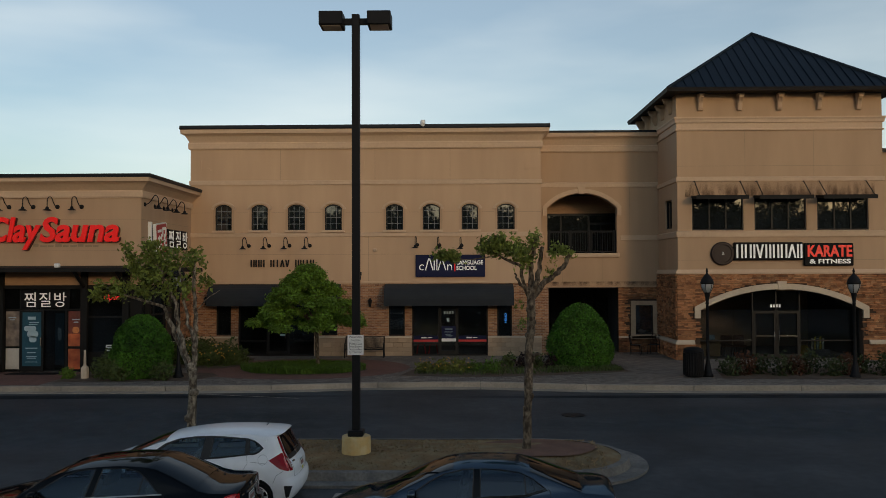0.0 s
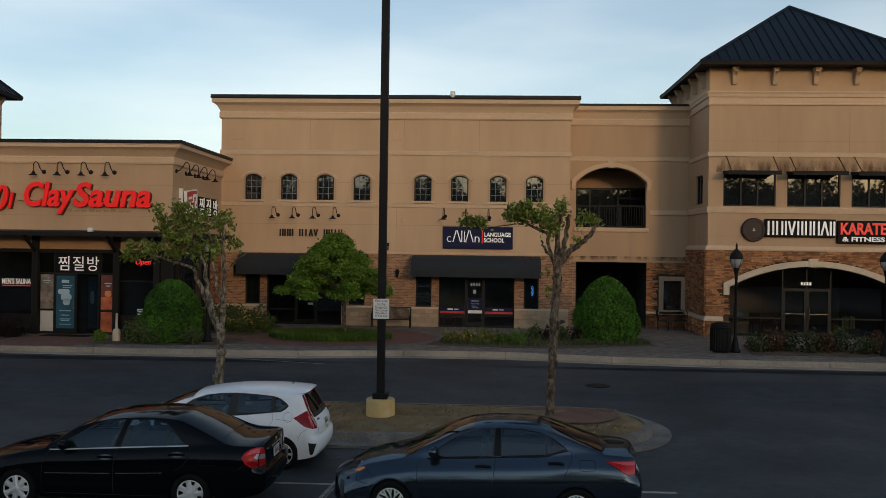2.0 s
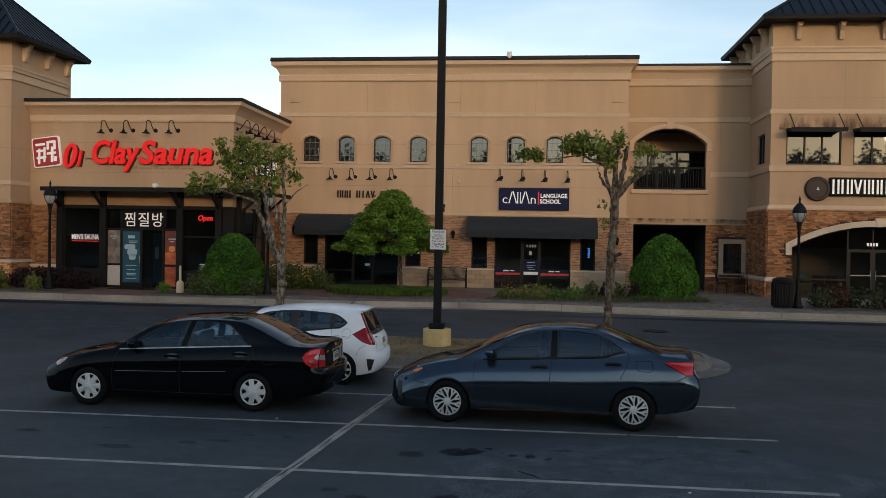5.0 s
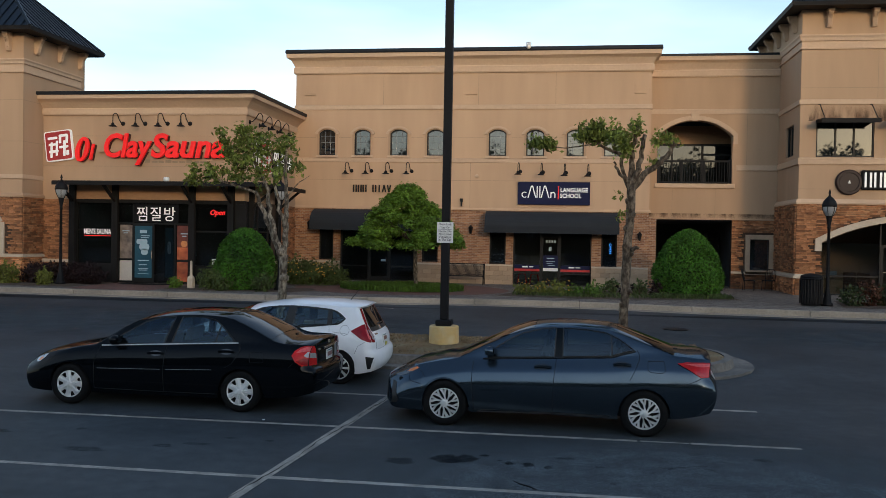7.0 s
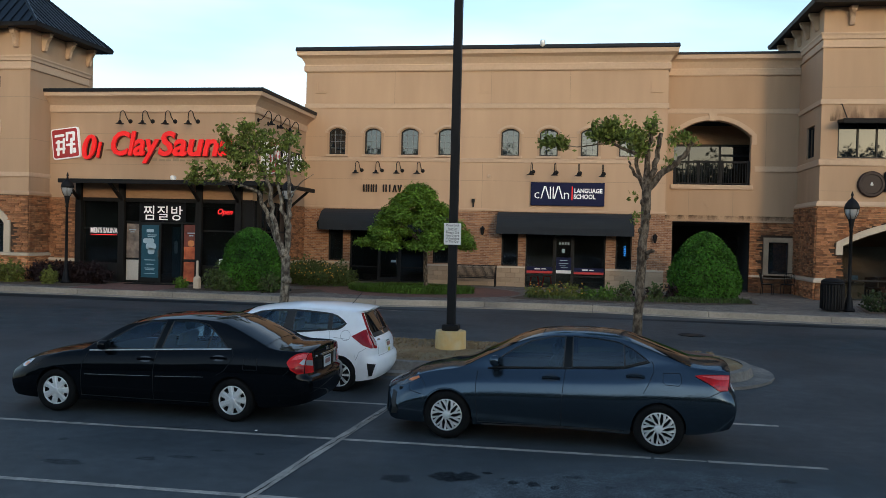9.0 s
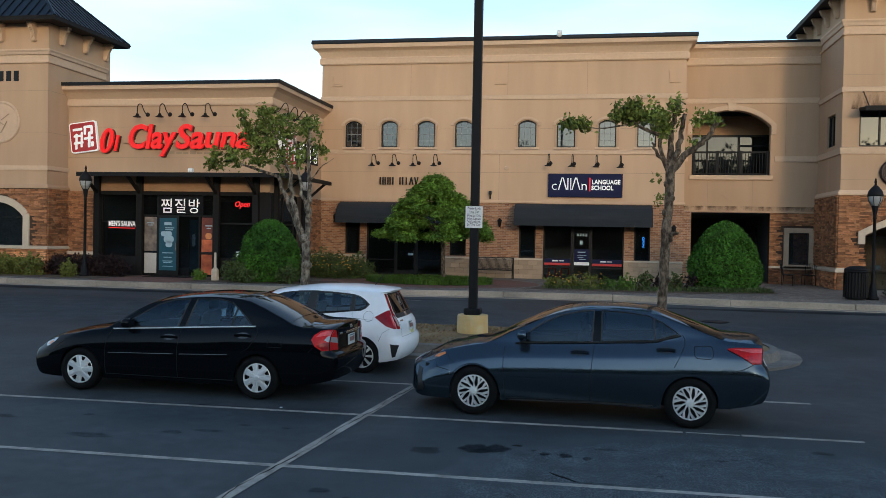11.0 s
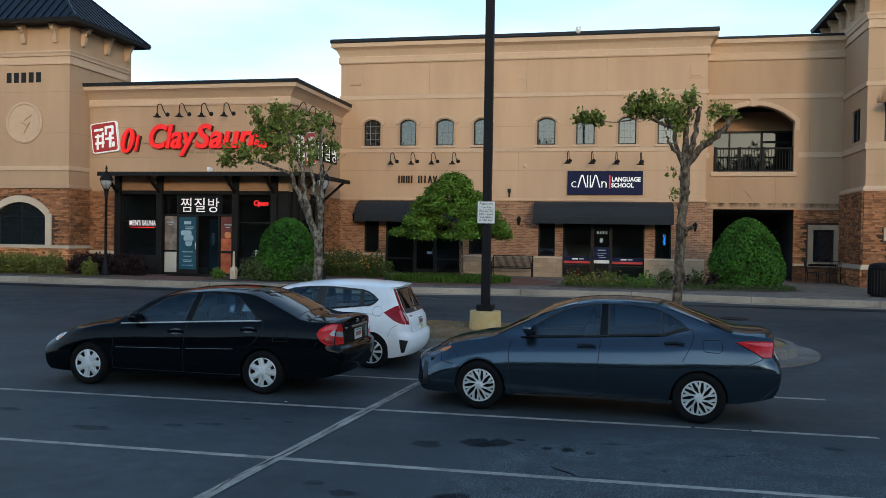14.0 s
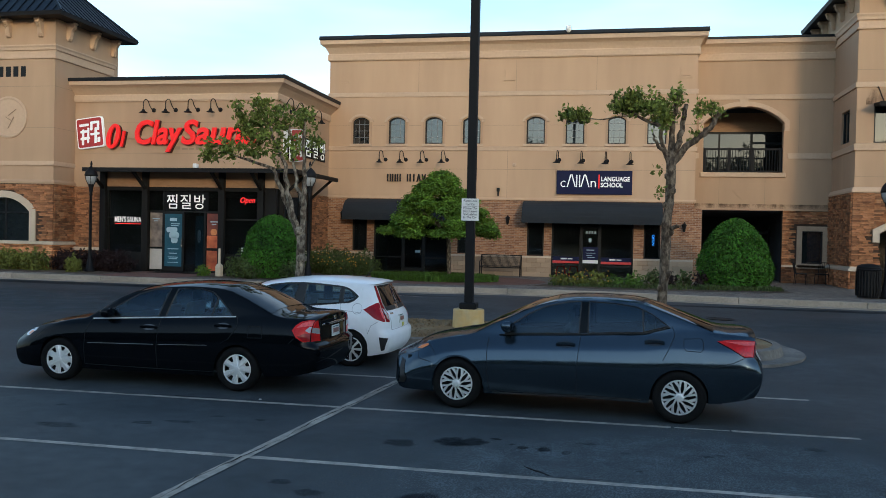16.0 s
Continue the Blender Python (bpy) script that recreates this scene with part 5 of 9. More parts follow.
class Shell:
    """A car body as a function: for each length x a half ring of (y, z), then bent at nose and tail into their curved faces."""

    def __init__(self, spec):
        self.s = spec

    def width(self, x):
        s, n = self.s, self.s["length"]
        w = s["width"] / 2
        f = max(0.0, (s["nose"] - x) / s["nose"])
        r = max(0.0, (x - (n - s["tail"])) / s["tail"])
        return w * (1 - s["nose_in"] * f ** 2.4) * (1 - s["tail_in"] * r ** 3)

    def low(self, x):
        s = self.s
        z = smooth_curve(s["sill"], x)
        for wx in s["wheels"]:
            d = s["arch"] ** 2 - (x - wx) ** 2
            if d > 0:
                z = max(z, s["wheel_r"] + math.sqrt(d))
        return z

    def ring(self, x):
        s = self.s
        w, top = self.width(x), smooth_curve(s["top"], x)
        zl = min(self.low(x), top - 0.12)
        zb = max(min(smooth_curve(s["belt"], x), top - 0.05), zl + 0.05)
        base = min(smooth_curve(s["sill"], x), zl)
        zr = max(zb + 0.012, top - s["crown"])
        pts = []
        for i in range(LOWN + 1):
            z = zl + (zb - zl) * i / LOWN
            pts.append((w - smooth_curve(s["flank"], (z - base) / max(zb - base, 0.05)), z))
        y0, z0 = pts[-1]
        high = min(max((zr - zb) / 0.1, 0.0), 1.0)
        wr = y0 - 0.02 - 0.008 * high - s["tumble"] * (zr - zb)
        for i in range(1, UPN + 1):
            f = i / UPN
            shelf = 0.012 * high * min(1.0, 3 * f)
            pts.append((y0 + (wr - y0) * f - shelf * (1 - f) + 0.02 * math.sin(math.pi * f) * min(1, (zr - zb) / 0.3), z0 + (zr - z0) * f))
        for i in range(1, ROOFN + 1):
            a = math.pi / 2 * i / ROOFN
            c = max(math.cos(a), 0.0) if i < ROOFN else 0.0
            pts.append((wr * c, zr + (top - zr) * (1 - c ** 2.4)))
        return pts

    def warp(self, x, y, z):
        """Bends the ends: the nose's and tail's profile, and their curve in plan."""
        s, n = self.s, self.s["length"]
        e = min(abs(y) / (s["width"] / 2), 1.0)
        f = max(0.0, 1 - x / s["nose_zone"])
        r = max(0.0, 1 - (n - x) / s["tail_zone"])
        if f > 0:
            x += f * f * (smooth_curve(s["nose_line"], z) + s["nose_plan"] * e ** 2.2)
        if r > 0:
            x += r * r * (smooth_curve(s["tail_line"], z) - s["tail_plan"] * e ** 2.6)
        return x

    def unwarp(self, x, z):
        """The length before bending, of a place on the side."""
        s, n = self.s, self.s["length"]
        if s["nose_zone"] < x < n - s["tail_zone"]:
            return x
        lo, hi = -0.2, n + 0.4
        for _ in range(22):
            mid = (lo + hi) / 2
            if self.warp(min(max(mid, 0), n), self.side(min(max(mid, 0), n), z), z) + (mid - min(max(mid, 0), n)) < x:
                lo = mid
            else:
                hi = mid
        return min(max(lo, 0.0), n)

    def side(self, x, z):
        """The half width at a height, on the side."""
        pts = self.ring(x)[:LOWN + UPN + 3]
        if z <= pts[0][1]:
            return pts[0][0]
        for (y0, z0), (y1, z1) in zip(pts, pts[1:]):
            if z0 <= z <= z1:
                return y0 + (y1 - y0) * (z - z0) / max(z1 - z0, 1e-6)
        return pts[-1][0]

    def stations(self):
        s, n = self.s, self.s["length"]
        xs = {0, 0.015, 0.04, 0.08, n, n - 0.012, n - 0.03, n - 0.06}
        xs |= {round(0.05 * k, 3) for k in range(1, int(n / 0.05))}
        for wx in s["wheels"]:
            xs |= {wx + s["arch"] * math.sin(math.radians(a)) for a in (-90, -85, -78, -68, -55, -40, -25, -10, 0, 10, 25, 40, 55, 68, 78, 85, 90)}
        return sorted(x for x in xs if 0 <= x <= n)

    def body(self):
        bm = bmesh.new()
        rows = []
        for x in self.stations():
            r = self.ring(x)
            half = [(-y, z) for y, z in r]
            full = half + [(y, z) for y, z in r[-2::-1]]
            rows.append([bm.verts.new((x, y, z)) for y, z in full])
        for a, b in zip(rows, rows[1:]):
            for i in range(len(a) - 1):
                bm.faces.new((a[i], a[i + 1], b[i + 1], b[i]))
        for r in (rows[0], rows[-1]):
            m = len(r) // 2
            grid = []
            for i in range(m):
                p, q = r[i], r[len(r) - 1 - i]
                grid.append([p] + [bm.verts.new(p.co.lerp(q.co, k / CAPN)) for k in range(1, CAPN)] + [q])
            for a, b in zip(grid, grid[1:]):
                for k in range(CAPN):
                    bm.faces.new((a[k], a[k + 1], b[k + 1], b[k]))
            bm.faces.new(grid[-1] + [r[m]])
        bmesh.ops.recalc_face_normals(bm, faces=bm.faces)
        return bm

    def end(self, poly, off=0.006, tail=True, step=0.08):
        """A panel that lies on the tail's or nose's face within an outline of (y, z)."""
        bm = bmesh.new()
        x = self.s["length"] + off if tail else -off
        bm.faces.new([bm.verts.new((x, y, z)) for y, z in poly])
        bmesh.ops.triangulate(bm, faces=bm.faces)
        for _ in range(4):
            bmesh.ops.subdivide_edges(bm, edges=[e for e in bm.edges if e.calc_length() > step], cuts=1, use_grid_fill=True)
            bmesh.ops.triangulate(bm, faces=[f for f in bm.faces if len(f.verts) > 4])
        for v in bm.verts:
            most = self.side(self.s["length"] if tail else 0.0, v.co.z) + 0.003
            v.co.y = min(max(v.co.y, -most), most)
        bm.normal_update()
        if sum(f.normal.x for f in bm.faces) * (1 if tail else -1) < 0:
            bmesh.ops.reverse_faces(bm, faces=bm.faces)
        return bm

    def end_line(self, bm, pts, r=0.005):
        fine = []
        for (y0, z0), (y1, z1) in zip(pts, pts[1:]):
            k = max(int(math.hypot(y1 - y0, z1 - z0) / 0.06), 1)
            fine += [(y0 + (y1 - y0) * i / k, z0 + (z1 - z0) * i / k) for i in range(k)]
        fine.append(pts[-1])
        return tube(bm, [(self.s["length"], y, z) for y, z in fine], r, 4)

    def cut(self, bm, poly):
        """Scores an outline of (x, z) into both sides of a body; gives the faces within it."""
        poly = [(self.unwarp(x, z), z) for x, z in poly]
        x0, x1, z0, z1 = min(p[0] for p in poly), max(p[0] for p in poly), min(p[1] for p in poly), max(p[1] for p in poly)

        def near():
            out = []
            for f in bm.faces:
                c = f.calc_center_median()
                if x0 - 0.1 < c.x < x1 + 0.1 and z0 - 0.1 < c.z < z1 + 0.1 and abs(f.normal.y) > 0.3:
                    out.append(f)
            return out
        bm.normal_update()
        for (ax, az), (bx, bz) in zip(poly, poly[1:] + poly[:1]):
            fs = near()
            geom = list({v for f in fs for v in f.verts}) + list({e for f in fs for e in f.edges}) + fs
            bmesh.ops.bisect_plane(bm, geom=geom, dist=1e-5, plane_co=(ax, 0, az), plane_no=(bz - az, 0, ax - bx))
            bm.normal_update()
        inside = []
        for f in near():
            c = f.calc_center_median()
            odd = False
            for (ax, az), (bx, bz) in zip(poly, poly[1:] + poly[:1]):
                if (az > c.z) != (bz > c.z) and c.x < ax + (c.z - az) / (bz - az) * (bx - ax):
                    odd = not odd
            if odd:
                inside.append(f)
        return inside

    def patch(self, poly, off=0.006, sign=-1, fine=3, step=0.09):
        """A panel that hugs the side within an outline of (x, z)."""
        bm = bmesh.new()
        bm.faces.new([bm.verts.new((x, 0, z)) for x, z in poly])
        bmesh.ops.triangulate(bm, faces=bm.faces)
        for _ in range(fine):
            bmesh.ops.subdivide_edges(bm, edges=[e for e in bm.edges if e.calc_length() > step], cuts=1, use_grid_fill=True)
            bmesh.ops.triangulate(bm, faces=[f for f in bm.faces if len(f.verts) > 4])
        for v in bm.verts:
            v.co.x = self.unwarp(v.co.x, v.co.z)
            v.co.y = sign * (self.side(v.co.x, v.co.z) + off)
        bmesh.ops.recalc_face_normals(bm, faces=bm.faces)
        if bm.faces and sum(f.normal.y * f.calc_area() for f in bm.faces) * sign < 0:
            bmesh.ops.reverse_faces(bm, faces=bm.faces)
        return bm

    def line(self, bm, pts, r=0.006, sign=-1, off=0.0, closed=False):
        """A thin bead along a line of (x, z) on the side."""
        if closed:
            pts = list(pts) + [pts[0]]
        fine = []
        for (x0, z0), (x1, z1) in zip(pts, pts[1:]):
            k = max(int(math.hypot(x1 - x0, z1 - z0) / 0.06), 1)
            fine += [(x0 + (x1 - x0) * i / k, z0 + (z1 - z0) * i / k) for i in range(k)]
        fine.append(pts[-1])
        fine = [(self.unwarp(x, z), z) for x, z in fine]
        tube(bm, [(x, sign * (self.side(x, z) + off), z) for x, z in fine], r, 4)
        return bm

    def screen(self, x0, x1, a0, a1, off=0.006):
        """A pane over the top between two lengths; a0, a1: how far it reaches down, front and back (0 rail, 1 crown)."""
        bm = bmesh.new()
        rows = []
        for i in range(13):
            f = i / 12
            x = x0 + (x1 - x0) * f
            r = self.ring(x)[LOWN + UPN:]
            k0 = (a0 + (a1 - a0) * f) * ROOFN
            pts = []
            for j in range(9):
                k = k0 + (ROOFN - k0) * j / 8
                i0 = min(int(k), ROOFN - 1)
                g = k - i0
                pts.append((r[i0][0] * (1 - g) + r[i0 + 1][0] * g, r[i0][1] * (1 - g) + r[i0 + 1][1] * g))
            full = [(-y, z) for y, z in pts] + [(y, z) for y, z in pts[-2::-1]]
            rows.append([bm.verts.new((x, y, z + off)) for y, z in full])
        for a, b in zip(rows, rows[1:]):
            for i in range(len(a) - 1):
                bm.faces.new((a[i], b[i], b[i + 1], a[i + 1]))
        bmesh.ops.recalc_face_normals(bm, faces=bm.faces)
        if sum(f.normal.z for f in bm.faces) < 0:
            bmesh.ops.reverse_faces(bm, faces=bm.faces)
        return bm


def wheel(car, x, y, r, style, sign=-1):
    """A tyre with its rim and cap; sign -1 faces -y."""
    m = Matrix.Translation((x, y, r)) @ pose(0, 0, 0, 90 if sign < 0 else -90)
    bm = bmesh.new()
    lathe(bm, [(r * 0.62, -0.17), (r * 0.8, -0.185), (r * 0.95, -0.17), (r, -0.12), (r, -0.03), (r * 0.96, 0.012), (r * 0.84, 0.03), (r * 0.69, 0.02), (r * 0.66, 0.0), (r * 0.64, -0.1)], 40, cap=False)
    t = part("wheel", bm, RUBBER, car, "black tyre", smooth=True, m=m)
    rr = r * 0.66
    bm = bmesh.new()
    lathe(bm, [(rr, -0.06), (rr, 0.0), (rr * 0.93, -0.005), (rr * 0.9, -0.09), (rr * 0.2, -0.09)], 36)
    part("rim_dish", bm, DARKWHEEL, t, m=m)
    bm = bmesh.new()
    lathe(bm, [(rr * 1.01, -0.01), (rr * 1.01, 0.008), (rr * 0.97, 0.012), (rr * 0.92, 0.0), (rr * 0.92, -0.01)], 36, cap=False)
    lathe(bm, [(rr * 0.27, -0.03), (rr * 0.26, 0.012), (rr * 0.16, 0.024), (0.004, 0.026)], 18)

    def blade(a0, r0, w0, a1, r1, w1, top=0.8):
        p0, p1 = Vector((math.cos(a0), math.sin(a0), 0)) * r0, Vector((math.cos(a1), math.sin(a1), 0)) * r1
        d = (p1 - p0).normalized()
        n = Vector((-d.y, d.x, 0))
        up = Vector((0, 0, 1))
        vs = [bm.verts.new(v) for v in (p0 - n * w0, p0 + n * w0, p1 + n * w1, p1 - n * w1)]
        ws = [bm.verts.new(v + up * h) for v, h in ((p0 - n * w0 * top, 0.03), (p0 + n * w0 * top, 0.03), (p1 + n * w1 * top, 0.022), (p1 - n * w1 * top, 0.022))]
        for v in vs:
            v.co.z -= 0.02
        for v in ws:
            v.co.z -= 0.012
        bm.faces.new(ws)
        for i in range(4):
            bm.faces.new((vs[i], vs[(i + 1) % 4], ws[(i + 1) % 4], ws[i]))

    if style == "cap":
        for k in range(7):
            a = 2 * math.pi * k / 7
            blade(a, rr * 0.2, rr * 0.16, a, rr * 0.6, rr * 0.2, 0.5)
            blade(a, rr * 0.58, rr * 0.2, a, rr * 0.98, rr * 0.25, 0.5)
        lathe(bm, [(rr * 0.6, -0.03), (rr * 0.57, -0.004), (rr * 0.25, 0.004)], 28, cap=False)
    elif style == "twist":
        for k in range(10):
            a = 2 * math.pi * k / 10
            blade(a, rr * 0.22, rr * 0.045, a + 0.34, rr * 0.6, rr * 0.06)
            blade(a + 0.33, rr * 0.58, rr * 0.062, a + 0.58, rr * 0.98, rr * 0.095)
            blade(a + 0.26, rr * 0.46, rr * 0.03, a + 0.24, rr * 0.98, rr * 0.075)
    else:
        for k in range(8):
            a = 2 * math.pi * k / 8
            blade(a, rr * 0.2, rr * 0.07, a, rr * 0.97, rr * 0.12)
    part("rim", bm, SILVER, t, "silver wheel cover", m=m)
    return t


def prism_seat(x, y0, y1):
    bm = bmesh.new()
    vs = box(bm, x, x + 0.13, y0, y1, 0.7, 1.1, 0.04)
    for v in bm.verts:
        v.co.x += (v.co.z - 0.7) * 0.25
    return bm


PLATE = mat("plate", (0.6, 0.62, 0.6), 0.4, var=0.1)
PLATEBAR = mat("plate print", (0.25, 0.12, 0.1), 0.5, var=0.1)
PLATEINK = mat("plate band", (0.05, 0.12, 0.14), 0.5, var=0.1)
RIGID = ("wheel", "rim", "rim_dish", "cabin", "seat_back", "headrest", "underbody", "mirror", "mirror_glass", "mirror_arm", "aerial")


def finer(pts, step=0.06):
    """The same line with points no further apart than step."""
    out = []
    for (a, b), (c, d) in zip(pts, pts[1:]):
        k = max(1, math.ceil(math.hypot(c - a, d - b) / step))
        out += [(a + (c - a) * i / k, b + (d - b) * i / k) for i in range(k)]
    return out + [pts[-1]]


def build_car(name, label, spec, material, place, turn):
    car = thing(name, (0, 0, 0), label, "car")
    sh = Shell(spec)
    n, w, r = spec["length"], spec["width"] / 2, spec["wheel_r"]
    shell = sh.body()
    if spec.get("band"):
        inside = sh.cut(shell, spec["band"])
        band = shell.copy()
        keep = {f.index for f in inside}
        band.faces.index_update()
        shell.faces.index_update()
        keep = {f.index for f in inside}
        band.faces.ensure_lookup_table()
        bmesh.ops.delete(band, geom=[f for f in band.faces if f.index not in keep], context='FACES')
        bmesh.ops.delete(shell, geom=inside, context='FACES')
        for poly in spec["windows"]:
            bmesh.ops.delete(band, geom=sh.cut(band, poly), context='FACES')
        for sign in (-1, 1):
            half = band.copy()
            bmesh.ops.delete(half, geom=[f for f in half.faces if f.calc_center_median().y * sign < 0], context='FACES')
            part("window_surround", half, SEAL, car, smooth=True)
    else:
        for poly in spec["windows"]:
            bmesh.ops.delete(shell, geom=sh.cut(shell, poly), context='FACES')
    body = part("body", shell, material, car, smooth=True)
    cabin = part("cabin", boxes((1.35, 3.7, -w * 0.82, w * 0.82, 0.6, 0.9), bevel=0.03), UNDER, car)
    for x, y0, y1 in ((spec.get("seat", 2.25), -0.62, -0.14), (spec.get("seat", 2.25), 0.14, 0.62), (3.2, -0.62, 0.62)):
        seat = part("seat_back", prism_seat(x, y0, y1), SEAT, cabin)
        for k in range(1 if y1 - y0 < 0.6 else 2):
            mid = (y0 + y1) / 2 if y1 - y0 < 0.6 else (-0.36, 0.36)[k]
            part("headrest", boxes((x + 0.12, x + 0.2, mid - 0.12, mid + 0.12, 1.12, 1.27), bevel=0.03), SEAT, cabin)
    part("underbody", boxes((0.3, n - 0.5, -w * 0.78, w * 0.78, 0.24, 0.62)), UNDER, car)
    for wx in spec["wheels"]:
        for sign in (-1, 1):
            wheel(car, wx, sign * (w - 0.035), r, spec["style"], sign)
            bm = bmesh.new()
            arc = [(wx + spec["arch"] * math.cos(a), r + spec["arch"] * math.sin(a)) for a in [math.pi * k / 20 for k in range(21)] if r + spec["arch"] * math.sin(a) > 0.24]
            sh.line(bm, arc, 0.016, sign, -0.012)
            part("arch_lip", bm, material if spec.get("body_lip") else SEAL, car)
    for sign in (-1, 1):
        for poly in spec["windows"]:
            g = part("side_window", sh.patch(poly, 0.004, sign), spec["glass"], car, smooth=True)
            bm = bmesh.new()
            sh.line(bm, poly, 0.011, sign, 0.002, closed=True)
            part("seal", bm, SEAL, g)
        for bar in spec.get("dividers", ()):
            bm = bmesh.new()
            sh.line(bm, bar, 0.014, sign, 0.004)
            part("divider", bm, SEAL, car)
        if spec.get("pillar"):
            part("door_pillar", sh.patch(spec["pillar"], 0.003, sign), DARKGLASS, car)
        for pts in spec["gaps"]:
            part("panel_gap", sh.line(bmesh.new(), finer(pts), 0.005, sign, -0.001), spec.get("gap", SEAMDARK), body)
        for x, z in spec["handles"]:
            bm = sh.patch([(x + 0.1 * math.cos(a), z + 0.042 * math.sin(a)) for a in [math.pi * k / 8 for k in range(16)]], 0.004, sign, 1)
            part("handle_cup", bm, WHITEPAINT if name == "white_hatchback" else HANDLE, body)
            bm = bmesh.new()
            sh.line(bm, [(x - 0.115, z), (x - 0.05, z + 0.009), (x + 0.05, z + 0.01), (x + 0.115, z + 0.002)], 0.019, sign, 0.022)
            part("door_handle", bm, material, car)
        for pts, rad, m2 in spec.get("strips", ()):
            bm = bmesh.new()
            sh.line(bm, finer(pts), rad, sign, 0.014 if m2 is MOULDGLINT else 0.012)
            part("strip", bm, m2, car)
        for k, (poly, m2, nm) in enumerate(spec["lamps"]):
            part(nm, sh.patch(poly, 0.006 + 0.003 * k, sign, 5, 0.04), m2, car, smooth=True)
        mx, mz = spec["mirror"]
        my = sign * (sh.side(mx, mz) + 0.1)
        bm = bmesh.new()
        box(bm, mx - 0.06, mx + 0.07, my - 0.1, my + 0.1, mz - 0.055, mz + 0.075, 0.035)
        mir = part("mirror", bm, material, car, smooth=True)
        part("mirror_glass", boxes((mx + 0.071, mx + 0.074, my - 0.08, my + 0.08, mz - 0.035, mz + 0.055)), DARKGLASS, mir)
        part("mirror_arm", boxes((mx - 0.03, mx + 0.04, min(my, my - sign * 0.16), max(my, my - sign * 0.16), mz - 0.06, mz - 0.02)), SEAL, mir)
    for x0, x1, a0, a1, nm in spec["screens"]:
        part(nm, sh.screen(x0, x1, a0, a1), DARKGLASS, car, smooth=True)
    for poly, m2, nm, off in spec.get("ends", ()):
        part(nm, sh.end(poly, off), m2, car, smooth=True)
    for poly, m2, nm, off in spec.get("fronts", ()):
        part(nm, sh.end(poly, off, False), m2, car, smooth=True)
    for pts in spec.get("end_gaps", ()):
        part("panel_gap", sh.end_line(bmesh.new(), pts), spec.get("gap", SEAMDARK), body)
    for nm, (y0, y1, z0, z1, out), m2 in spec.get("blocks", ()):
        part(nm, boxes((n - 0.02, n + out, y0, y1, z0, z1), bevel=0.004), m2, car)
    plate = spec.get("plate")
    if plate:
        p = part("number_plate", boxes((n - 0.01, n + 0.016, -0.155, 0.155, plate - 0.075, plate + 0.075), bevel=0.004), PLATE, car, "pale licence plate with plain bars")
        part("print_bar", boxes((n + 0.0165, n + 0.02, -0.115, 0.115, plate - 0.03, plate + 0.032)), PLATEBAR, p)
        part("print_bar", boxes((n + 0.0165, n + 0.02, -0.115, 0.115, plate + 0.05, plate + 0.064)), PLATEINK, p)
    for ob in [o for o in car.children_recursive if o.name.split(".")[0] not in RIGID]:
        for v in ob.data.vertices:
            v.co.x = sh.warp(v.co.x, v.co.y, v.co.z)
    return car, sh, place, turn


def place_car(built):
    car, _, p, turn = built
    car.matrix_basis = pose(*p, 0, 0, turn)
    return car


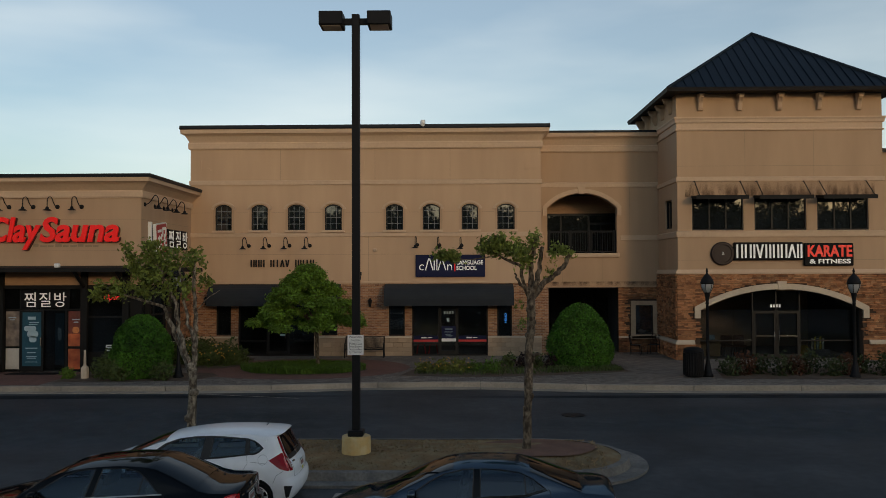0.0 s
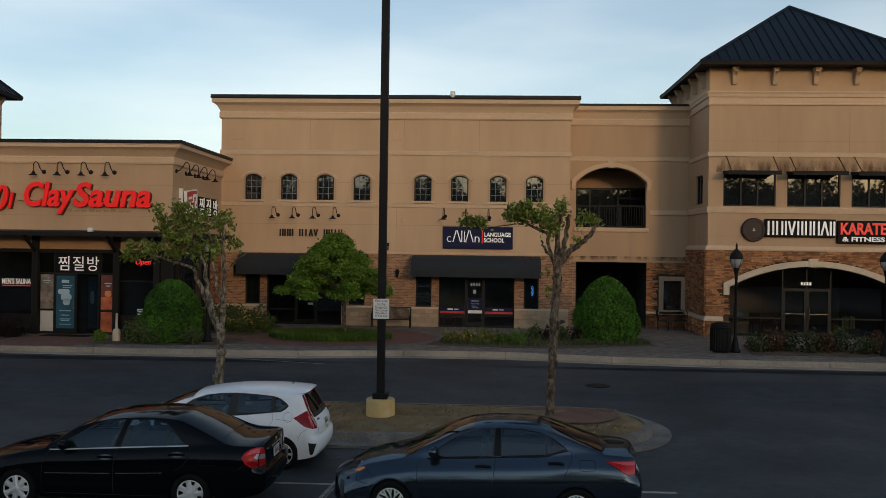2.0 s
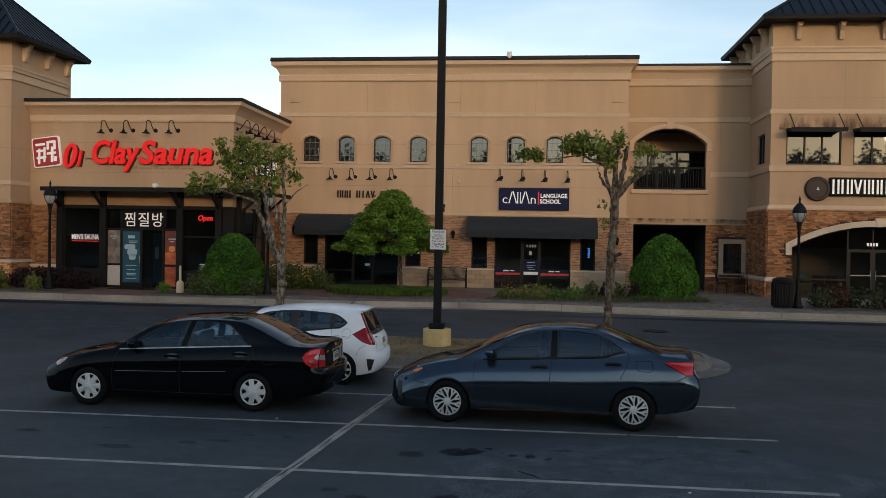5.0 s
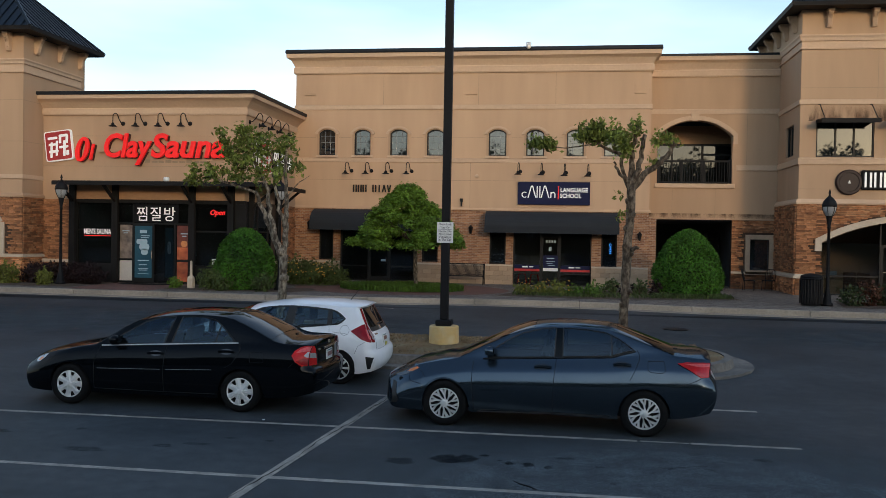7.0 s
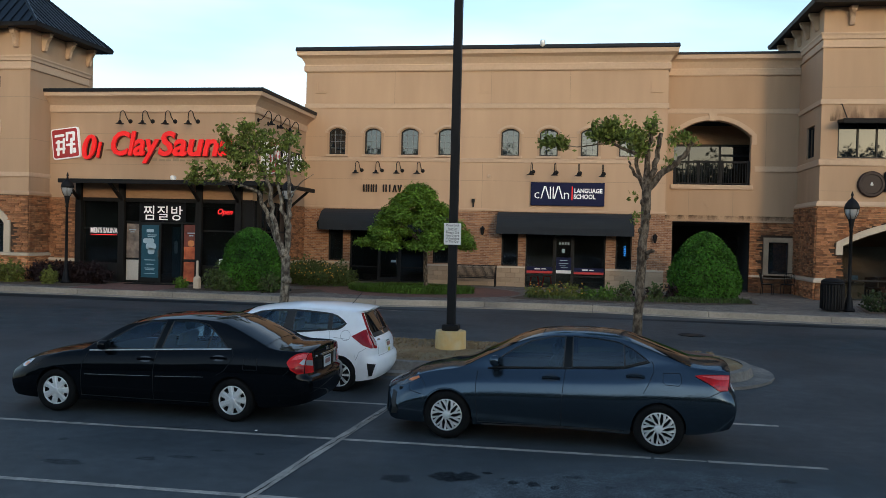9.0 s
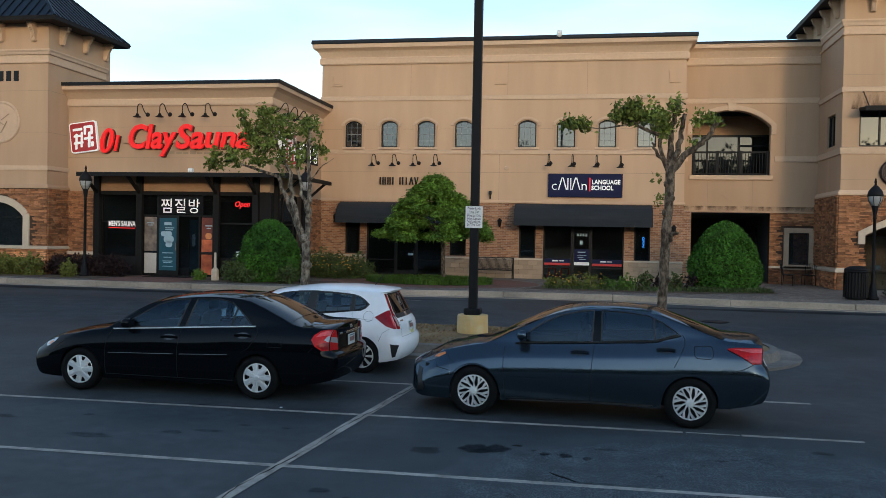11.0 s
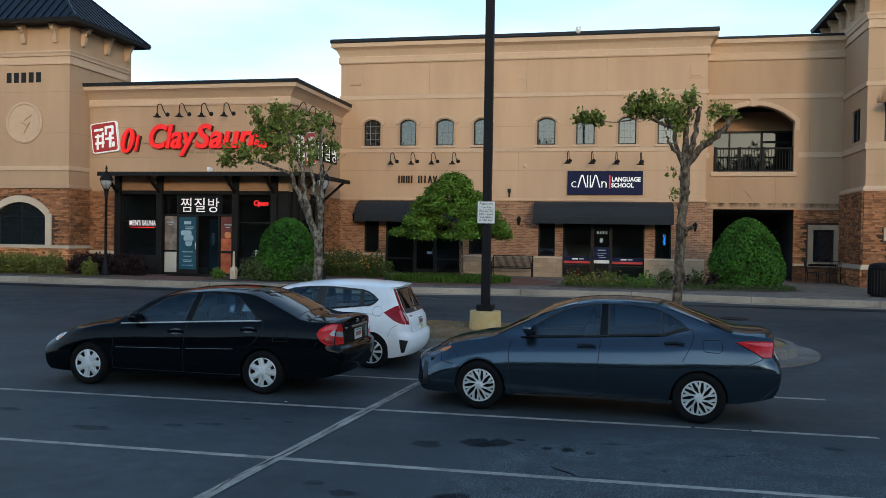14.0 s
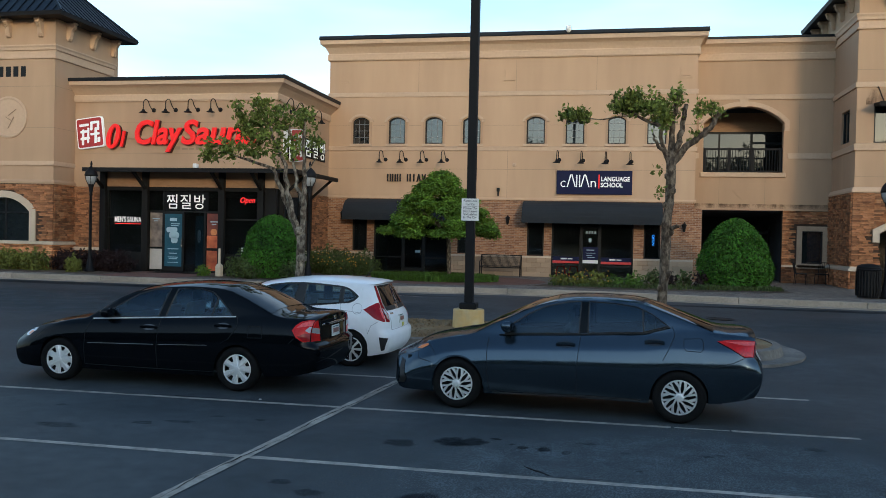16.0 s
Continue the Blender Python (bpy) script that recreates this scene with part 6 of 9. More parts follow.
BLACK_CAR = dict(
    length=4.83, width=1.795, wheel_r=0.305, arch=0.345, wheels=(0.965, 3.66), style="cap", glass=BLACKCARGLASS, body_lip=True,
    nose=0.9, nose_in=0.12, nose_zone=1.0, nose_plan=0.27, tail=0.3, tail_in=0.08, tail_zone=0.9, tail_plan=0.09, crown=0.06, tumble=0.36,
    nose_line=[(0.2, 0.05), (0.3, 0.02), (0.42, 0.0), (0.52, 0.01), (0.56, 0.03), (0.6, 0.05)],
    tail_line=[(0.25, -0.12), (0.35, -0.05), (0.45, -0.01), (0.55, 0.0), (0.63, -0.005), (0.665, -0.03), (0.69, -0.075), (0.75, -0.08), (0.9, -0.085), (0.98, -0.09), (1.03, -0.1), (1.08, -0.12)],
    flank=[(0, 0.065), (0.1, 0.045), (0.3, 0.012), (0.46, 0.0), (0.56, 0.002), (0.72, 0.014), (0.82, 0.032), (0.92, 0.064), (1.0, 0.105)],
    sill=[(0, 0.22), (0.1, 0.19), (0.6, 0.18), (1.4, 0.19), (3.2, 0.19), (4.1, 0.22), (4.6, 0.26), (4.83, 0.3)],
    top=[(0, 0.56), (0.03, 0.62), (0.1, 0.67), (0.25, 0.735), (0.55, 0.82), (1.0, 0.905), (1.3, 0.955), (1.5, 1.07), (1.8, 1.25), (2.05, 1.35), (2.4, 1.415), (2.9, 1.445), (3.3, 1.428), (3.6, 1.335), (3.9, 1.205), (4.15, 1.105), (4.35, 1.075), (4.7, 1.07), (4.8, 1.06), (4.83, 1.04)],
    belt=[(0, 0.53), (0.3, 0.66), (0.7, 0.77), (1.1, 0.86), (1.5, 0.905), (2.6, 0.955), (3.6, 1.0), (4.2, 1.0), (4.6, 0.99), (4.83, 0.96)],
    windows=[[(1.55, 0.93), (2.44, 0.957), (2.55, 1.345), (2.32, 1.33), (2.09, 1.262), (1.87, 1.135), (1.69, 1.03)],
             [(2.55, 0.963), (3.56, 1.01), (3.47, 1.1), (3.34, 1.22), (3.21, 1.315), (3.0, 1.36), (2.66, 1.352)]],
    dividers=[[(3.24, 1.0), (3.3, 1.25)]], pillar=[(2.44, 0.957), (2.55, 0.963), (2.66, 1.352), (2.55, 1.345)],
    gaps=[[(1.44, 0.89), (1.37, 0.7), (1.36, 0.26)], [(2.50, 0.95), (2.475, 0.7), (2.47, 0.25)], [(3.62, 1.0), (3.645, 0.93), (3.63, 0.86), (3.53, 0.71), (3.42, 0.65)], [(1.36, 0.26), (2.5, 0.25), (3.3, 0.25)],
          [(0.56, 0.6), (0.7, 0.72)], [(3.81, 0.89), (4.0, 0.895), (4.015, 0.745), (3.81, 0.74), (3.81, 0.89)], [(4.4, 0.69), (4.47, 0.76)]],
    handles=[(2.34, 0.82), (3.44, 0.882)],
    strips=[([(1.45, 0.9), (2.17, 0.938), (3.03, 0.983), (3.6, 1.01)], 0.012, SKYCHROME), ([(1.41, 0.555), (2.45, 0.575)], 0.014, BLACKPAINT), ([(2.5, 0.577), (3.25, 0.6)], 0.014, BLACKPAINT),
            # thin strips that draw the highlight on top of the mouldings
            ([(1.43, 0.57), (2.43, 0.59)], 0.0045, MOULDGLINT), ([(2.52, 0.592), (3.23, 0.615)], 0.0045, MOULDGLINT)],
    lamps=[([(0.33, 0.63), (0.38, 0.685), (0.46, 0.72), (0.555, 0.735), (0.52, 0.68), (0.44, 0.62), (0.38, 0.605)], CLEARLENS, "headlamp"), ([(0.38, 0.635), (0.43, 0.685), (0.5, 0.68), (0.44, 0.628)], AMBER, "indicator"),
           ([(4.44, 0.865), (4.48, 0.93), (4.56, 0.985), (4.64, 1.0), (4.76, 0.985), (4.78, 0.73), (4.60, 0.715), (4.50, 0.775)], REDLENS, "tail_lamp"),
           ([(4.5, 0.9), (4.56, 0.96), (4.64, 0.985), (4.75, 0.975), (4.76, 0.915), (4.64, 0.925)], BRIGHTRED, "lamp_strip"), ([(4.52, 0.79), (4.61, 0.735), (4.77, 0.745), (4.77, 0.82), (4.62, 0.83)], DARKRED, "lamp_glow"),
           ([(4.62, 0.865), (4.66, 0.84), (4.78, 0.835), (4.77, 0.9), (4.66, 0.915)], CLEARLENS, "reversing_lamp")],
    ends=[([(-0.81, 0.72), (-0.56, 0.705), (-0.575, 0.86), (-0.61, 0.985), (-0.79, 0.985)], REDLENS, "tail_lamp", 0.006), ([(0.81, 0.72), (0.56, 0.705), (0.575, 0.86), (0.61, 0.985), (0.79, 0.985)], REDLENS, "tail_lamp", 0.006),
          ([(-0.8, 0.835), (-0.58, 0.80), (-0.59, 0.875), (-0.79, 0.905)], CLEARLENS, "reversing_lamp", 0.01), ([(0.8, 0.835), (0.58, 0.80), (0.59, 0.875), (0.79, 0.905)], CLEARLENS, "reversing_lamp", 0.01),
          ([(-0.2, 0.7), (0.2, 0.7), (0.22, 0.9), (-0.22, 0.9)], BLACKPAINT, "plate_recess", 0.004)],
    end_gaps=[[(-0.55, 1.01), (-0.53, 0.69), (0.53, 0.69), (0.55, 1.01)]],
    blocks=[("boot_trim", (-0.3, 0.3, 0.905, 0.935, 0.03), CHROME), ("badge", (-0.055, 0.055, 0.96, 1.01, 0.016), CHROME), ("badge", (-0.5, -0.4, 0.905, 0.93, 0.008), CHROME), ("badge", (0.32, 0.5, 0.905, 0.93, 0.008), CHROME)],
    plate=0.8, mirror=(1.69, 0.985),
    screens=[(1.34, 2.06, 0.12, 0.1, "windscreen"), (3.42, 4.1, 0.12, 0.1, "rear_window")])
BLUE_CAR = dict(
    length=4.70, width=1.775, wheel_r=0.315, arch=0.348, wheels=(0.985, 3.70), style="twist", glass=CARGLASS, body_lip=True, seat=2.2,
    nose=0.9, nose_in=0.12, nose_zone=1.0, nose_plan=0.27, tail=0.3, tail_in=0.07, tail_zone=0.9, tail_plan=0.1, crown=0.055, tumble=0.35,
    nose_line=[(0.2, 0.04), (0.28, 0.005), (0.36, 0.015), (0.48, 0.02), (0.58, 0.03), (0.64, 0.06), (0.72, 0.1)],
    tail_line=[(0.3, -0.13), (0.373, -0.065), (0.486, -0.015), (0.6, 0.0), (0.7, -0.02), (0.78, -0.06), (0.83, -0.095), (0.95, -0.1), (1.03, -0.1), (1.09, -0.12), (1.13, -0.13)],
    flank=[(0, 0.07), (0.1, 0.05), (0.3, 0.014), (0.48, 0.0), (0.56, 0.003), (0.64, 0.016), (0.72, 0.031), (0.79, 0.047), (0.80, 0.052), (0.9, 0.112), (1.0, 0.172)],
    sill=[(0, 0.21), (0.1, 0.19), (0.6, 0.19), (1.4, 0.21), (2.45, 0.23), (3.3, 0.22), (4.1, 0.26), (4.5, 0.31), (4.7, 0.35)],
    top=[(0, 0.6), (0.03, 0.635), (0.1, 0.68), (0.25, 0.755), (0.46, 0.842), (0.66, 0.89), (0.86, 0.93), (1.08, 0.97), (1.22, 1.02), (1.42, 1.125), (1.64, 1.225), (1.83, 1.315), (2.02, 1.385), (2.24, 1.437), (2.46, 1.46), (2.75, 1.465), (3.1, 1.45), (3.26, 1.43), (3.48, 1.36), (3.77, 1.258), (3.98, 1.185), (4.13, 1.14), (4.3, 1.12), (4.55, 1.115), (4.64, 1.105), (4.7, 1.09)],
    belt=[(0, 0.5), (0.3, 0.67), (0.55, 0.765), (0.9, 0.85), (1.3, 0.92), (1.6, 0.94), (2.5, 0.985), (3.3, 1.035), (3.7, 1.075), (4.1, 1.07), (4.45, 1.055), (4.7, 1.02)],
    windows=[[(1.57, 0.96), (2.49, 1.005), (2.505, 1.39), (2.345, 1.378), (2.06, 1.312), (1.85, 1.21), (1.67, 1.09)],
             [(2.60, 1.012), (3.26, 1.052), (3.43, 1.105), (3.56, 1.14), (3.36, 1.275), (3.18, 1.35), (2.907, 1.382), (2.60, 1.392)]],
    dividers=[[(3.27, 1.055), (3.25, 1.32)]], pillar=[(2.49, 1.005), (2.60, 1.012), (2.60, 1.392), (2.505, 1.39)],
    gaps=[[(1.37, 0.9), (1.366, 0.8), (1.37, 0.55), (1.4, 0.25)], [(2.52, 1.0), (2.50, 0.8), (2.485, 0.6), (2.48, 0.26)], [(3.6, 1.14), (3.625, 1.09), (3.63, 1.02), (3.56, 0.86), (3.5, 0.745)], [(1.4, 0.25), (2.48, 0.265), (3.3, 0.26)],
          [(0.59, 0.77), (0.70, 0.66)], [(3.74, 1.005), (3.94, 1.015), (3.96, 0.99), (3.965, 0.9), (3.93, 0.865), (3.77, 0.872), (3.74, 0.9), (3.74, 1.005)], [(4.44, 0.83), (4.3, 0.76), (4.06, 0.69)], [(0.44, 0.68), (0.47, 0.6), (0.64, 0.57)]],
    handles=[(2.34, 0.875), (3.40, 0.952)],
    strips=[([(1.5, 0.945), (2.5, 0.997), (3.27, 1.04), (3.58, 1.13)], 0.009, SEAL), ([(1.45, 0.225), (2.5, 0.25), (3.25, 0.25)], 0.012, SEAL)],
    lamps=[([(0.2, 0.64), (0.32, 0.683), (0.47, 0.757), (0.565, 0.79), (0.587, 0.763), (0.473, 0.7), (0.373, 0.655), (0.296, 0.632)], DARKLENS, "headlamp"),
           ([(0.40, 0.705), (0.47, 0.75), (0.56, 0.783), (0.58, 0.762), (0.485, 0.712)], AMBER, "indicator"),
           ([(0.19, 0.57), (0.26, 0.55), (0.27, 0.42), (0.31, 0.34), (0.29, 0.28), (0.2, 0.27)], SEAL, "air_intake"),
           ([(4.12, 1.0), (4.29, 0.917), (4.42, 0.836), (4.56, 0.835), (4.58, 1.01), (4.44, 1.02), (4.25, 1.018)], REDLENS, "tail_lamp"),
           ([(4.2, 1.0), (4.42, 0.965), (4.57, 0.965), (4.57, 1.0), (4.43, 1.008)], BRIGHTRED, "lamp_strip"),
           ([(4.33, 0.9), (4.42, 0.85), (4.56, 0.85), (4.56, 0.95), (4.44, 0.955)], DEEPRED, "lamp_glow")],
    ends=[([(-0.84, 0.84), (-0.56, 0.86), (-0.5, 0.93), (-0.55, 1.0), (-0.84, 1.01)], REDLENS, "tail_lamp", 0.006), ([(0.84, 0.84), (0.56, 0.86), (0.5, 0.93), (0.55, 1.0), (0.84, 1.01)], REDLENS, "tail_lamp", 0.006)],
    end_gaps=[[(-0.6, 1.05), (-0.54, 0.86), (-0.45, 0.7), (0.45, 0.7), (0.54, 0.86), (0.6, 1.05)]],
    fronts=[([(-0.6, 0.28), (0.6, 0.28), (0.5, 0.56), (-0.5, 0.56)], SEAL, "grille", 0.006)],
    blocks=[("boot_trim", (-0.4, 0.4, 0.93, 0.955, 0.02), CHROME)], plate=0.8, mirror=(1.60, 1.045),
    screens=[(1.18, 2.2, 0.12, 0.1, "windscreen"), (3.34, 4.1, 0.12, 0.1, "rear_window")])
WHITE_CAR = dict(
    length=4.15, width=1.70, wheel_r=0.3, arch=0.345, wheels=(0.90, 3.43), style="bars", glass=LIGHTGLASS, body_lip=True, seat=2.15,
    nose=0.7, nose_in=0.12, nose_zone=0.9, nose_plan=0.2, tail=0.22, tail_in=0.1, tail_zone=1.15, tail_plan=0.1, crown=0.075, tumble=0.32,
    nose_line=[(0.2, 0.04), (0.4, 0.0), (0.6, 0.03)],
    tail_line=[(0.22, -0.11), (0.3, -0.05), (0.38, -0.01), (0.46, 0.0), (0.55, -0.005), (0.59, -0.03), (0.62, -0.065), (0.75, -0.07), (0.85, -0.1), (0.94, -0.166), (1.0, -0.2), (1.1, -0.2567), (1.2, -0.3133), (1.3, -0.37), (1.345, -0.395), (1.36, -0.34), (1.38, -0.31), (1.41, -0.31), (1.45, -0.33)],
    band=[(1.30, 0.945), (2.5, 0.965), (2.74, 0.982), (3.23, 1.037), (3.38, 1.05), (3.46, 1.09), (3.53, 1.16), (3.46, 1.225), (3.35, 1.29), (3.23, 1.323), (2.83, 1.352), (2.53, 1.362), (2.05, 1.345), (1.72, 1.23)],
    flank=[(0, 0.06), (0.1, 0.04), (0.3, 0.012), (0.48, 0.0), (0.6, 0.004), (0.75, 0.016), (0.82, 0.03), (0.92, 0.055), (1.0, 0.085)],
    sill=[(0, 0.2), (0.5, 0.19), (3.0, 0.2), (3.8, 0.2), (4.15, 0.24)],
    top=[(0, 0.6), (0.06, 0.68), (0.25, 0.8), (0.6, 0.93), (0.95, 1.05), (1.4, 1.24), (1.75, 1.35), (2.2, 1.42), (2.6, 1.455), (3.02, 1.462), (3.5, 1.445), (3.9, 1.425), (4.15, 1.405)],
    belt=[(0, 0.52), (0.3, 0.74), (0.8, 0.88), (1.2, 0.91), (2.6, 0.955), (3.3, 1.01), (3.7, 1.04), (4.15, 1.0)],
    windows=[[(1.42, 0.968), (2.40, 0.988), (2.46, 1.335), (2.05, 1.318), (1.77, 1.22)], [(2.56, 0.994), (3.2, 1.05), (3.2, 1.305), (2.83, 1.33), (2.6, 1.337)], [(3.27, 1.06), (3.38, 1.073), (3.44, 1.1), (3.5, 1.16), (3.43, 1.22), (3.33, 1.28), (3.27, 1.295)]],
    gaps=[[(1.38, 0.93), (1.34, 0.6), (1.4, 0.25)], [(2.5, 0.97), (2.48, 0.5), (2.46, 0.24)], [(3.23, 1.03), (3.25, 0.9), (3.15, 0.75), (3.05, 0.6)], [(3.525 + 0.085 * math.cos(k * math.pi / 8), 0.965 + 0.085 * math.sin(k * math.pi / 8)) for k in range(17)],
          [(3.9, 0.77), (3.78, 0.7), (3.72, 0.56)], [(3.3, 0.93), (3.6, 0.9)]],
    handles=[(2.3, 0.87)], strips=[], gap=SEAMPALE,
    lamps=[([(3.92, 0.52), (4.06, 0.5), (3.995, 0.3), (3.945, 0.29)], SEAL, "bumper_vent"),
           ([(3.635, 0.957), (3.83, 1.066), (3.88, 1.07), (3.99, 1.0), (4.06, 0.76), (3.98, 0.765), (3.834, 0.82)], DARKRED, "tail_lamp"),
           ([(3.88, 0.985), (3.98, 0.96), (4.04, 0.79), (3.97, 0.82)], BRIGHTRED, "lamp_glow"),
           ([(0.2, 0.62), (0.5, 0.72), (0.62, 0.84), (0.3, 0.74)], CLEARLENS, "headlamp")],
    ends=[([(-0.54, 0.985), (0.54, 0.985), (0.565, 1.05), (0.44, 1.33), (-0.44, 1.33), (-0.565, 1.05)], DARKGLASS, "rear_window", 0.008),
          ([(-0.56, 0.93), (0.56, 0.93), (0.575, 1.0), (-0.575, 1.0)], SEAL, "hatch_trim", 0.012)]
    + [([(k * 0.9, 0.78), (k * 0.63, 0.75), (k * 0.585, 0.93), (k * 0.585, 1.05), (k * 0.9, 1.05)], DARKRED, "tail_lamp", 0.006) for k in (-1, 1)]
    + [([(k * 0.9, 1.05), (k * 0.585, 1.05), (k * 0.455, 1.33), (k * 0.9, 1.33)], DARKRED, "lamp_arm", 0.006) for k in (-1, 1)]
    + [([(k * 0.7, 0.82), (k * 0.64, 0.79), (k * 0.6, 0.95), (k * 0.66, 0.985)], CLEARLENS, "reversing_lamp", 0.01) for k in (-1, 1)],
    end_gaps=[[(-0.58, 0.93), (-0.55, 0.62), (0.55, 0.62), (0.58, 0.93)]],
    blocks=[("badge", (-0.06, 0.06, 0.94, 1.0, 0.024), CHROME), ("badge", (-0.5, -0.36, 0.87, 0.895, 0.008), CHROME), ("yellow_sticker", (0.03, 0.14, 0.63, 0.7, 0.008), YELLOWTAG), ("rear_wiper", (-0.05, 0.3, 1.02, 1.035, 0.03), SEAL)],
    plate=0.77, mirror=(1.5, 1.03),
    screens=[(0.98, 1.72, 0.12, 0.1, "windscreen")])

black_car = build_car("black_sedan", "older black four-door sedan with silver wheel covers, parked", BLACK_CAR, BLACKPAINT, (-8.26, 13.48, 0.0), 0.0)
blue_car = build_car("blue_sedan", "slate blue compact sedan with twisted-spoke wheels, parked", BLUE_CAR, BLUEPAINT, (-2.50, 13.35, 0.0), -2.4)
white_car = build_car("white_hatchback", "small white five-door hatchback parked beside the island", WHITE_CAR, WHITEPAINT, (-7.28, 16.1, -0.02), 0.0)
bm = bmesh.new()
tube(bm, [(3.42, 0, 1.44), (3.6, 0, 1.66)], [0.008, 0.004], 5)
part("aerial", bm, SEAL, white_car[0])
for built in (black_car, blue_car, white_car):
    place_car(built)

# ---- pole lamp on the island ----
pole = thing("parking_lot_lamp", (-2.49, 18.78, 0.2), "tall black twin-head lamp post on a round yellow base", "lamp post")
PX, PY, PZ = -2.49, 18.78, 0.2
bm = bmesh.new()
lathe(bm, [(0.315, 0.02), (0.32, 0.2), (0.315, 0.5), (0.3, 0.52)], 28, (PX, PY, PZ))
part("base", bm, YELLOW, pole, "round worn yellow concrete base", smooth=False)
part("base_cover", boxes((PX - 0.17, PX + 0.17, PY - 0.17, PY + 0.17, PZ + 0.52, PZ + 0.65), bevel=0.02), BLACKMETAL, pole)
part("shaft", boxes((PX - 0.085, PX + 0.085, PY - 0.085, PY + 0.085, PZ + 0.65, 10.02), bevel=0.01), BLACKMETAL, pole)
for s in (-1, 1):
    part("arm", boxes((PX + (0.085 if s > 0 else -0.28), PX + (0.28 if s > 0 else -0.085), PY - 0.05, PY + 0.05, 9.8, 9.93)), BLACKMETAL, pole)
    hx = PX + s * 0.53
    head = part("lamp_head", boxes((hx - 0.26, hx + 0.26, PY - 0.28, PY + 0.28, 9.74, 10.04), bevel=0.015), BLACKMETAL, pole)
    part("lens", boxes((hx - 0.2, hx + 0.2, PY - 0.22, PY + 0.22, 9.725, 9.742)), mat("lamp lens", (0.35, 0.27, 0.2), 0.3, var=0.1), head)
psign = thing("parking_sign", (-2.49, 18.6, 2.5), "white rectangular notice plate on the lamp post", "sign")
part("plate", boxes((-2.665, -2.315, 18.665, 18.675, 2.49, 2.93), bevel=0.003), WHITE, psign)
INK = mat("dark sign ink", (0.05, 0.05, 0.06), 0.6, var=0.05)
for text, z in (("Please Lock", 2.865), ("Your Car", 2.795), ("Please Do", 2.715), ("Not Leave", 2.655), ("Valuables", 2.595), ("In The Car", 2.535)):
    writing(text, 0.068, (-2.49, 18.661, z), INK, psign, 0.004, width=0.27 if len(text) > 8 else 0.2)
part("rule", boxes((-2.63, -2.35, 18.66, 18.664, 2.772, 2.777)), INK, psign)

# ---- gooseneck sign lamps ----


def gooseneck(place, turn, side, group):
    """A barn lamp: wall plate, curled arm, dish shade. side: the lateral swing of its shade."""
    g = thing("gooseneck_lamp", (0, 0, 0), "dark bronze gooseneck barn lamp on the wall", "wall lamp", group)
    bm = bmesh.new()
    lathe(bm, [(0.085, 0), (0.085, 0.025), (0.05, 0.05), (0.02, 0.06)], 14)
    part("wall_plate", bm, BLACKMETAL, g, m=pose(0, 0, 0, 90))
    bm = bmesh.new()
    pts = [(0, -0.03, 0), (side * 0.04, -0.13, 0.03), (side * 0.07, -0.24, 0.15)]
    pts += [(side * (0.15 - 0.075 * math.cos(a)), -0.3 - 0.06 * a, 0.25 + 0.11 * math.sin(a)) for a in [math.pi * k / 8 for k in range(9)]]
    pts += [(side * 0.225, -0.5, 0.08), (side * 0.225, -0.5, -0.04)]
    tube(bm, pts, 0.017, 6)
    part("arm", bm, BLACKMETAL, g, smooth=True)
    bm = bmesh.new()
    lathe(bm, [(0.04, 0.0), (0.06, -0.05), (0.065, -0.08), (0.13, -0.115), (0.165, -0.14), (0.155, -0.145), (0.08, -0.11)], 16, (side * 0.225, -0.5, -0.02))
    part("shade", bm, BLACKMETAL, g, smooth=True)
    g.matrix_basis = Matrix.Translation(place) @ pose(0, 0, 0, 0, 0, turn)
    return g


for k in range(4):
    gooseneck((-9.72 + 0.925 * k, W, 5.50), 0, -0.72, "lamps over the restaurant sign")
    gooseneck((-2.08 + 1.0 * k, W, 5.52 - 0.02 * k), 0, -0.35, "lamps over the school sign")
    gooseneck((-17.48 + 0.937 * k, A, 6.84), 0, -0.72, "lamps over the sauna sign")
    gooseneck((SR, 32.75 + 1.05 * k, 6.95), 90, 0.5, "lamps over the side sign")

# ---- carriage wall lamps and post lanterns ----
LANTERN = mat("lantern glass", (0.32, 0.33, 0.33), 0.25, var=0.15, spec=0.6)


def wall_lantern(x, y, z):
    g = thing("wall_lantern", (x, y, z), "small black carriage lantern on the brick wall", "wall lamp", "wall lanterns")
    bm = bmesh.new()
    box(bm, x - 0.05, x + 0.05, y - 0.03, y, z - 0.12, z + 0.12, 0.01)
    tube(bm, [(x, y - 0.02, z + 0.06), (x, y - 0.1, z + 0.16), (x, y - 0.16, z + 0.12)], 0.014, 5)
    part("bracket", bm, BLACKMETAL, g)
    bm = bmesh.new()
    lathe(bm, [(0.03, -0.22), (0.05, -0.18), (0.09, 0.04), (0.11, 0.06), (0.05, 0.13), (0.012, 0.18)], 6, (x, y - 0.16, z))
    part("lantern", bm, BLACKMETAL, g)
    return g


for x, z in ((-11.63, 3.05), (-4.21, 2.95), (3.11, 2.78)):
    wall_lantern(x, W, z)


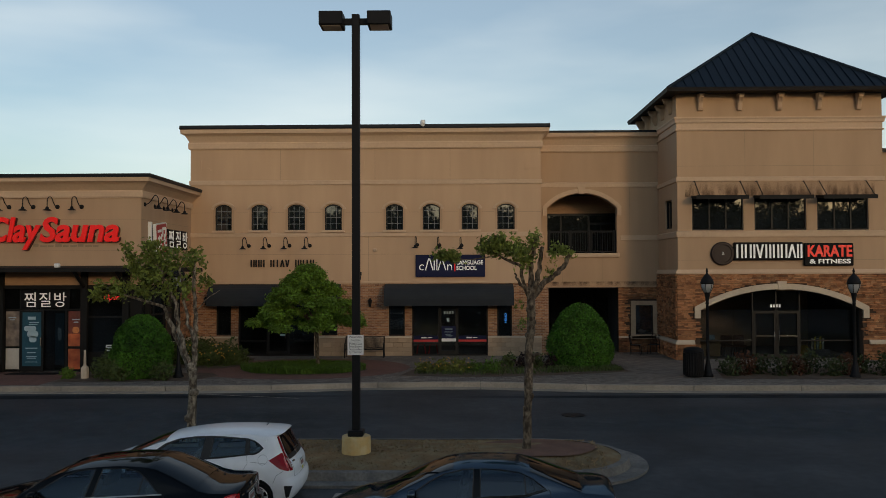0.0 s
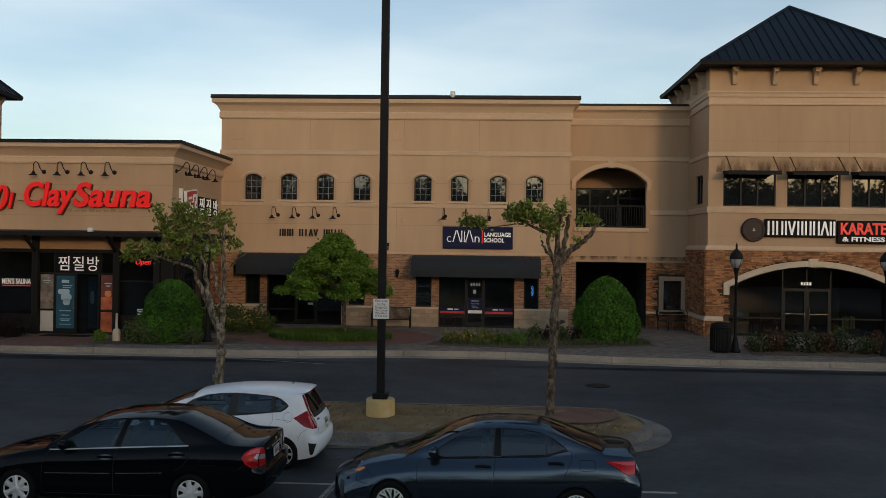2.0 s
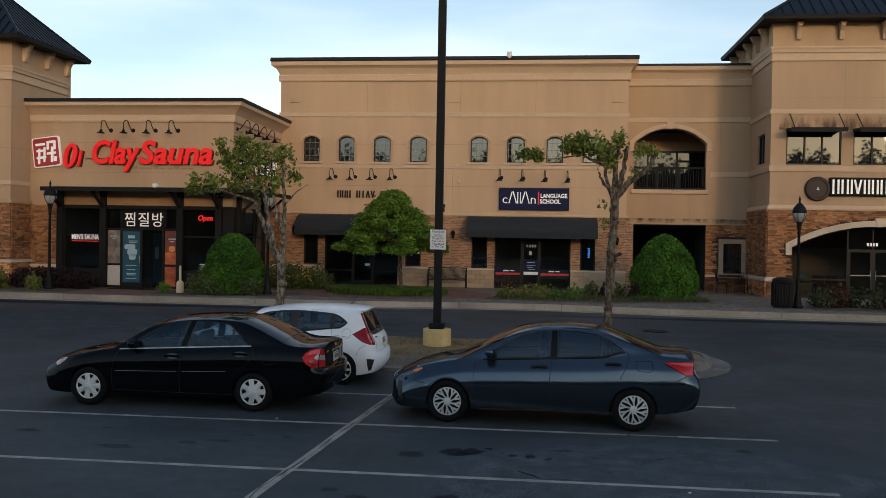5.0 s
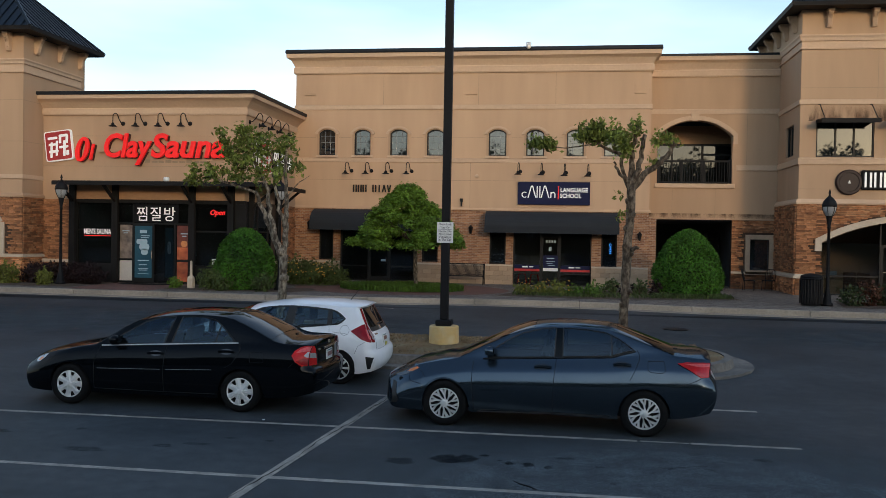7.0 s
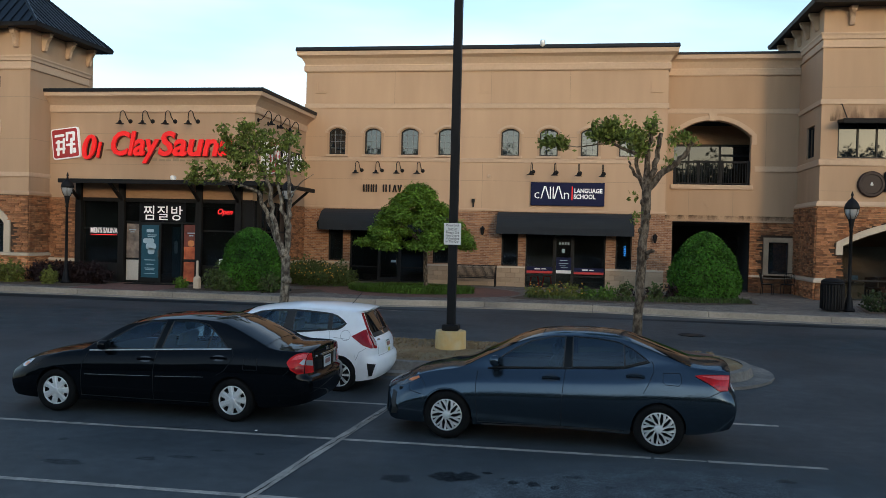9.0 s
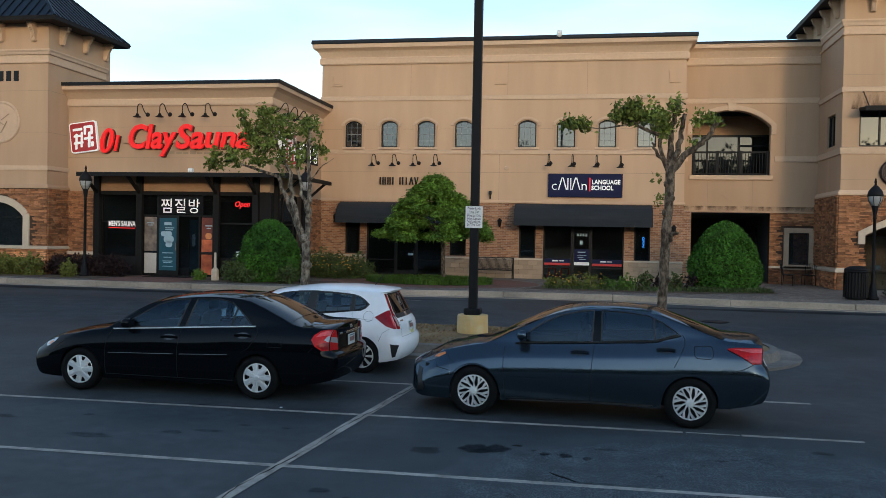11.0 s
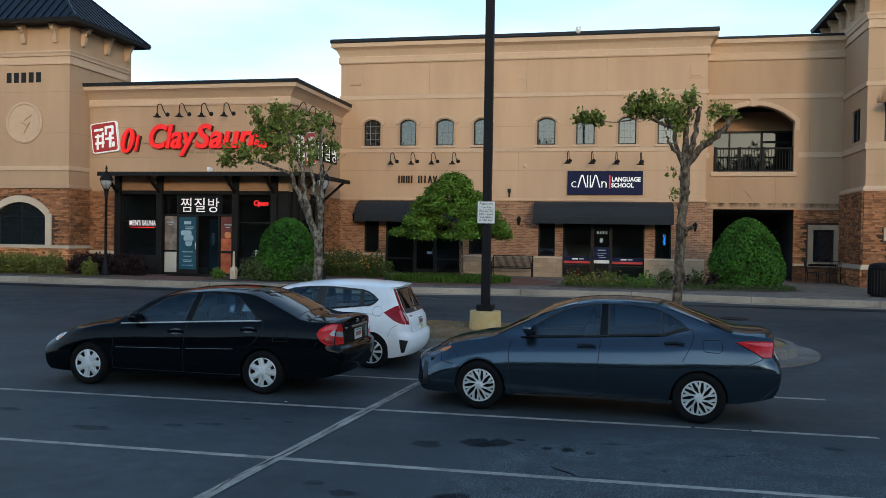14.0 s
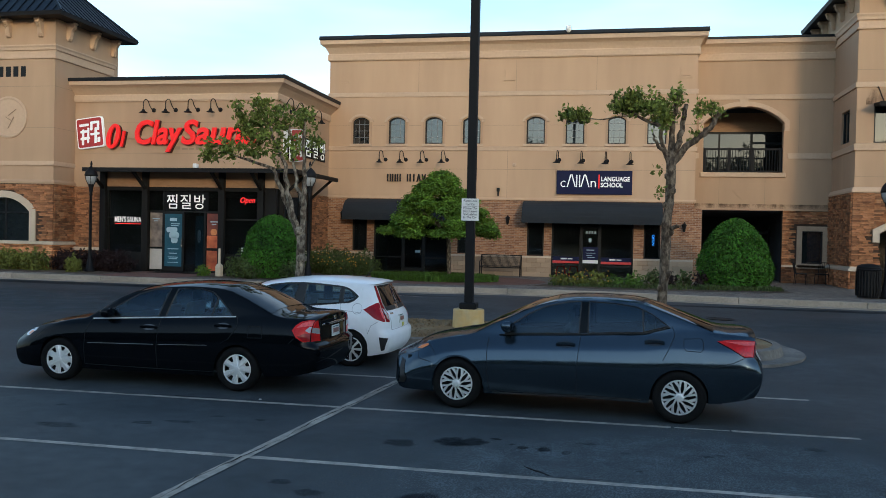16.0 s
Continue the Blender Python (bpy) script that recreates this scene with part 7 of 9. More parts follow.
def post_lantern(x, y, z, h):
    g = thing("street_lantern", (x, y, z), "black post lantern with domed cap and finial on a slim pole", "street lamp", "post lanterns")
    bm = bmesh.new()
    lathe(bm, [(0.19, 0), (0.19, 0.08), (0.14, 0.12), (0.1, 0.4), (0.075, 0.5), (0.058, 0.6), (0.048, h - 0.5), (0.07, h - 0.48), (0.05, h - 0.42), (0.1, h - 0.12), (0.12, h - 0.08)], 14, (x, y, z))
    part("pole", bm, BLACKMETAL, g, smooth=True)
    bm = bmesh.new()
    lathe(bm, [(0.11, h - 0.08), (0.2, h + 0.1), (0.215, h + 0.2), (0.2, h + 0.26)], 16, (x, y, z))
    part("globe", bm, LANTERN, g, "ribbed clear globe", smooth=True)
    bm = bmesh.new()
    for k in range(6):
        a = math.pi * k / 3
        c, s = math.cos(a), math.sin(a)
        tube(bm, [(x + 0.12 * c, y + 0.12 * s, z + h - 0.08), (x + 0.21 * c, y + 0.21 * s, z + h + 0.1), (x + 0.225 * c, y + 0.225 * s, z + h + 0.22)], 0.01, 4)
    part("cage", bm, BLACKMETAL, g)
    bm = bmesh.new()
    lathe(bm, [(0.23, h + 0.22), (0.24, h + 0.27), (0.2, h + 0.4), (0.11, h + 0.52), (0.04, h + 0.58), (0.03, h + 0.64), (0.045, h + 0.68), (0.015, h + 0.8)], 16, (x, y, z))
    part("cap", bm, BLACKMETAL, g, smooth=True)
    return g


post_lantern(-18.96, 30.6, 0.53, 3.36)
post_lantern(-10.32, 30.6, 0.53, 3.38)
post_lantern(8.66, 30.7, 0.53, 3.08)
post_lantern(13.73, 30.4, 0.53, 3.06)

# ---- signs ----


def rounded(x, z, w, h, lean=0.0, r=0.45, n=4):
    """A rounded leaning block outline from its lower left."""
    k, pts = min(w, h) * r, []
    for cx, cz, a0 in ((w - k, k, -90), (w - k, h - k, 0), (k, h - k, 90), (k, k, 180)):
        for i in range(n + 1):
            a = radians(a0 + 90 * i / n)
            px, pz = cx + k * math.cos(a), cz + k * math.sin(a)
            pts.append((x + px + lean * pz, z + pz))
    return pts


def arc_band(bm, x, z, w, h, t, a0, a1, y0, y1, lean):
    """A curved stroke round the ellipse that fills a block."""
    n = max(int(abs(a1 - a0) / 14), 3)
    out, inn = [], []
    for i in range(n + 1):
        a = radians(a0 + (a1 - a0) * i / n)
        for pts, rx, rz in ((out, w / 2, h / 2), (inn, w / 2 - t * 1.1, h / 2 - t * 0.8)):
            px, pz = w / 2 + rx * math.cos(a), h / 2 + rz * math.sin(a)
            pts.append((x + px + lean * pz, z + pz))
    for i in range(n):
        prism(bm, [out[i], out[i + 1], inn[i + 1], inn[i]], y0, y1)


def glyph(bm, kind, x, z, w, h, y0, y1, lean=0.0, s=0.22):
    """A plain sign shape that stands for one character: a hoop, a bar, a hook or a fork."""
    t = s * h
    if kind == "o":
        arc_band(bm, x, z, w, h, t, 0, 360, y0, y1, lean)
    elif kind == "l":
        prism(bm, rounded(x, z, t, h, lean, 0.15), y0, y1)
    elif kind == "c":
        arc_band(bm, x, z, w * 1.1, h, t, 48, 312, y0, y1, lean)
    elif kind == "n":
        prism(bm, rounded(x, z, t, h, lean, 0.15), y0, y1)
        k = min(w, h)
        arc_band(bm, x + lean * (h - k), z + h - k, w, k, t, 0, 180, y0, y1, lean)
        prism(bm, rounded(x + w - t * 1.1, z, t * 1.1, h - k / 2, lean, 0.1), y0, y1)
    elif kind == "u":
        k = min(w, h)
        arc_band(bm, x, z, w, k, t, 180, 360, y0, y1, lean)
        for px in (x, x + w - t * 1.1):
            prism(bm, rounded(px + lean * k / 2, z + k / 2, t * 1.1, h - k / 2, lean, 0.1), y0, y1)


def strokes(segs, x, z, w, h, y0, y1, t, material, parent, label):
    """A plain sign shape of straight strokes (x0, z0, x1, z1) in a unit block, each a part with level ends."""
    for k, (a, b, c, d) in enumerate(segs):
        p, q = Vector((x + a * w, z + b * h)), Vector((x + c * w, z + d * h))
        flat = abs(q.y - p.y) < abs(q.x - p.x)
        o = Vector((0, t / 2)) if flat else Vector((t / 2, 0))
        bm = bmesh.new()
        prism(bm, [tuple(v) for v in ((p - o, q - o, q + o, p + o) if flat else (p - o, p + o, q + o, q - o))], y0 - 0.0015 * k, y1)
        bmesh.ops.recalc_face_normals(bm, faces=bm.faces)
        part("sign_bar", bm, material, parent, label)


PLAIN = dict(pair=((0.14, 0, 0.14, 1), (0.86, 0, 0.86, 1)), post=((0.5, 0, 0.5, 1),), wedge=((0.5, 0, 0.08, 1), (0.5, 0, 0.92, 1)), peak=((0.06, 0, 0.5, 1), (0.94, 0, 0.5, 1)))


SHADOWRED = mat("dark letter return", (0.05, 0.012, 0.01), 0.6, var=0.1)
sauna_sign = thing("sauna_sign", (-16.5, A, 5.9), "large red raised channel letters on the stucco wall", "sign")
part("raceway", boxes((-18.5, -13.2, A - 0.1, A, 5.72, 5.84)), STUCCO, sauna_sign)
for kind, x, z, w, h in (("o", -19.5, 5.32, 0.56, 0.98), ("l", -18.82, 5.4, 0.2, 0.62)):
    bm = bmesh.new()
    glyph(bm, kind, x, z, w, h, A - 0.2, A - 0.12, 0.2, 0.16)
    part("sign_shape", bm, LETTERRED, sauna_sign, "plain red raised shape")
    bm = bmesh.new()
    glyph(bm, kind, x + 0.025, z - 0.02, w, h, A - 0.12, A - 0.02, 0.2, 0.16)
    part("return", bm, SHADOWRED, sauna_sign)
for word, x, w in (("Clay", -17.3, 2.0), ("Sauna", -14.72, 3.05)):
    writing(word, 1.3, (x, A - 0.16, 5.52), LETTERRED, sauna_sign, 0.08, width=w, lean=0.2, bold=0.03, spacing=1.0)
    writing(word, 1.3, (x + 0.03, A - 0.07, 5.5), SHADOWRED, sauna_sign, 0.1, width=w, lean=0.2, bold=0.03, spacing=1.0, name="return")
bars([(-16.55 + 0.29 * k, -16.33 + 0.29 * k + 0.03 * (k % 2), 5.3, 5.37 + 0.06 * (k % 3 == 0)) for k in range(9)], A - 0.001, JOINT, sauna_sign)
LOGORED = mat("dull red logo", (0.40, 0.03, 0.03), 0.5, var=0.15)
logo = thing("sauna_logo_panel", (-20.15, A, 5.95), "tilted square red panel with pale brush shapes", "sign")


def logo_shape(parent, c, y0, s, white, m=None):
    base = Matrix.Translation((c[0], 0, c[1])) @ pose(0, 0, 0, 0, -7, 0)
    bm = bmesh.new()
    prism(bm, rounded(-0.58 * s, -0.6 * s, 1.16 * s, 1.2 * s, 0, 0.08), y0, y0 + 0.12, base)
    part("panel_rim", bm, white, parent, "pale rim", m=m)
    bm = bmesh.new()
    prism(bm, rounded(-0.54 * s, -0.56 * s, 1.08 * s, 1.12 * s, 0, 0.08), y0 - 0.006, y0 - 0.001, base)
    part("panel_face", bm, LOGORED, parent, m=m)
    bm, lift_off = bmesh.new(), 0.0
    for x, z, w, h in ((-0.44, 0.27, 0.42, 0.1), (-0.42, 0.02, 0.38, 0.09), (-0.44, -0.26, 0.42, 0.1), (-0.4, -0.46, 0.1, 0.62), (-0.16, -0.4, 0.09, 0.6), (0.03, 0.08, 0.1, 0.34), (0.05, 0.33, 0.38, 0.1), (0.32, 0.06, 0.1, 0.34), (0.16, -0.44, 0.11, 0.62), (0.02, -0.12, 0.4, 0.09), (0.3, -0.42, 0.12, 0.2)):
        lift_off += 0.0015
        prism(bm, rounded(x * s, z * s, w * s, h * s, 0.12, 0.3), y0 - 0.010 - lift_off, y0 - 0.007, base)
    part("brush_shape", bm, white, parent, "pale plain brush shapes", m=m)


logo_shape(logo, (-20.15, 5.95), A - 0.16, 1.0, LETTERWHITE)
side_logo = thing("side_logo_sign", (SR + 0.6, 34.2, 5.6), "red and white square sign on the side wall", "sign")
logo_shape(side_logo, (34.05, 5.65), -0.22, 1.08, WHITE, Matrix.Translation((SR, 0, 0)) @ pose(0, 0, 0, 0, 0, 90))
part("backing_box", boxes((SR, SR + 0.1, 33.5, 34.6, 5.1, 6.2), bevel=0.02), BLACKSIGN, side_logo)
part("blade_post", boxes((SR, SR + 0.12, 33.1, 33.25, 5.2, 6.3)), WHITE, side_logo)

ksign = thing("korean_sign", (-16.1, A, 3.2), "white Korean letters with added glow on a black transom panel", "sign")
part("panel", boxes((-17.02, -15.12, A + 0.05, A + 0.08, 2.95, 3.68)), BLACKSIGN, ksign)
writing("찜질방", 0.62, (-16.07, A + 0.036, 3.05), GLOWWHITE, ksign, 0.02, width=1.62, label="white Korean characters with added glow", spacing=1.12)
kside = thing("korean_side_sign", (SR, 37, 5.7), "white Korean letters on dark backing on the side wall", "sign")
KM = Matrix.Translation((SR, 0, 0)) @ pose(0, 0, 0, 0, 0, 90)
for k in range(3):
    part("panel", boxes((35.25 + 0.88 * k, 36.05 + 0.88 * k, -0.06, -0.001, 5.3, 6.12), bevel=0.02), BLACKSIGN, kside, m=KM)
for k, word in enumerate("찜질방"):
    writing(word, 0.8, (35.65 + 0.88 * k, -0.072, 5.42), LETTERWHITE, kside, 0.02, width=0.6, m=KM)

mens = thing("sauna_window_sign", (-18.5, A, 2.55), "white and red window sign with added glow for the men's sauna", "sign")
writing("MEN'S SAUNA", 0.30, (-18.58, A + 0.08, 2.45), GLOWWHITE, mens, 0.012, width=1.16, bold=0.004)
part("underline", boxes((-19.14, -18.02, A + 0.07, A + 0.09, 2.37, 2.39)), NEONRED, mens)
openred = thing("open_sign", (-13.55, A, 3.35), "red neon open sign in the window", "sign")
writing("Open", 0.3, (-13.55, A + 0.1, 3.28), NEONRED, openred, 0.02, width=0.6, lean=0.3)

# sauna door, posters and small things of the shopfront
TEAL = mat("teal poster", (0.012, 0.07, 0.105), 0.4, var=0.2)
ORANGE = mat("orange poster", (0.50, 0.13, 0.045), 0.5, var=0.35, scales=(1.2, 6), tint=(0.32, 0.06, 0.02))
BEIGE = mat("beige poster", (0.24, 0.19, 0.15), 0.5, var=0.25, scales=(1.5, 8), tint=(0.13, 0.1, 0.085))
DUSK = mat("dark red print", (0.15, 0.035, 0.02), 0.5, var=0.3, scales=(1.5, 6))
AMBERPRINT = mat("pale orange print", (0.62, 0.24, 0.08), 0.5, var=0.25, scales=(4, 12))
POSTERWHITE = mat("poster print", (0.36, 0.48, 0.54), 0.5, var=0.1)
door = thing("sauna_door", (-16.55, A, WALK_Z), "glazed sauna door with a teal poster, closed", "door")
part("leaf", boxes((-17.02, -16.12, A + 0.02, A + 0.07, WALK_Z + 0.02, 2.88)), BRONZE, door)
part("poster", boxes((-16.93, -16.21, A + 0.012, A + 0.018, WALK_Z + 0.22, 2.8)), TEAL, door)
bm = bmesh.new()
for x, z, w, h in ((-16.86, 2.08, 0.46, 0.2), (-16.74, 1.84, 0.42, 0.26), (-16.66, 1.66, 0.28, 0.24)):
    prism(bm, rounded(x, z, w, h, 0, 0.4), A + 0.004, A + 0.011)
part("poster_shape", bm, POSTERWHITE, door, "pale plain shape")
bars([(-16.72, -16.42, 2.52, 2.64), (-16.68, -16.3, 2.4, 2.43), (-16.68, -16.35, 2.33, 2.36), (-16.8, -16.34, 1.42, 1.45), (-16.74, -16.4, 1.25, 1.28), (-16.78, -16.36, 1.1, 1.13), (-16.74, -16.4, 1.04, 1.07), (-16.8, -16.34, 0.9, 0.92)], A + 0.01, POSTERWHITE, door)
handle(door, -16.2, A + 0.02, 1.5, 1.85)
door2 = thing("sauna_door", (-15.3, A + 0.1, WALK_Z), "glazed sauna door with a teal poster, standing ajar inwards", "door")
m2 = Matrix.Translation((-15.3, A + 0.1, 0)) @ pose(0, 0, 0, 0, 0, -38)
part("leaf", boxes((-0.88, 0, 0, 0.05, WALK_Z + 0.02, 2.88)), BRONZE, door2, m=m2)
part("poster", boxes((-0.8, -0.1, -0.006, -0.001, WALK_Z + 0.22, 2.75)), TEAL, door2, m=m2)
bm = bmesh.new()
prism(bm, rounded(-0.6, 1.7, 0.3, 0.5, 0, 0.4), -0.012, -0.007)
part("poster_shape", bm, POSTERWHITE, door2, m=m2)
bm = bmesh.new()
tube(bm, [(-0.82, -0.006, 1.4), (-0.82, -0.07, 1.42), (-0.82, -0.07, 1.78), (-0.82, -0.006, 1.8)], 0.016, 6)
part("handle", bm, CHROME, door2, "chrome handle", m=m2)
pw = thing("window_poster", (-17.4, A, 1.5), "beige photo poster in a side window", "poster")
part("sheet", boxes((-17.62, -17.1, A + 0.11, A + 0.118, 1.5, 2.84)), BEIGE, pw)
bars([(-17.52, -17.22, 2.58, 2.62), (-17.46, -17.28, 2.5, 2.53)], A + 0.109, POSTERWHITE, pw)
part("sheet", boxes((-17.62, -17.1, A + 0.11, A + 0.118, 0.62, 1.42)), mat("pale sheet", (0.5, 0.47, 0.42), 0.5, var=0.12), pw)
po = thing("window_poster", (-14.9, A, 1.5), "orange photo poster in a side window", "poster")
part("sheet", boxes((-15.2, -14.58, A + 0.11, A + 0.118, 0.62, 1.4)), ORANGE, po)
part("sheet", boxes((-15.2, -14.58, A + 0.11, A + 0.118, 1.5, 1.98)), ORANGE, po)
part("sheet", boxes((-15.2, -14.58, A + 0.11, A + 0.118, 1.98, 2.84)), DUSK, po, "dark red upper half")
bars([(-15.06, -14.76, 2.5, 2.54), (-15.0, -14.82, 2.4, 2.44)], A + 0.109, POSTERWHITE, po)
bm = bmesh.new()
prism(bm, rounded(-15.04, 2.0, 0.26, 0.24, 0, 0.4), A + 0.1, A + 0.106)
part("poster_shape", bm, AMBERPRINT, po, "pale orange glow shape")
cam_dome = thing("canopy_camera", (-15.05, 31.2, 4.55), "small white security camera on the canopy edge", "camera")
part("housing", boxes((-15.12, -14.95, 31.1, 31.3, 4.5, 4.66), bevel=0.03), WHITE, cam_dome)
notice = thing("window_notice", (-13.4, A, 1.5), "small white notice in the window", "notice")
part("sheet", boxes((-13.75, -13.35, A + 0.11, A + 0.118, 1.32, 1.55)), WHITE, notice)
bars([(-13.7, -13.4, 1.46, 1.5), (-13.7, -13.55, 1.36, 1.42)], A + 0.109, INK, notice)
mat_ob = thing("door_mat", (-16.3, 31.9, WALK_Z), "dark ribbed door mat", "mat")
part("mat", boxes((-17.1, -15.2, 31.45, 32.1, WALK_Z + 0.006, WALK_Z + 0.02)), RUBBER, mat_ob)
bol = thing("path_light", (-13.6, 30.35, WALK_Z), "small pale stone bollard with a tapered post", "bollard")
bm = bmesh.new()
lathe(bm, [(0.145, 0), (0.145, 0.36), (0.12, 0.42), (0.06, 0.46), (0.05, 0.5), (0.04, 1.0), (0.02, 1.02)], 8, (-13.6, 30.35, WALK_Z))
part("post", bm, CAP, bol)

# language school sign
school = thing("school_sign", (-0.6, W, 4.57), "navy panel sign with white and red raised lettering", "sign")
part("panel", boxes((-2.16, 0.97, W - 0.12, W, 4.07, 5.07), bevel=0.01), NAVY, school)
SY = W - 0.122
bm = bmesh.new()
glyph(bm, "c", -2.0, 4.37, 0.24, 0.26, SY - 0.02, SY, 0, 0.16)
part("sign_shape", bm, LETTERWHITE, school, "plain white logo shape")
for x in (-1.55, -0.98):
    for s in (-1, 1):
        bm = bmesh.new()
        prism(bm, [(x - 0.02 + s * 0.17, 4.37), (x + 0.03 + s * 0.17, 4.37), (x + 0.025 + s * 0.02, 4.9), (x - 0.025 + s * 0.02, 4.9)], SY - 0.02, SY)
        part("sign_shape", bm, LETTERWHITE, school)
for x in (-1.32, -1.2):
    part("sign_shape", boxes((x - 0.022, x + 0.022, SY - 0.02, SY, 4.37, 4.88)), LETTERWHITE, school)
bm = bmesh.new()
glyph(bm, "n", -0.74, 4.37, 0.22, 0.26, SY - 0.02, SY, 0, 0.16)
part("sign_shape", bm, LETTERWHITE, school)
part("divider", boxes((-0.42, -0.37, SY - 0.015, SY, 4.32, 4.9)), LETTERRED, school)
writing("LANGUAGE", 0.26, (0.28, SY - 0.01, 4.63), LETTERWHITE, school, 0.02, width=1.18, bold=0.008)
writing("SCHOOL", 0.26, (0.13, SY - 0.01, 4.38), LETTERWHITE, school, 0.02, width=0.92, bold=0.008)

red_sign = thing("restaurant_sign", (-8.5, W, 4.7), "dark raised plain shapes of a shop name on stucco", "sign")
for k, kind in enumerate(("pair", "pair", "pair", "", "pair", "post", "peak", "wedge", "", "pair", "pair", "post", "pair")):
    if kind:
        strokes(PLAIN[kind], -9.62 + 0.225 * k, 4.54, 0.17, 0.33, W - 0.1, W - 0.02, 0.05, BRONZE, red_sign, "dark bronze raised shape")

karate = thing("karate_sign", (13.5, T, 5), "white and red raised letters on black backing with round badge", "sign")
part("panel", boxes((11.4, 14.3, T - 0.14, T, 4.74, 5.5), bevel=0.03), BLACKSIGN, karate)
part("panel", boxes((14.36, 16.42, T - 0.14, T, 4.5, 5.46), bevel=0.03), BLACKSIGN, karate)
for kind, x, w in (("pair", 11.5, 0.27), ("pair", 11.85, 0.29), ("post", 12.2, 0.1), ("wedge", 12.34, 0.3), ("pair", 12.72, 0.23), ("pair", 13.03, 0.26), ("pair", 13.36, 0.27), ("peak", 13.68, 0.31), ("pair", 14.05, 0.2)):
    strokes(PLAIN[kind], x, 4.83, w, 0.58, T - 0.17, T - 0.142, 0.074, LETTERWHITE, karate, "plain white raised shape")
writing("KARATE", 0.66, (15.4, T - 0.16, 4.9), LETTERRED, karate, 0.03, width=1.86, bold=0.02)
writing("& FITNESS", 0.26, (15.42, T - 0.16, 4.6), LETTERWHITE, karate, 0.03, width=1.72, bold=0.006)
bm = bmesh.new()
lathe(bm, [(0.5, 0), (0.5, 0.1), (0.46, 0.14), (0.38, 0.14), (0.36, 0.11), (0.1, 0.11)], 32)
part("badge", bm, mat("dark brown badge", (0.02, 0.009, 0.008), 0.5, var=0.3, spec=0.3), karate, "round dark badge", m=Matrix.Translation((10.95, T, 5.03)) @ pose(0, 0, 0, 90))
part("badge_mark", boxes((10.9, 11.0, T - 0.14, T - 0.11, 4.98, 5.02), (10.93, 10.97, T - 0.14, T - 0.11, 5.03, 5.1)), WHITE, karate)
bars([(13.15 + 0.12 * k, 13.23 + 0.12 * k, 2.72, 2.85) for k in range(4)], T + 0.58, LETTERWHITE, karate, "number_bar")

# school shopfront: stripes, posters, stools, neon
band = thing("window_graphic", (-0.6, W, 1.2), "navy and red printed band across the school window", "window graphic")
for a, b in ((-2.28, -1.16), (-0.24, 1.03)):
    part("band", boxes((a, b, W + 0.13, W + 0.135, 1.14, 1.24)), mat("red film", (0.5, 0.03, 0.03), 0.5, var=0.1), band)
    part("band", boxes((a, b, W + 0.13, W + 0.135, 1.245, 1.42)), NAVY, band)
    bars([(a + 0.35, a + 0.6, 1.3, 1.36), (a + 0.65, a + 0.85, 1.31, 1.35)], W + 0.13, WHITE, band)
sp = thing("door_poster", (-0.7, W, 1.5), "navy poster with white foot on the school door", "poster")
part("sheet", boxes((-1.0, -0.36, W + 0.06, W + 0.066, 1.3, 1.85)), NAVY, sp)
part("sheet", boxes((-1.0, -0.36, W + 0.06, W + 0.066, 1.16, 1.295)), WHITE, sp)
bars([(-0.85, -0.52, 1.7, 1.74), (-0.88, -0.48, 1.58, 1.6), (-0.85, -0.6, 1.48, 1.5), (-0.8, -0.5, 1.4, 1.42)], W + 0.059, POSTERWHITE, sp)
bars([(-0.9 + 0.12 * k, -0.82 + 0.12 * k, 2.4, 2.52) for k in range(4)] + [(-0.77, -0.65, 2.05, 2.22)], W + 0.12, POSTERWHITE, f120, "number_bar")
bars([(-8.75 + 0.12 * k, -8.67 + 0.12 * k, 2.72, 2.84) for k in range(4)], W + 0.12, POSTERWHITE, f110, "number_bar")
bars([(-8.3, -8.05, 1.42, 1.52)], W + 0.06, POSTERWHITE, f110)
neon = thing("open_sign", (2.0, W, 2.0), "upright blue neon open sign in the window", "sign")
writing("OPEN", 0.14, (0, 0, 0), NEONBLUE, neon, 0.012, width=0.44, bold=0.002, m=Matrix.Translation((1.84, W + 0.11, 2.2)) @ pose(0, 0, 0, 0, 90, 0))
REDSTOOL = mat("red enamel", (0.8, 0.03, 0.025), 0.4, var=0.1)


def stool(x, y):
    s = thing("stool", (x, y, WALK_Z), "red metal stool inside the school window", "stool", "red stools")
    part("seat", boxes((x - 0.16, x + 0.16, y - 0.16, y + 0.16, WALK_Z + 0.44, WALK_Z + 0.47), bevel=0.01), REDSTOOL, s)
    for a in (-1, 1):
        for b in (-1, 1):
            bm = bmesh.new()
            tube(bm, [(x + 0.21 * a, y + 0.2 * b, WALK_Z + 0.012), (x + 0.14 * a, y + 0.14 * b, WALK_Z + 0.45)], 0.03, 4)
            part("leg", bm, REDSTOOL, s)
    part("backrest", boxes((x - 0.17, x + 0.17, y + 0.14, y + 0.17, WALK_Z + 0.55, WALK_Z + 0.75), bevel=0.01), REDSTOOL, s)


stool(-1.95, W + 0.7)
stool(-1.4, W + 0.75)

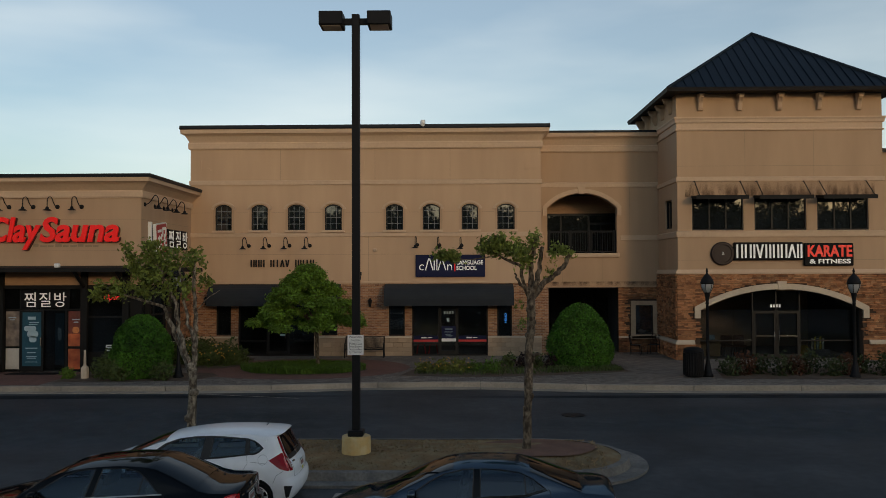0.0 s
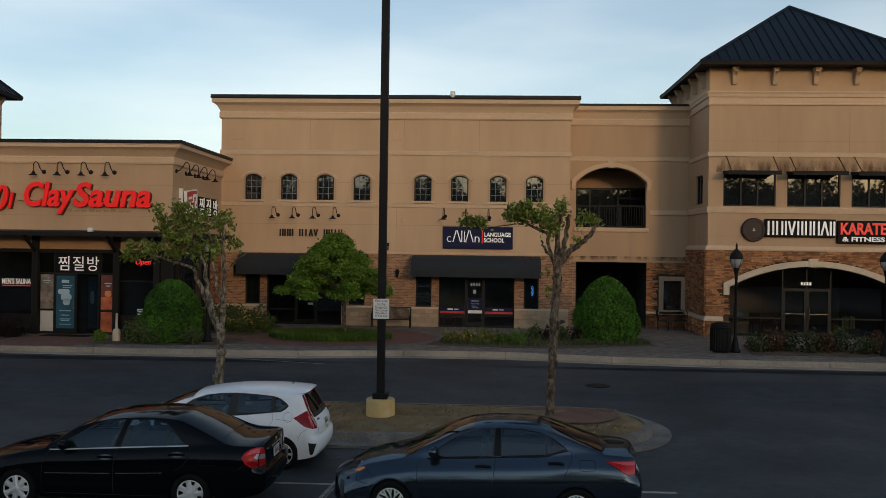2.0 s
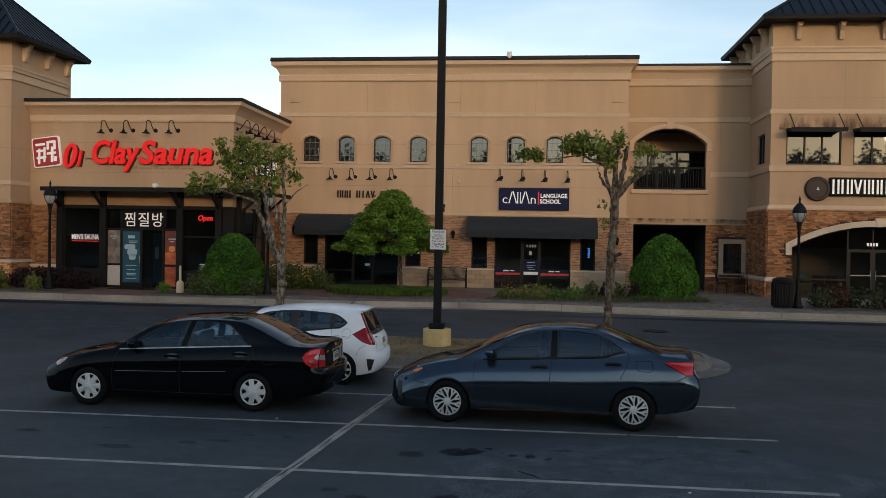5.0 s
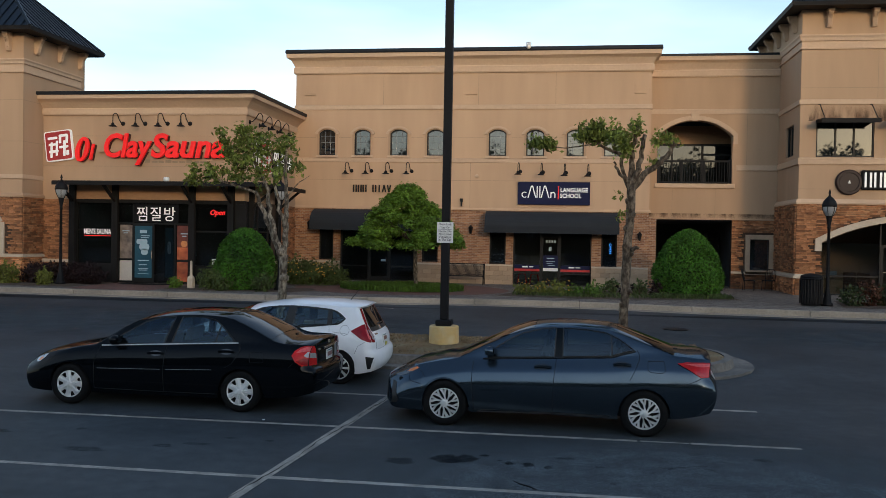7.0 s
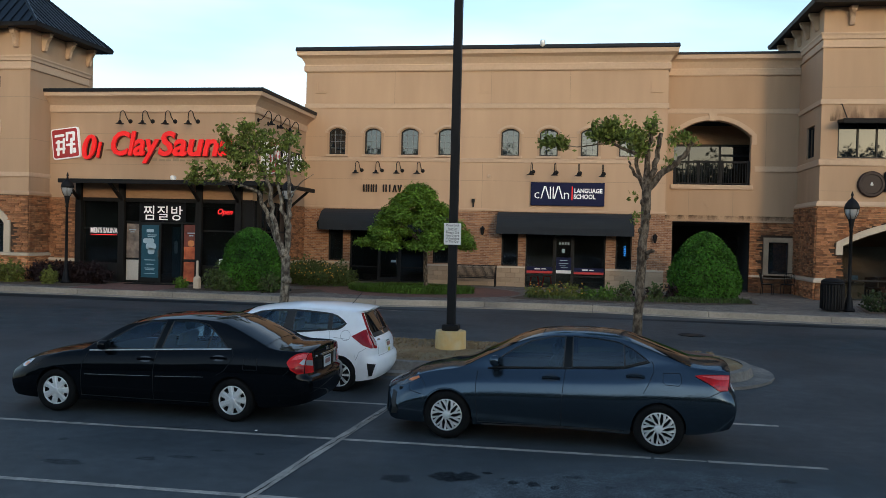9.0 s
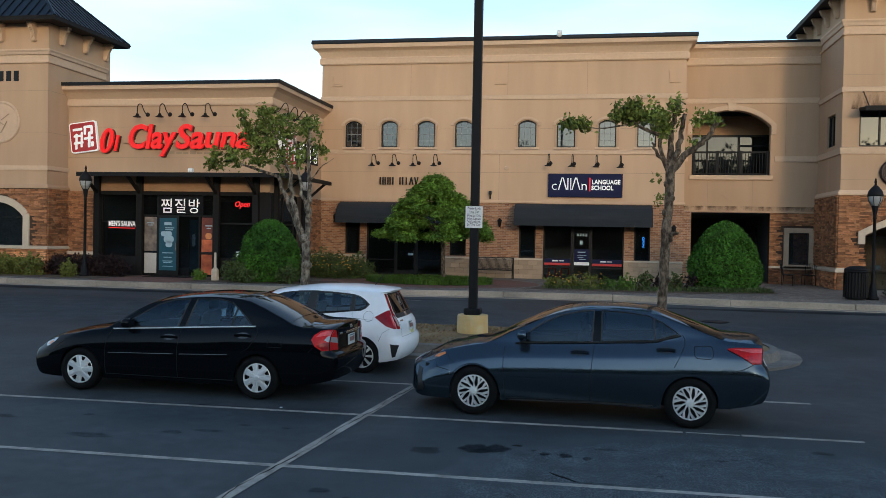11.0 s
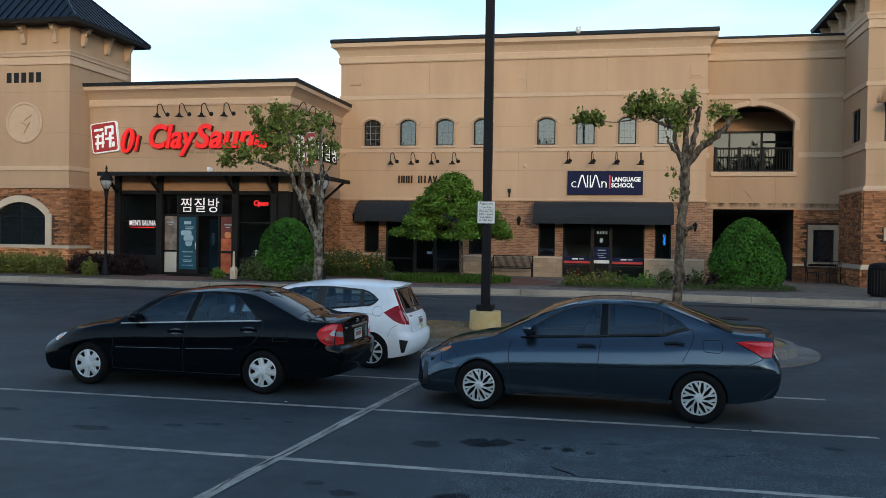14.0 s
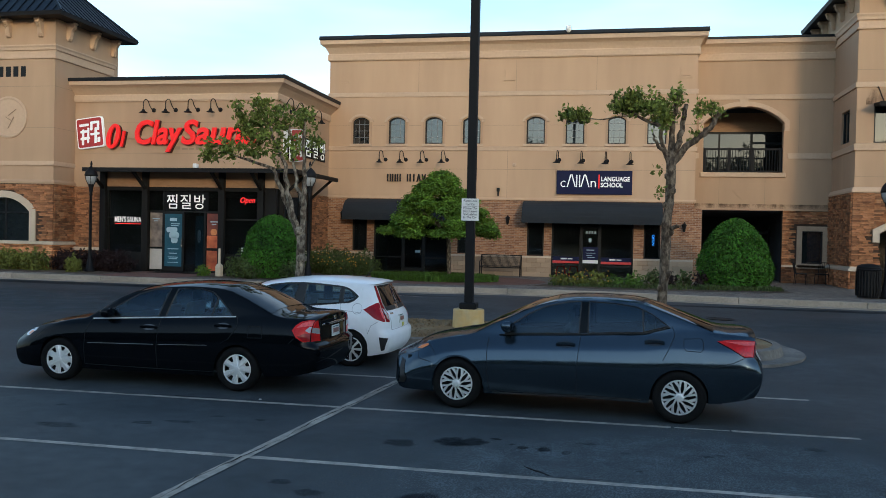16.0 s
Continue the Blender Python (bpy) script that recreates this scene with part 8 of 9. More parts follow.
# dark glazed return of the sauna and the arch shop's contents
ret = thing("side_shopfront", (SR, 34, WALK_Z), "dark glazed timber shopfront on the sauna's side wall", "shopfront")
part("corner_post", boxes((-12.77, SR + 0.02, A - 0.035, A - 0.004, WALK_Z, 3.83)), WOODDARK, ret)
part("side_glass", boxes((SR + 0.004, SR + 0.02, A - 0.03, 35.98, WALK_Z, 3.83)), GLASS, ret)
for y in (A - 0.03, 33.6, 34.8, 35.9):
    part("post", boxes((SR + 0.021, SR + 0.06, y, y + 0.1, WALK_Z, 3.83)), WOODDARK, ret)
for z in (1.25, 2.6):
    part("rail", boxes((SR + 0.021, SR + 0.05, A + 0.08, 35.9, z, z + 0.07)), WOODDARK, ret)
DESKWOOD = mat("pale desk wood", (0.42, 0.24, 0.10), 0.5, var=0.12, scales=(2, 20))
desk = thing("reception_desk", (10.9, 37.9, WALK_Z), "pale wooden reception desk inside the arched shopfront", "desk")
part("front_panel", boxes((10.1, 11.25, 37.9, 37.94, WALK_Z, 1.12)), DESKWOOD, desk)
part("side_panel", boxes((11.25, 11.29, 37.9, 38.5, WALK_Z, 1.12)), DESKWOOD, desk)
part("top", boxes((10.05, 11.33, 37.85, 38.55, 1.12, 1.16), bevel=0.008), DESKWOOD, desk)
monitor = thing("monitor", (10.95, 38.2, 1.16), "small pale computer monitor on the desk", "monitor")
part("screen", boxes((10.8, 11.15, 38.2, 38.23, 1.24, 1.46), bevel=0.006), POSTERWHITE, monitor)
part("stand", boxes((10.95, 11.0, 38.2, 38.24, 1.16, 1.25)), BLACKMETAL, monitor)
BROWNCLOTH = mat("brown upholstery", (0.14, 0.06, 0.035), 0.8, var=0.2)
for x in (11.75, 12.3):
    ch = thing("waiting_chair", (x, 38.3, WALK_Z), "brown upholstered chair behind the glass", "chair", "waiting chairs")
    part("seat", boxes((x - 0.25, x + 0.25, 38.1, 38.55, WALK_Z + 0.38, WALK_Z + 0.47), bevel=0.03), BROWNCLOTH, ch)
    part("backrest", boxes((x - 0.25, x + 0.25, 38.5, 38.58, WALK_Z + 0.47, WALK_Z + 0.88), bevel=0.03), BROWNCLOTH, ch)
    for a in (-0.22, 0.22):
        for b in (38.14, 38.52):
            part("leg", boxes((x + a - 0.02, x + a + 0.02, b - 0.02, b + 0.02, WALK_Z, WALK_Z + 0.38)), BLACKMETAL, ch)
rack = thing("leaflet_rack", (15.6, 37.9, WALK_Z), "low rack with upright yellow and pale leaflets", "rack")
part("stand", boxes((15.2, 16.1, 37.95, 38.2, WALK_Z, 0.82)), INTERIOR, rack)
for k, c in enumerate(((0.6, 0.55, 0.42), (0.55, 0.45, 0.05), (0.3, 0.36, 0.3), (0.62, 0.52, 0.08), (0.5, 0.5, 0.45))):
    part("leaflet", boxes((15.32 + 0.12 * k, 15.4 + 0.12 * k, 38.0, 38.03, 0.82, 1.32 + 0.06 * (k % 2))), mat("leaflet", c, 0.6, var=0.1), rack)
drum = thing("yellow_bag", (15.05, 38.0, WALK_Z), "yellow bag on the floor of the studio", "bag")
bm = bmesh.new()
lathe(bm, [(0.2, 0.0), (0.22, 0.2), (0.18, 0.42), (0.05, 0.5)], 12, (15.0, 38.0, WALK_Z))
part("body", bm, mat("yellow vinyl", (0.45, 0.27, 0.02), 0.5, var=0.15), drum, smooth=True)

# ---- awnings ----


def awning(x0, x1, label, out=1.0, round_ends=0.0):
    a = thing("awning", ((x0 + x1) / 2, W, 2.9), label, "awning", "shop awnings")
    prof = [(0.0, 3.76)] + [(out * math.sin(t) ** 0.9, 3.12 + 0.64 * math.cos(t)) for t in [math.pi / 2 * k / 8 for k in range(1, 9)]]
    bm = bmesh.new()
    prev = None
    for i, (o, z) in enumerate(prof):
        inset = round_ends * (1 - math.sqrt(max(0, 1 - (o / out * 0.9) ** 2)))
        r = [bm.verts.new((x0 + inset, W - o, z)), bm.verts.new((x1 - inset, W - o, z))]
        if prev:
            bm.faces.new((prev[0], prev[1], r[1], r[0]))
        prev = r
    for s, x in ((0, x0), (1, x1)):
        vs = [bm.verts.new((x + (round_ends if s == 0 else -round_ends) * (1 - math.sqrt(max(0, 1 - (o / out * 0.9) ** 2))), W - o + 0.002, z)) for o, z in prof] + [bm.verts.new((x, W, 2.86))]
        bm.faces.new(vs if s else vs[::-1])
    part("cover", bm, FABRIC, a, "black canvas", smooth=False)
    for k in range(4):
        z = 3.12 - 0.075 * k
        bm = bmesh.new()
        for v in box(bm, x0, x1, W - out - 0.006, W - out + 0.016, z - 0.082, z):
            v.co.y -= 0.032 * (z - v.co.z) / 0.082
        part("valance_fold", bm, FABRIC, a)
    for x in (x0, x1):
        part("end_valance", boxes((x - 0.008, x + 0.008, W - out, W, 2.82, 3.12)), FABRIC, a)
    bm = bmesh.new()
    tube(bm, [(x0, W - 0.02, 2.9), (x0, W - out + 0.03, 2.86), (x1, W - out + 0.03, 2.86), (x1, W - 0.02, 2.9)], 0.02, 5)
    part("frame", bm, BLACKMETAL, a)


awning(-11.35, -5.55, "black canvas shop awning with rounded ends")
awning(-3.52, 2.2, "long black canvas shop awning with folded valance")

for xa, xb in ((9.67, 11.8), (12.29, 14.47), (14.92, 17.09)):
    mc = thing("metal_canopy", ((xa + xb) / 2, T, 7.4), "flat dark metal window canopy hung on tie rods", "canopy", "window canopies")
    m = Matrix.Translation((0, T, 7.5)) @ pose(0, 0, 0, 5)
    part("slab", boxes((xa, xb, -0.85, 0.0, -0.12, 0.0), bevel=0.01), BLACKMETAL, mc, m=m)
    part("gutter_edge", boxes((xa - 0.02, xb + 0.02, -0.9, -0.83, -0.15, 0.02)), BLACKMETAL, mc, m=m)
    for x in (xa + 0.13, xb - 0.07):
        bm = bmesh.new()
        tube(bm, [(x, T, 8.14), (x, T - 0.8, 7.44)], 0.02, 5)
        part("tie_rod", bm, BLACKMETAL, mc)
        part("rod_plate", boxes((x - 0.05, x + 0.05, T - 0.03, T, 8.08, 8.22)), BLACKMETAL, mc)

# ---- roof and wall fittings ----
dome = thing("dome_camera", (-1.8, 38.0, 10.9), "white dome camera on the parapet edge", "camera")
bm = bmesh.new()
lathe(bm, [(0.1, 0.12), (0.12, 0.0), (0.1, -0.08), (0.05, -0.13), (0.01, -0.14)], 14, (-1.8, 37.98, 10.95))
part("dome", bm, WHITE, dome, smooth=True)
part("mount", boxes((-1.9, -1.7, 37.95, 38.4, 11.04, 11.1)), WHITE, dome)
wl = thing("wall_spotlight", (-4.6, W, 4.4), "small bronze flood light on the wall", "wall lamp")
part("box", boxes((-4.72, -4.6, W - 0.12, W, 4.15, 4.3), (-4.69, -4.63, W - 0.08, W - 0.02, 3.95, 4.15)), BRONZE, wl)
wv = thing("wall_vent", (-4.0, W, 5.25), "small pale round vent on stucco", "vent")
bm = bmesh.new()
lathe(bm, [(0.09, 0), (0.09, 0.05), (0.05, 0.07)], 14)
part("vent", bm, TRIM, wv, m=Matrix.Translation((-4.0, W, 5.3)) @ pose(0, 0, 0, 90))

# ---- bench, bin, chairs ----
bench = thing("bench", (-4.4, 37.5, WALK_Z), "black metal slatted bench against the block wall", "bench")
for k in range(34):
    x = -5.2 + k * 0.049
    bm = bmesh.new()
    tube(bm, [(x, 37.95, WALK_Z + 0.88), (x, 37.88, WALK_Z + 0.6), (x, 37.8, WALK_Z + 0.44), (x, 37.45, WALK_Z + 0.43), (x, 37.38, WALK_Z + 0.38)], 0.012, 4)
    part("slat", bm, BLACKMETAL, bench)
for x in (-5.24, -3.54):
    bm = bmesh.new()
    tube(bm, [(x, 37.42, WALK_Z + 0.01), (x, 37.44, WALK_Z + 0.62), (x, 37.8, WALK_Z + 0.64), (x, 37.95, WALK_Z + 0.9)], 0.025, 6)
    tube(bm, [(x, 37.95, WALK_Z + 0.9), (x, 37.85, WALK_Z + 0.4), (x, 37.98, WALK_Z + 0.01)], 0.025, 6)
    part("end_frame", bm, BLACKMETAL, bench)
part("top_rail", boxes((-5.26, -3.52, 37.93, 37.98, WALK_Z + 0.87, WALK_Z + 0.91)), BLACKMETAL, bench)
part("front_rail", boxes((-5.26, -3.52, 37.36, 37.4, WALK_Z + 0.36, WALK_Z + 0.4)), BLACKMETAL, bench)
litter = thing("litter_bin", (8.12, 30.6, WALK_Z), "black slatted steel litter bin with domed lid", "litter bin")
bm = bmesh.new()
lathe(bm, [(0.3, 0.03), (0.33, 0.2), (0.33, 0.85), (0.36, 0.9), (0.34, 0.94)], 24, (8.12, 30.6, WALK_Z))
part("drum", bm, BLACKMETAL, litter)
bm = bmesh.new()
lathe(bm, [(0.35, 0.94), (0.33, 1.0), (0.2, 1.06), (0.05, 1.08)], 24, (8.12, 30.6, WALK_Z))
part("lid", bm, BLACKMETAL, litter, smooth=True)
for k in range(24):
    a = 2 * math.pi * k / 24
    c, s = 8.12 + 0.345 * math.cos(a), 30.6 + 0.345 * math.sin(a)
    part("slat", boxes((c - 0.018, c + 0.018, s - 0.018, s + 0.018, WALK_Z + 0.08, WALK_Z + 0.86)), BLACKMETAL, litter)


def cafe_chair(x, y, turn):
    c = thing("cafe_chair", (0, 0, 0), "black wrought metal patio chair by the stone wall", "chair", "patio chairs")
    part("seat", boxes((-0.22, 0.22, -0.22, 0.22, 0.42, 0.45), bevel=0.01), BLACKMETAL, c)
    for a in (-0.2, 0.2):
        for b in (-0.2, 0.2):
            bm = bmesh.new()
            tube(bm, [(a * 1.1, b * 1.1, 0.004), (a, b, 0.43)], 0.014, 5)
            part("leg", bm, BLACKMETAL, c)
    bm = bmesh.new()
    tube(bm, [(-0.2, 0.2, 0.43), (-0.21, 0.28, 0.8), (-0.1, 0.3, 0.9), (0.1, 0.3, 0.9), (0.21, 0.28, 0.8), (0.2, 0.2, 0.43)], 0.014, 5)
    for k in range(5):
        tube(bm, [(-0.14 + 0.07 * k, 0.21, 0.44), (-0.14 + 0.07 * k, 0.3, 0.89)], 0.008, 4)
    part("backrest", bm, BLACKMETAL, c)
    c.matrix_basis = pose(x, y, WALK_Z + 0.005, 0, 0, turn)


cafe_chair(7.75, 38.7, 70)
cafe_chair(8.6, 38.9, -30)

# ---- planting ----
rng = np.random.default_rng(7)


def leaf_mesh(name, centres, normals, size, material, parent=None, label="", long=1.6, droop=0.0, jitter=0.9):
    """Many small folded leaves, each a pair of triangles."""
    n = len(centres)
    d = normals + rng.normal(0, jitter, (n, 3))
    d /= np.linalg.norm(d, axis=1)[:, None] + 1e-9
    a = rng.normal(0, 1, (n, 3))
    a[:, 2] -= droop
    a -= d * (a * d).sum(1)[:, None]
    a /= np.linalg.norm(a, axis=1)[:, None] + 1e-9
    b = np.cross(d, a)
    s = size * rng.uniform(0.65, 1.35, (n, 1))
    base, tip = centres - a * s * long / 2, centres + a * s * long / 2
    left, right = centres + b * s * 0.5 + d * s * 0.15, centres - b * s * 0.5 + d * s * 0.15
    v = np.stack([base, right, tip, left], 1).reshape(-1, 3)
    i = np.arange(n)[:, None] * 4
    f = np.concatenate([i + [0, 1, 2], i + [0, 2, 3]], 1).reshape(-1, 3)
    me = bpy.data.meshes.new(name)
    me.from_pydata(v.tolist(), [], f.tolist())
    me.materials.append(material)
    ob = new(name, me)
    if parent is not None:
        ob.parent = parent
        ob.matrix_parent_inverse = Matrix.Translation(-full_place(parent))
    if label:
        tagged(ob, label)
    return ob


def blob(c, r, n, shell=0.75, rough=0.25, flat=None, seed=0):
    """Points and outward directions in an uneven rounded mass."""
    g = np.random.default_rng(seed + n)
    d = g.normal(0, 1, (n, 3))
    d /= np.linalg.norm(d, axis=1)[:, None]
    k = g.uniform(shell ** 3, 1, n) ** (1 / 3)
    ph = g.uniform(0, 6.28, 6)
    w = 1 + rough * 0.5 * (np.sin(3.1 * d[:, 0] * 2 + ph[0]) * np.sin(4 * d[:, 2] + ph[1]) + np.sin(5 * d[:, 1] + ph[2]) * np.sin(6 * d[:, 0] + ph[3]) + 0.6 * np.sin(9 * d[:, 2] + 7 * d[:, 0] + ph[4]))
    p = d * (k * w)[:, None] * np.array(r) + np.array(c)
    if flat is not None:
        p[:, 2] = np.maximum(p[:, 2], flat)
    return p, d


def clumps(parts, seed=0, more=1.0, fuzzy=False):
    ps, ds = [], []
    for k, (c, r, n) in enumerate(parts):
        n = int(n * more)
        p, d = blob(c, r, n, 0.3, 0.3, seed=seed + 31 * k)
        if fuzzy:
            g = np.random.default_rng(seed + 77 * k)
            sprigs = np.array(c) + g.normal(0, 0.46, (max(n // 15, 4), 3)) * np.array(r)
            p = sprigs[g.integers(0, len(sprigs), n)] + g.normal(0, 0.062, (n, 3))
        ps.append(p)
        ds.append(d)
    return np.concatenate(ps), np.concatenate(ds)


def limb(bm, pts, r0, r1, wob=0.03):
    fine = []
    for i, (a, b) in enumerate(zip(pts, pts[1:])):
        a, b = Vector(a), Vector(b)
        for k in range(4):
            p = a.lerp(b, k / 4)
            fine.append(p + Vector((random.uniform(-wob, wob), random.uniform(-wob, wob), 0)) * (1 if i or k else 0))
    fine.append(Vector(pts[-1]))
    m = len(fine) - 1
    tube(bm, fine, [(r0 + (r1 - r0) * i / m) * random.uniform(0.92, 1.1) for i in range(m + 1)], 9)


# pruned island tree by the hatchback
TY = 19.95
t1 = thing("tree", (-6.44, TY, 0.3), "pruned young street tree with forked trunk and sparse leaves", "tree", "island trees")
bm = bmesh.new()
limb(bm, [(-6.44, TY, 0.05), (-6.45, TY, 1.1), (-6.42, TY, 2.15)], 0.118, 0.1, 0.012)
limb(bm, [(-6.44, TY, 2.05), (-6.62, TY - 0.05, 2.6), (-6.78, TY, 3.1), (-6.82, TY, 3.67), (-7.1, TY, 4.2), (-7.3, TY, 4.7)], 0.072, 0.025)
limb(bm, [(-6.46, TY, 2.0), (-6.8, TY + 0.15, 2.7), (-6.98, TY + 0.2, 3.1), (-7.15, TY + 0.1, 3.6), (-7.72, TY, 3.78), (-8.4, TY - 0.1, 4.0)], 0.07, 0.018)
limb(bm, [(-6.42, TY, 2.1), (-6.36, TY - 0.05, 2.7), (-6.35, TY, 3.2), (-6.4, TY, 4.0), (-6.41, TY, 4.75)], 0.072, 0.03)
limb(bm, [(-6.36, TY, 2.7), (-6.55, TY, 3.2), (-6.7, TY + 0.1, 3.9), (-6.75, TY, 4.6)], 0.05, 0.02)
for p in ((-6.5, 1.0), (-6.4, 1.6), (-6.47, 2.2)):
    lathe(bm, [(0.02, -0.12), (0.118, -0.05), (0.124, 0.04), (0.02, 0.13)], 8, (p[0], TY - 0.03, p[1]))
limb(bm, [(-6.38, TY, 3.5), (-6.0, TY - 0.2, 3.85), (-5.75, TY - 0.2, 4.0)], 0.018, 0.005)
part("trunk", bm, PALEBARK, t1, "pale grey mottled bark", smooth=True)
P, D = clumps([((-7.35, TY, 4.7), (0.55, 0.5, 0.4), 190), ((-7.8, TY, 4.5), (0.3, 0.4, 0.4), 90), ((-7.05, TY, 4.2), (0.4, 0.45, 0.5), 120), ((-8.3, TY - 0.1, 4.05), (0.45, 0.3, 0.17), 110), ((-8.72, TY - 0.1, 3.9), (0.22, 0.2, 0.12), 45),
               ((-6.4, TY, 4.6), (0.36, 0.4, 0.3), 95), ((-6.65, TY, 3.95), (0.3, 0.35, 0.3), 55), ((-7.7, TY, 3.95), (0.4, 0.3, 0.18), 80), ((-7.45, TY, 5.02), (0.38, 0.3, 0.14), 70), ((-6.1, TY, 4.2), (0.16, 0.2, 0.22), 30), ((-7.9, TY, 4.95), (0.12, 0.15, 0.18), 25),
               ((-6.95, TY, 4.75), (0.3, 0.3, 0.22), 60), ((-7.5, TY, 4.35), (0.3, 0.3, 0.3), 60)], 3, 3.0, True)
leaf_mesh("crown", P, D, 0.058, LEAFTREE, t1, "sparse mid-green leaves", long=1.9, droop=0.8)

# pruned island tree with heavy stubs
t2 = thing("tree", (1.5, TY, 0.3), "pollarded street tree with cut stubs and tufts of leaves", "tree", "island trees")
bm = bmesh.new()
limb(bm, [(1.44, TY, 0.05), (1.5, TY, 1.1), (1.53, TY, 2.2), (1.58, TY, 3.2), (1.59, TY, 3.85)], 0.108, 0.088, 0.015)
limb(bm, [(1.59, TY, 3.7), (1.85, TY, 4.1), (2.22, TY, 4.37), (2.42, TY, 4.6), (2.5, TY, 4.82)], 0.075, 0.042)
limb(bm, [(1.58, TY, 3.75), (1.72, TY - 0.05, 4.2), (1.8, TY, 4.45), (1.86, TY, 4.96)], 0.066, 0.046)
limb(bm, [(1.58, TY, 3.8), (1.58, TY + 0.1, 4.3), (1.62, TY + 0.1, 4.7), (1.71, TY, 5.15)], 0.07, 0.045)
limb(bm, [(1.56, TY, 3.75), (1.42, TY, 4.1), (1.36, TY, 4.5), (0.95, TY, 4.72), (0.6, TY, 4.95)], 0.055, 0.02)
limb(bm, [(1.52, TY, 3.9), (1.3, TY - 0.1, 4.15), (1.2, TY - 0.15, 4.35)], 0.045, 0.02)
limb(bm, [(0.85, TY, 4.76), (0.4, TY, 4.7), (0.1, TY, 4.66), (-0.35, TY, 4.74), (-0.7, TY, 4.77)], 0.018, 0.006)
for z, a in ((1.5, 0.3), (1.9, 2.6), (2.35, 0.1), (2.5, 3.2), (2.9, 2.9), (3.2, 0.4), (1.2, 2.9), (3.5, 2.8)):
    x = 1.46 + 0.035 * z
    lathe(bm, [(0.02, -0.08), (0.055, -0.03), (0.058, 0.03), (0.02, 0.07)], 7, (x + 0.075 * math.cos(a), TY - 0.05, z))
limb(bm, [(1.62, TY - 0.08, 2.42), (1.76, TY - 0.1, 2.5)], 0.05, 0.04)
part("trunk", bm, BARK, t2, "brown mottled knobbly bark", smooth=True)
P, D = clumps([((0.85, TY, 5.02), (0.42, 0.4, 0.2), 300), ((0.6, TY, 4.9), (0.25, 0.3, 0.14), 100), ((1.25, TY, 4.9), (0.32, 0.35, 0.22), 190), ((1.45, TY, 4.65), (0.25, 0.3, 0.2), 90), ((-0.5, TY, 4.77), (0.32, 0.2, 0.06), 110), ((-0.12, TY, 4.72), (0.16, 0.15, 0.05), 34),
               ((1.7, TY, 5.08), (0.12, 0.15, 0.18), 60), ((2.12, TY, 4.75), (0.14, 0.2, 0.22), 26), ((2.35, TY, 4.9), (0.16, 0.2, 0.1), 22), ((2.52, TY, 4.8), (0.12, 0.15, 0.1), 12), ((2.0, TY, 4.35), (0.12, 0.15, 0.12), 10),
               ((1.36, TY, 3.6), (0.06, 0.06, 0.08), 7), ((1.36, TY, 3.15), (0.06, 0.06, 0.1), 9)], 9, 2.9, True)
leaf_mesh("crown", P, D, 0.055, LEAFTREE, t2, "tufts of mid-green leaves", long=1.9, droop=0.7)

# both island trees stand a little nearer the car park than drawn above: shrink them about the far path's end
for t, k, shift in ((t1, 0.951, 0.08), (t2, 0.962, 0.135)):
    shrink = Matrix.Translation((0.2 - shift, 1.6, 2.2)) @ Matrix.Diagonal((k, k, k, 1)) @ Matrix.Translation((-0.2, -1.6, -2.2))
    for ob in t.children:
        ob.data.transform(shrink)
    foot = shrink @ Vector(t.location)
    for ob in t.children:
        ob.matrix_parent_inverse = Matrix.Translation(-Vector((foot.x, foot.y, 0.3)))
    t.location = (foot.x, foot.y, 0.3)

# round-headed tree in the bed before the shops
t3 = thing("tree", (-5.75, 33.3, WALK_Z), "small dense round-headed tree in a planted bed", "tree")
bm = bmesh.new()
limb(bm, [(-5.74, 33.3, 0.5), (-5.76, 33.3, 1.3), (-5.8, 33.3, 2.2)], 0.085, 0.075, 0.01)
for k in range(9):
    a = 2 * math.pi * k / 9
    limb(bm, [(-5.8, 33.3, 2.05), (-5.85 + 0.5 * math.cos(a), 33.3 + 0.5 * math.sin(a), 2.7), (-5.9 + 1.3 * math.cos(a), 33.3 + 1.2 * math.sin(a), 3.0 + 0.5 * (k % 2))], 0.045, 0.012)
part("trunk", bm, BARK, t3, "slim brown trunk", smooth=True)
rows = []
g = np.random.default_rng(5)
for k in range(200):
    a, u = g.uniform(0, 6.283), g.uniform(0, 1) ** 0.9
    z = 2.4 + 2.12 * u
    rad = 2.18 * max(0.06, 1 - ((z - 2.4) / 2.2) ** 1.3) * (g.uniform(0.35, 1.0) if k % 3 == 0 else g.uniform(0.88, 1.03))
    rows.append(((-6.12 + rad * math.cos(a) * 1.02, 33.3 + rad * math.sin(a) * 0.9, z - 0.1 * rad), (0.34, 0.34, 0.14), 62))
P, D = clumps(rows, 11, 3.4)
P += np.random.default_rng(6).normal(0, 0.035, P.shape)
D = D * 0.35 + np.array([0, 0, 0.8])
leaf_mesh("crown", P, D, 0.066, LEAFDARK, t3, "dense layered green crown", droop=0.5, jitter=0.4)


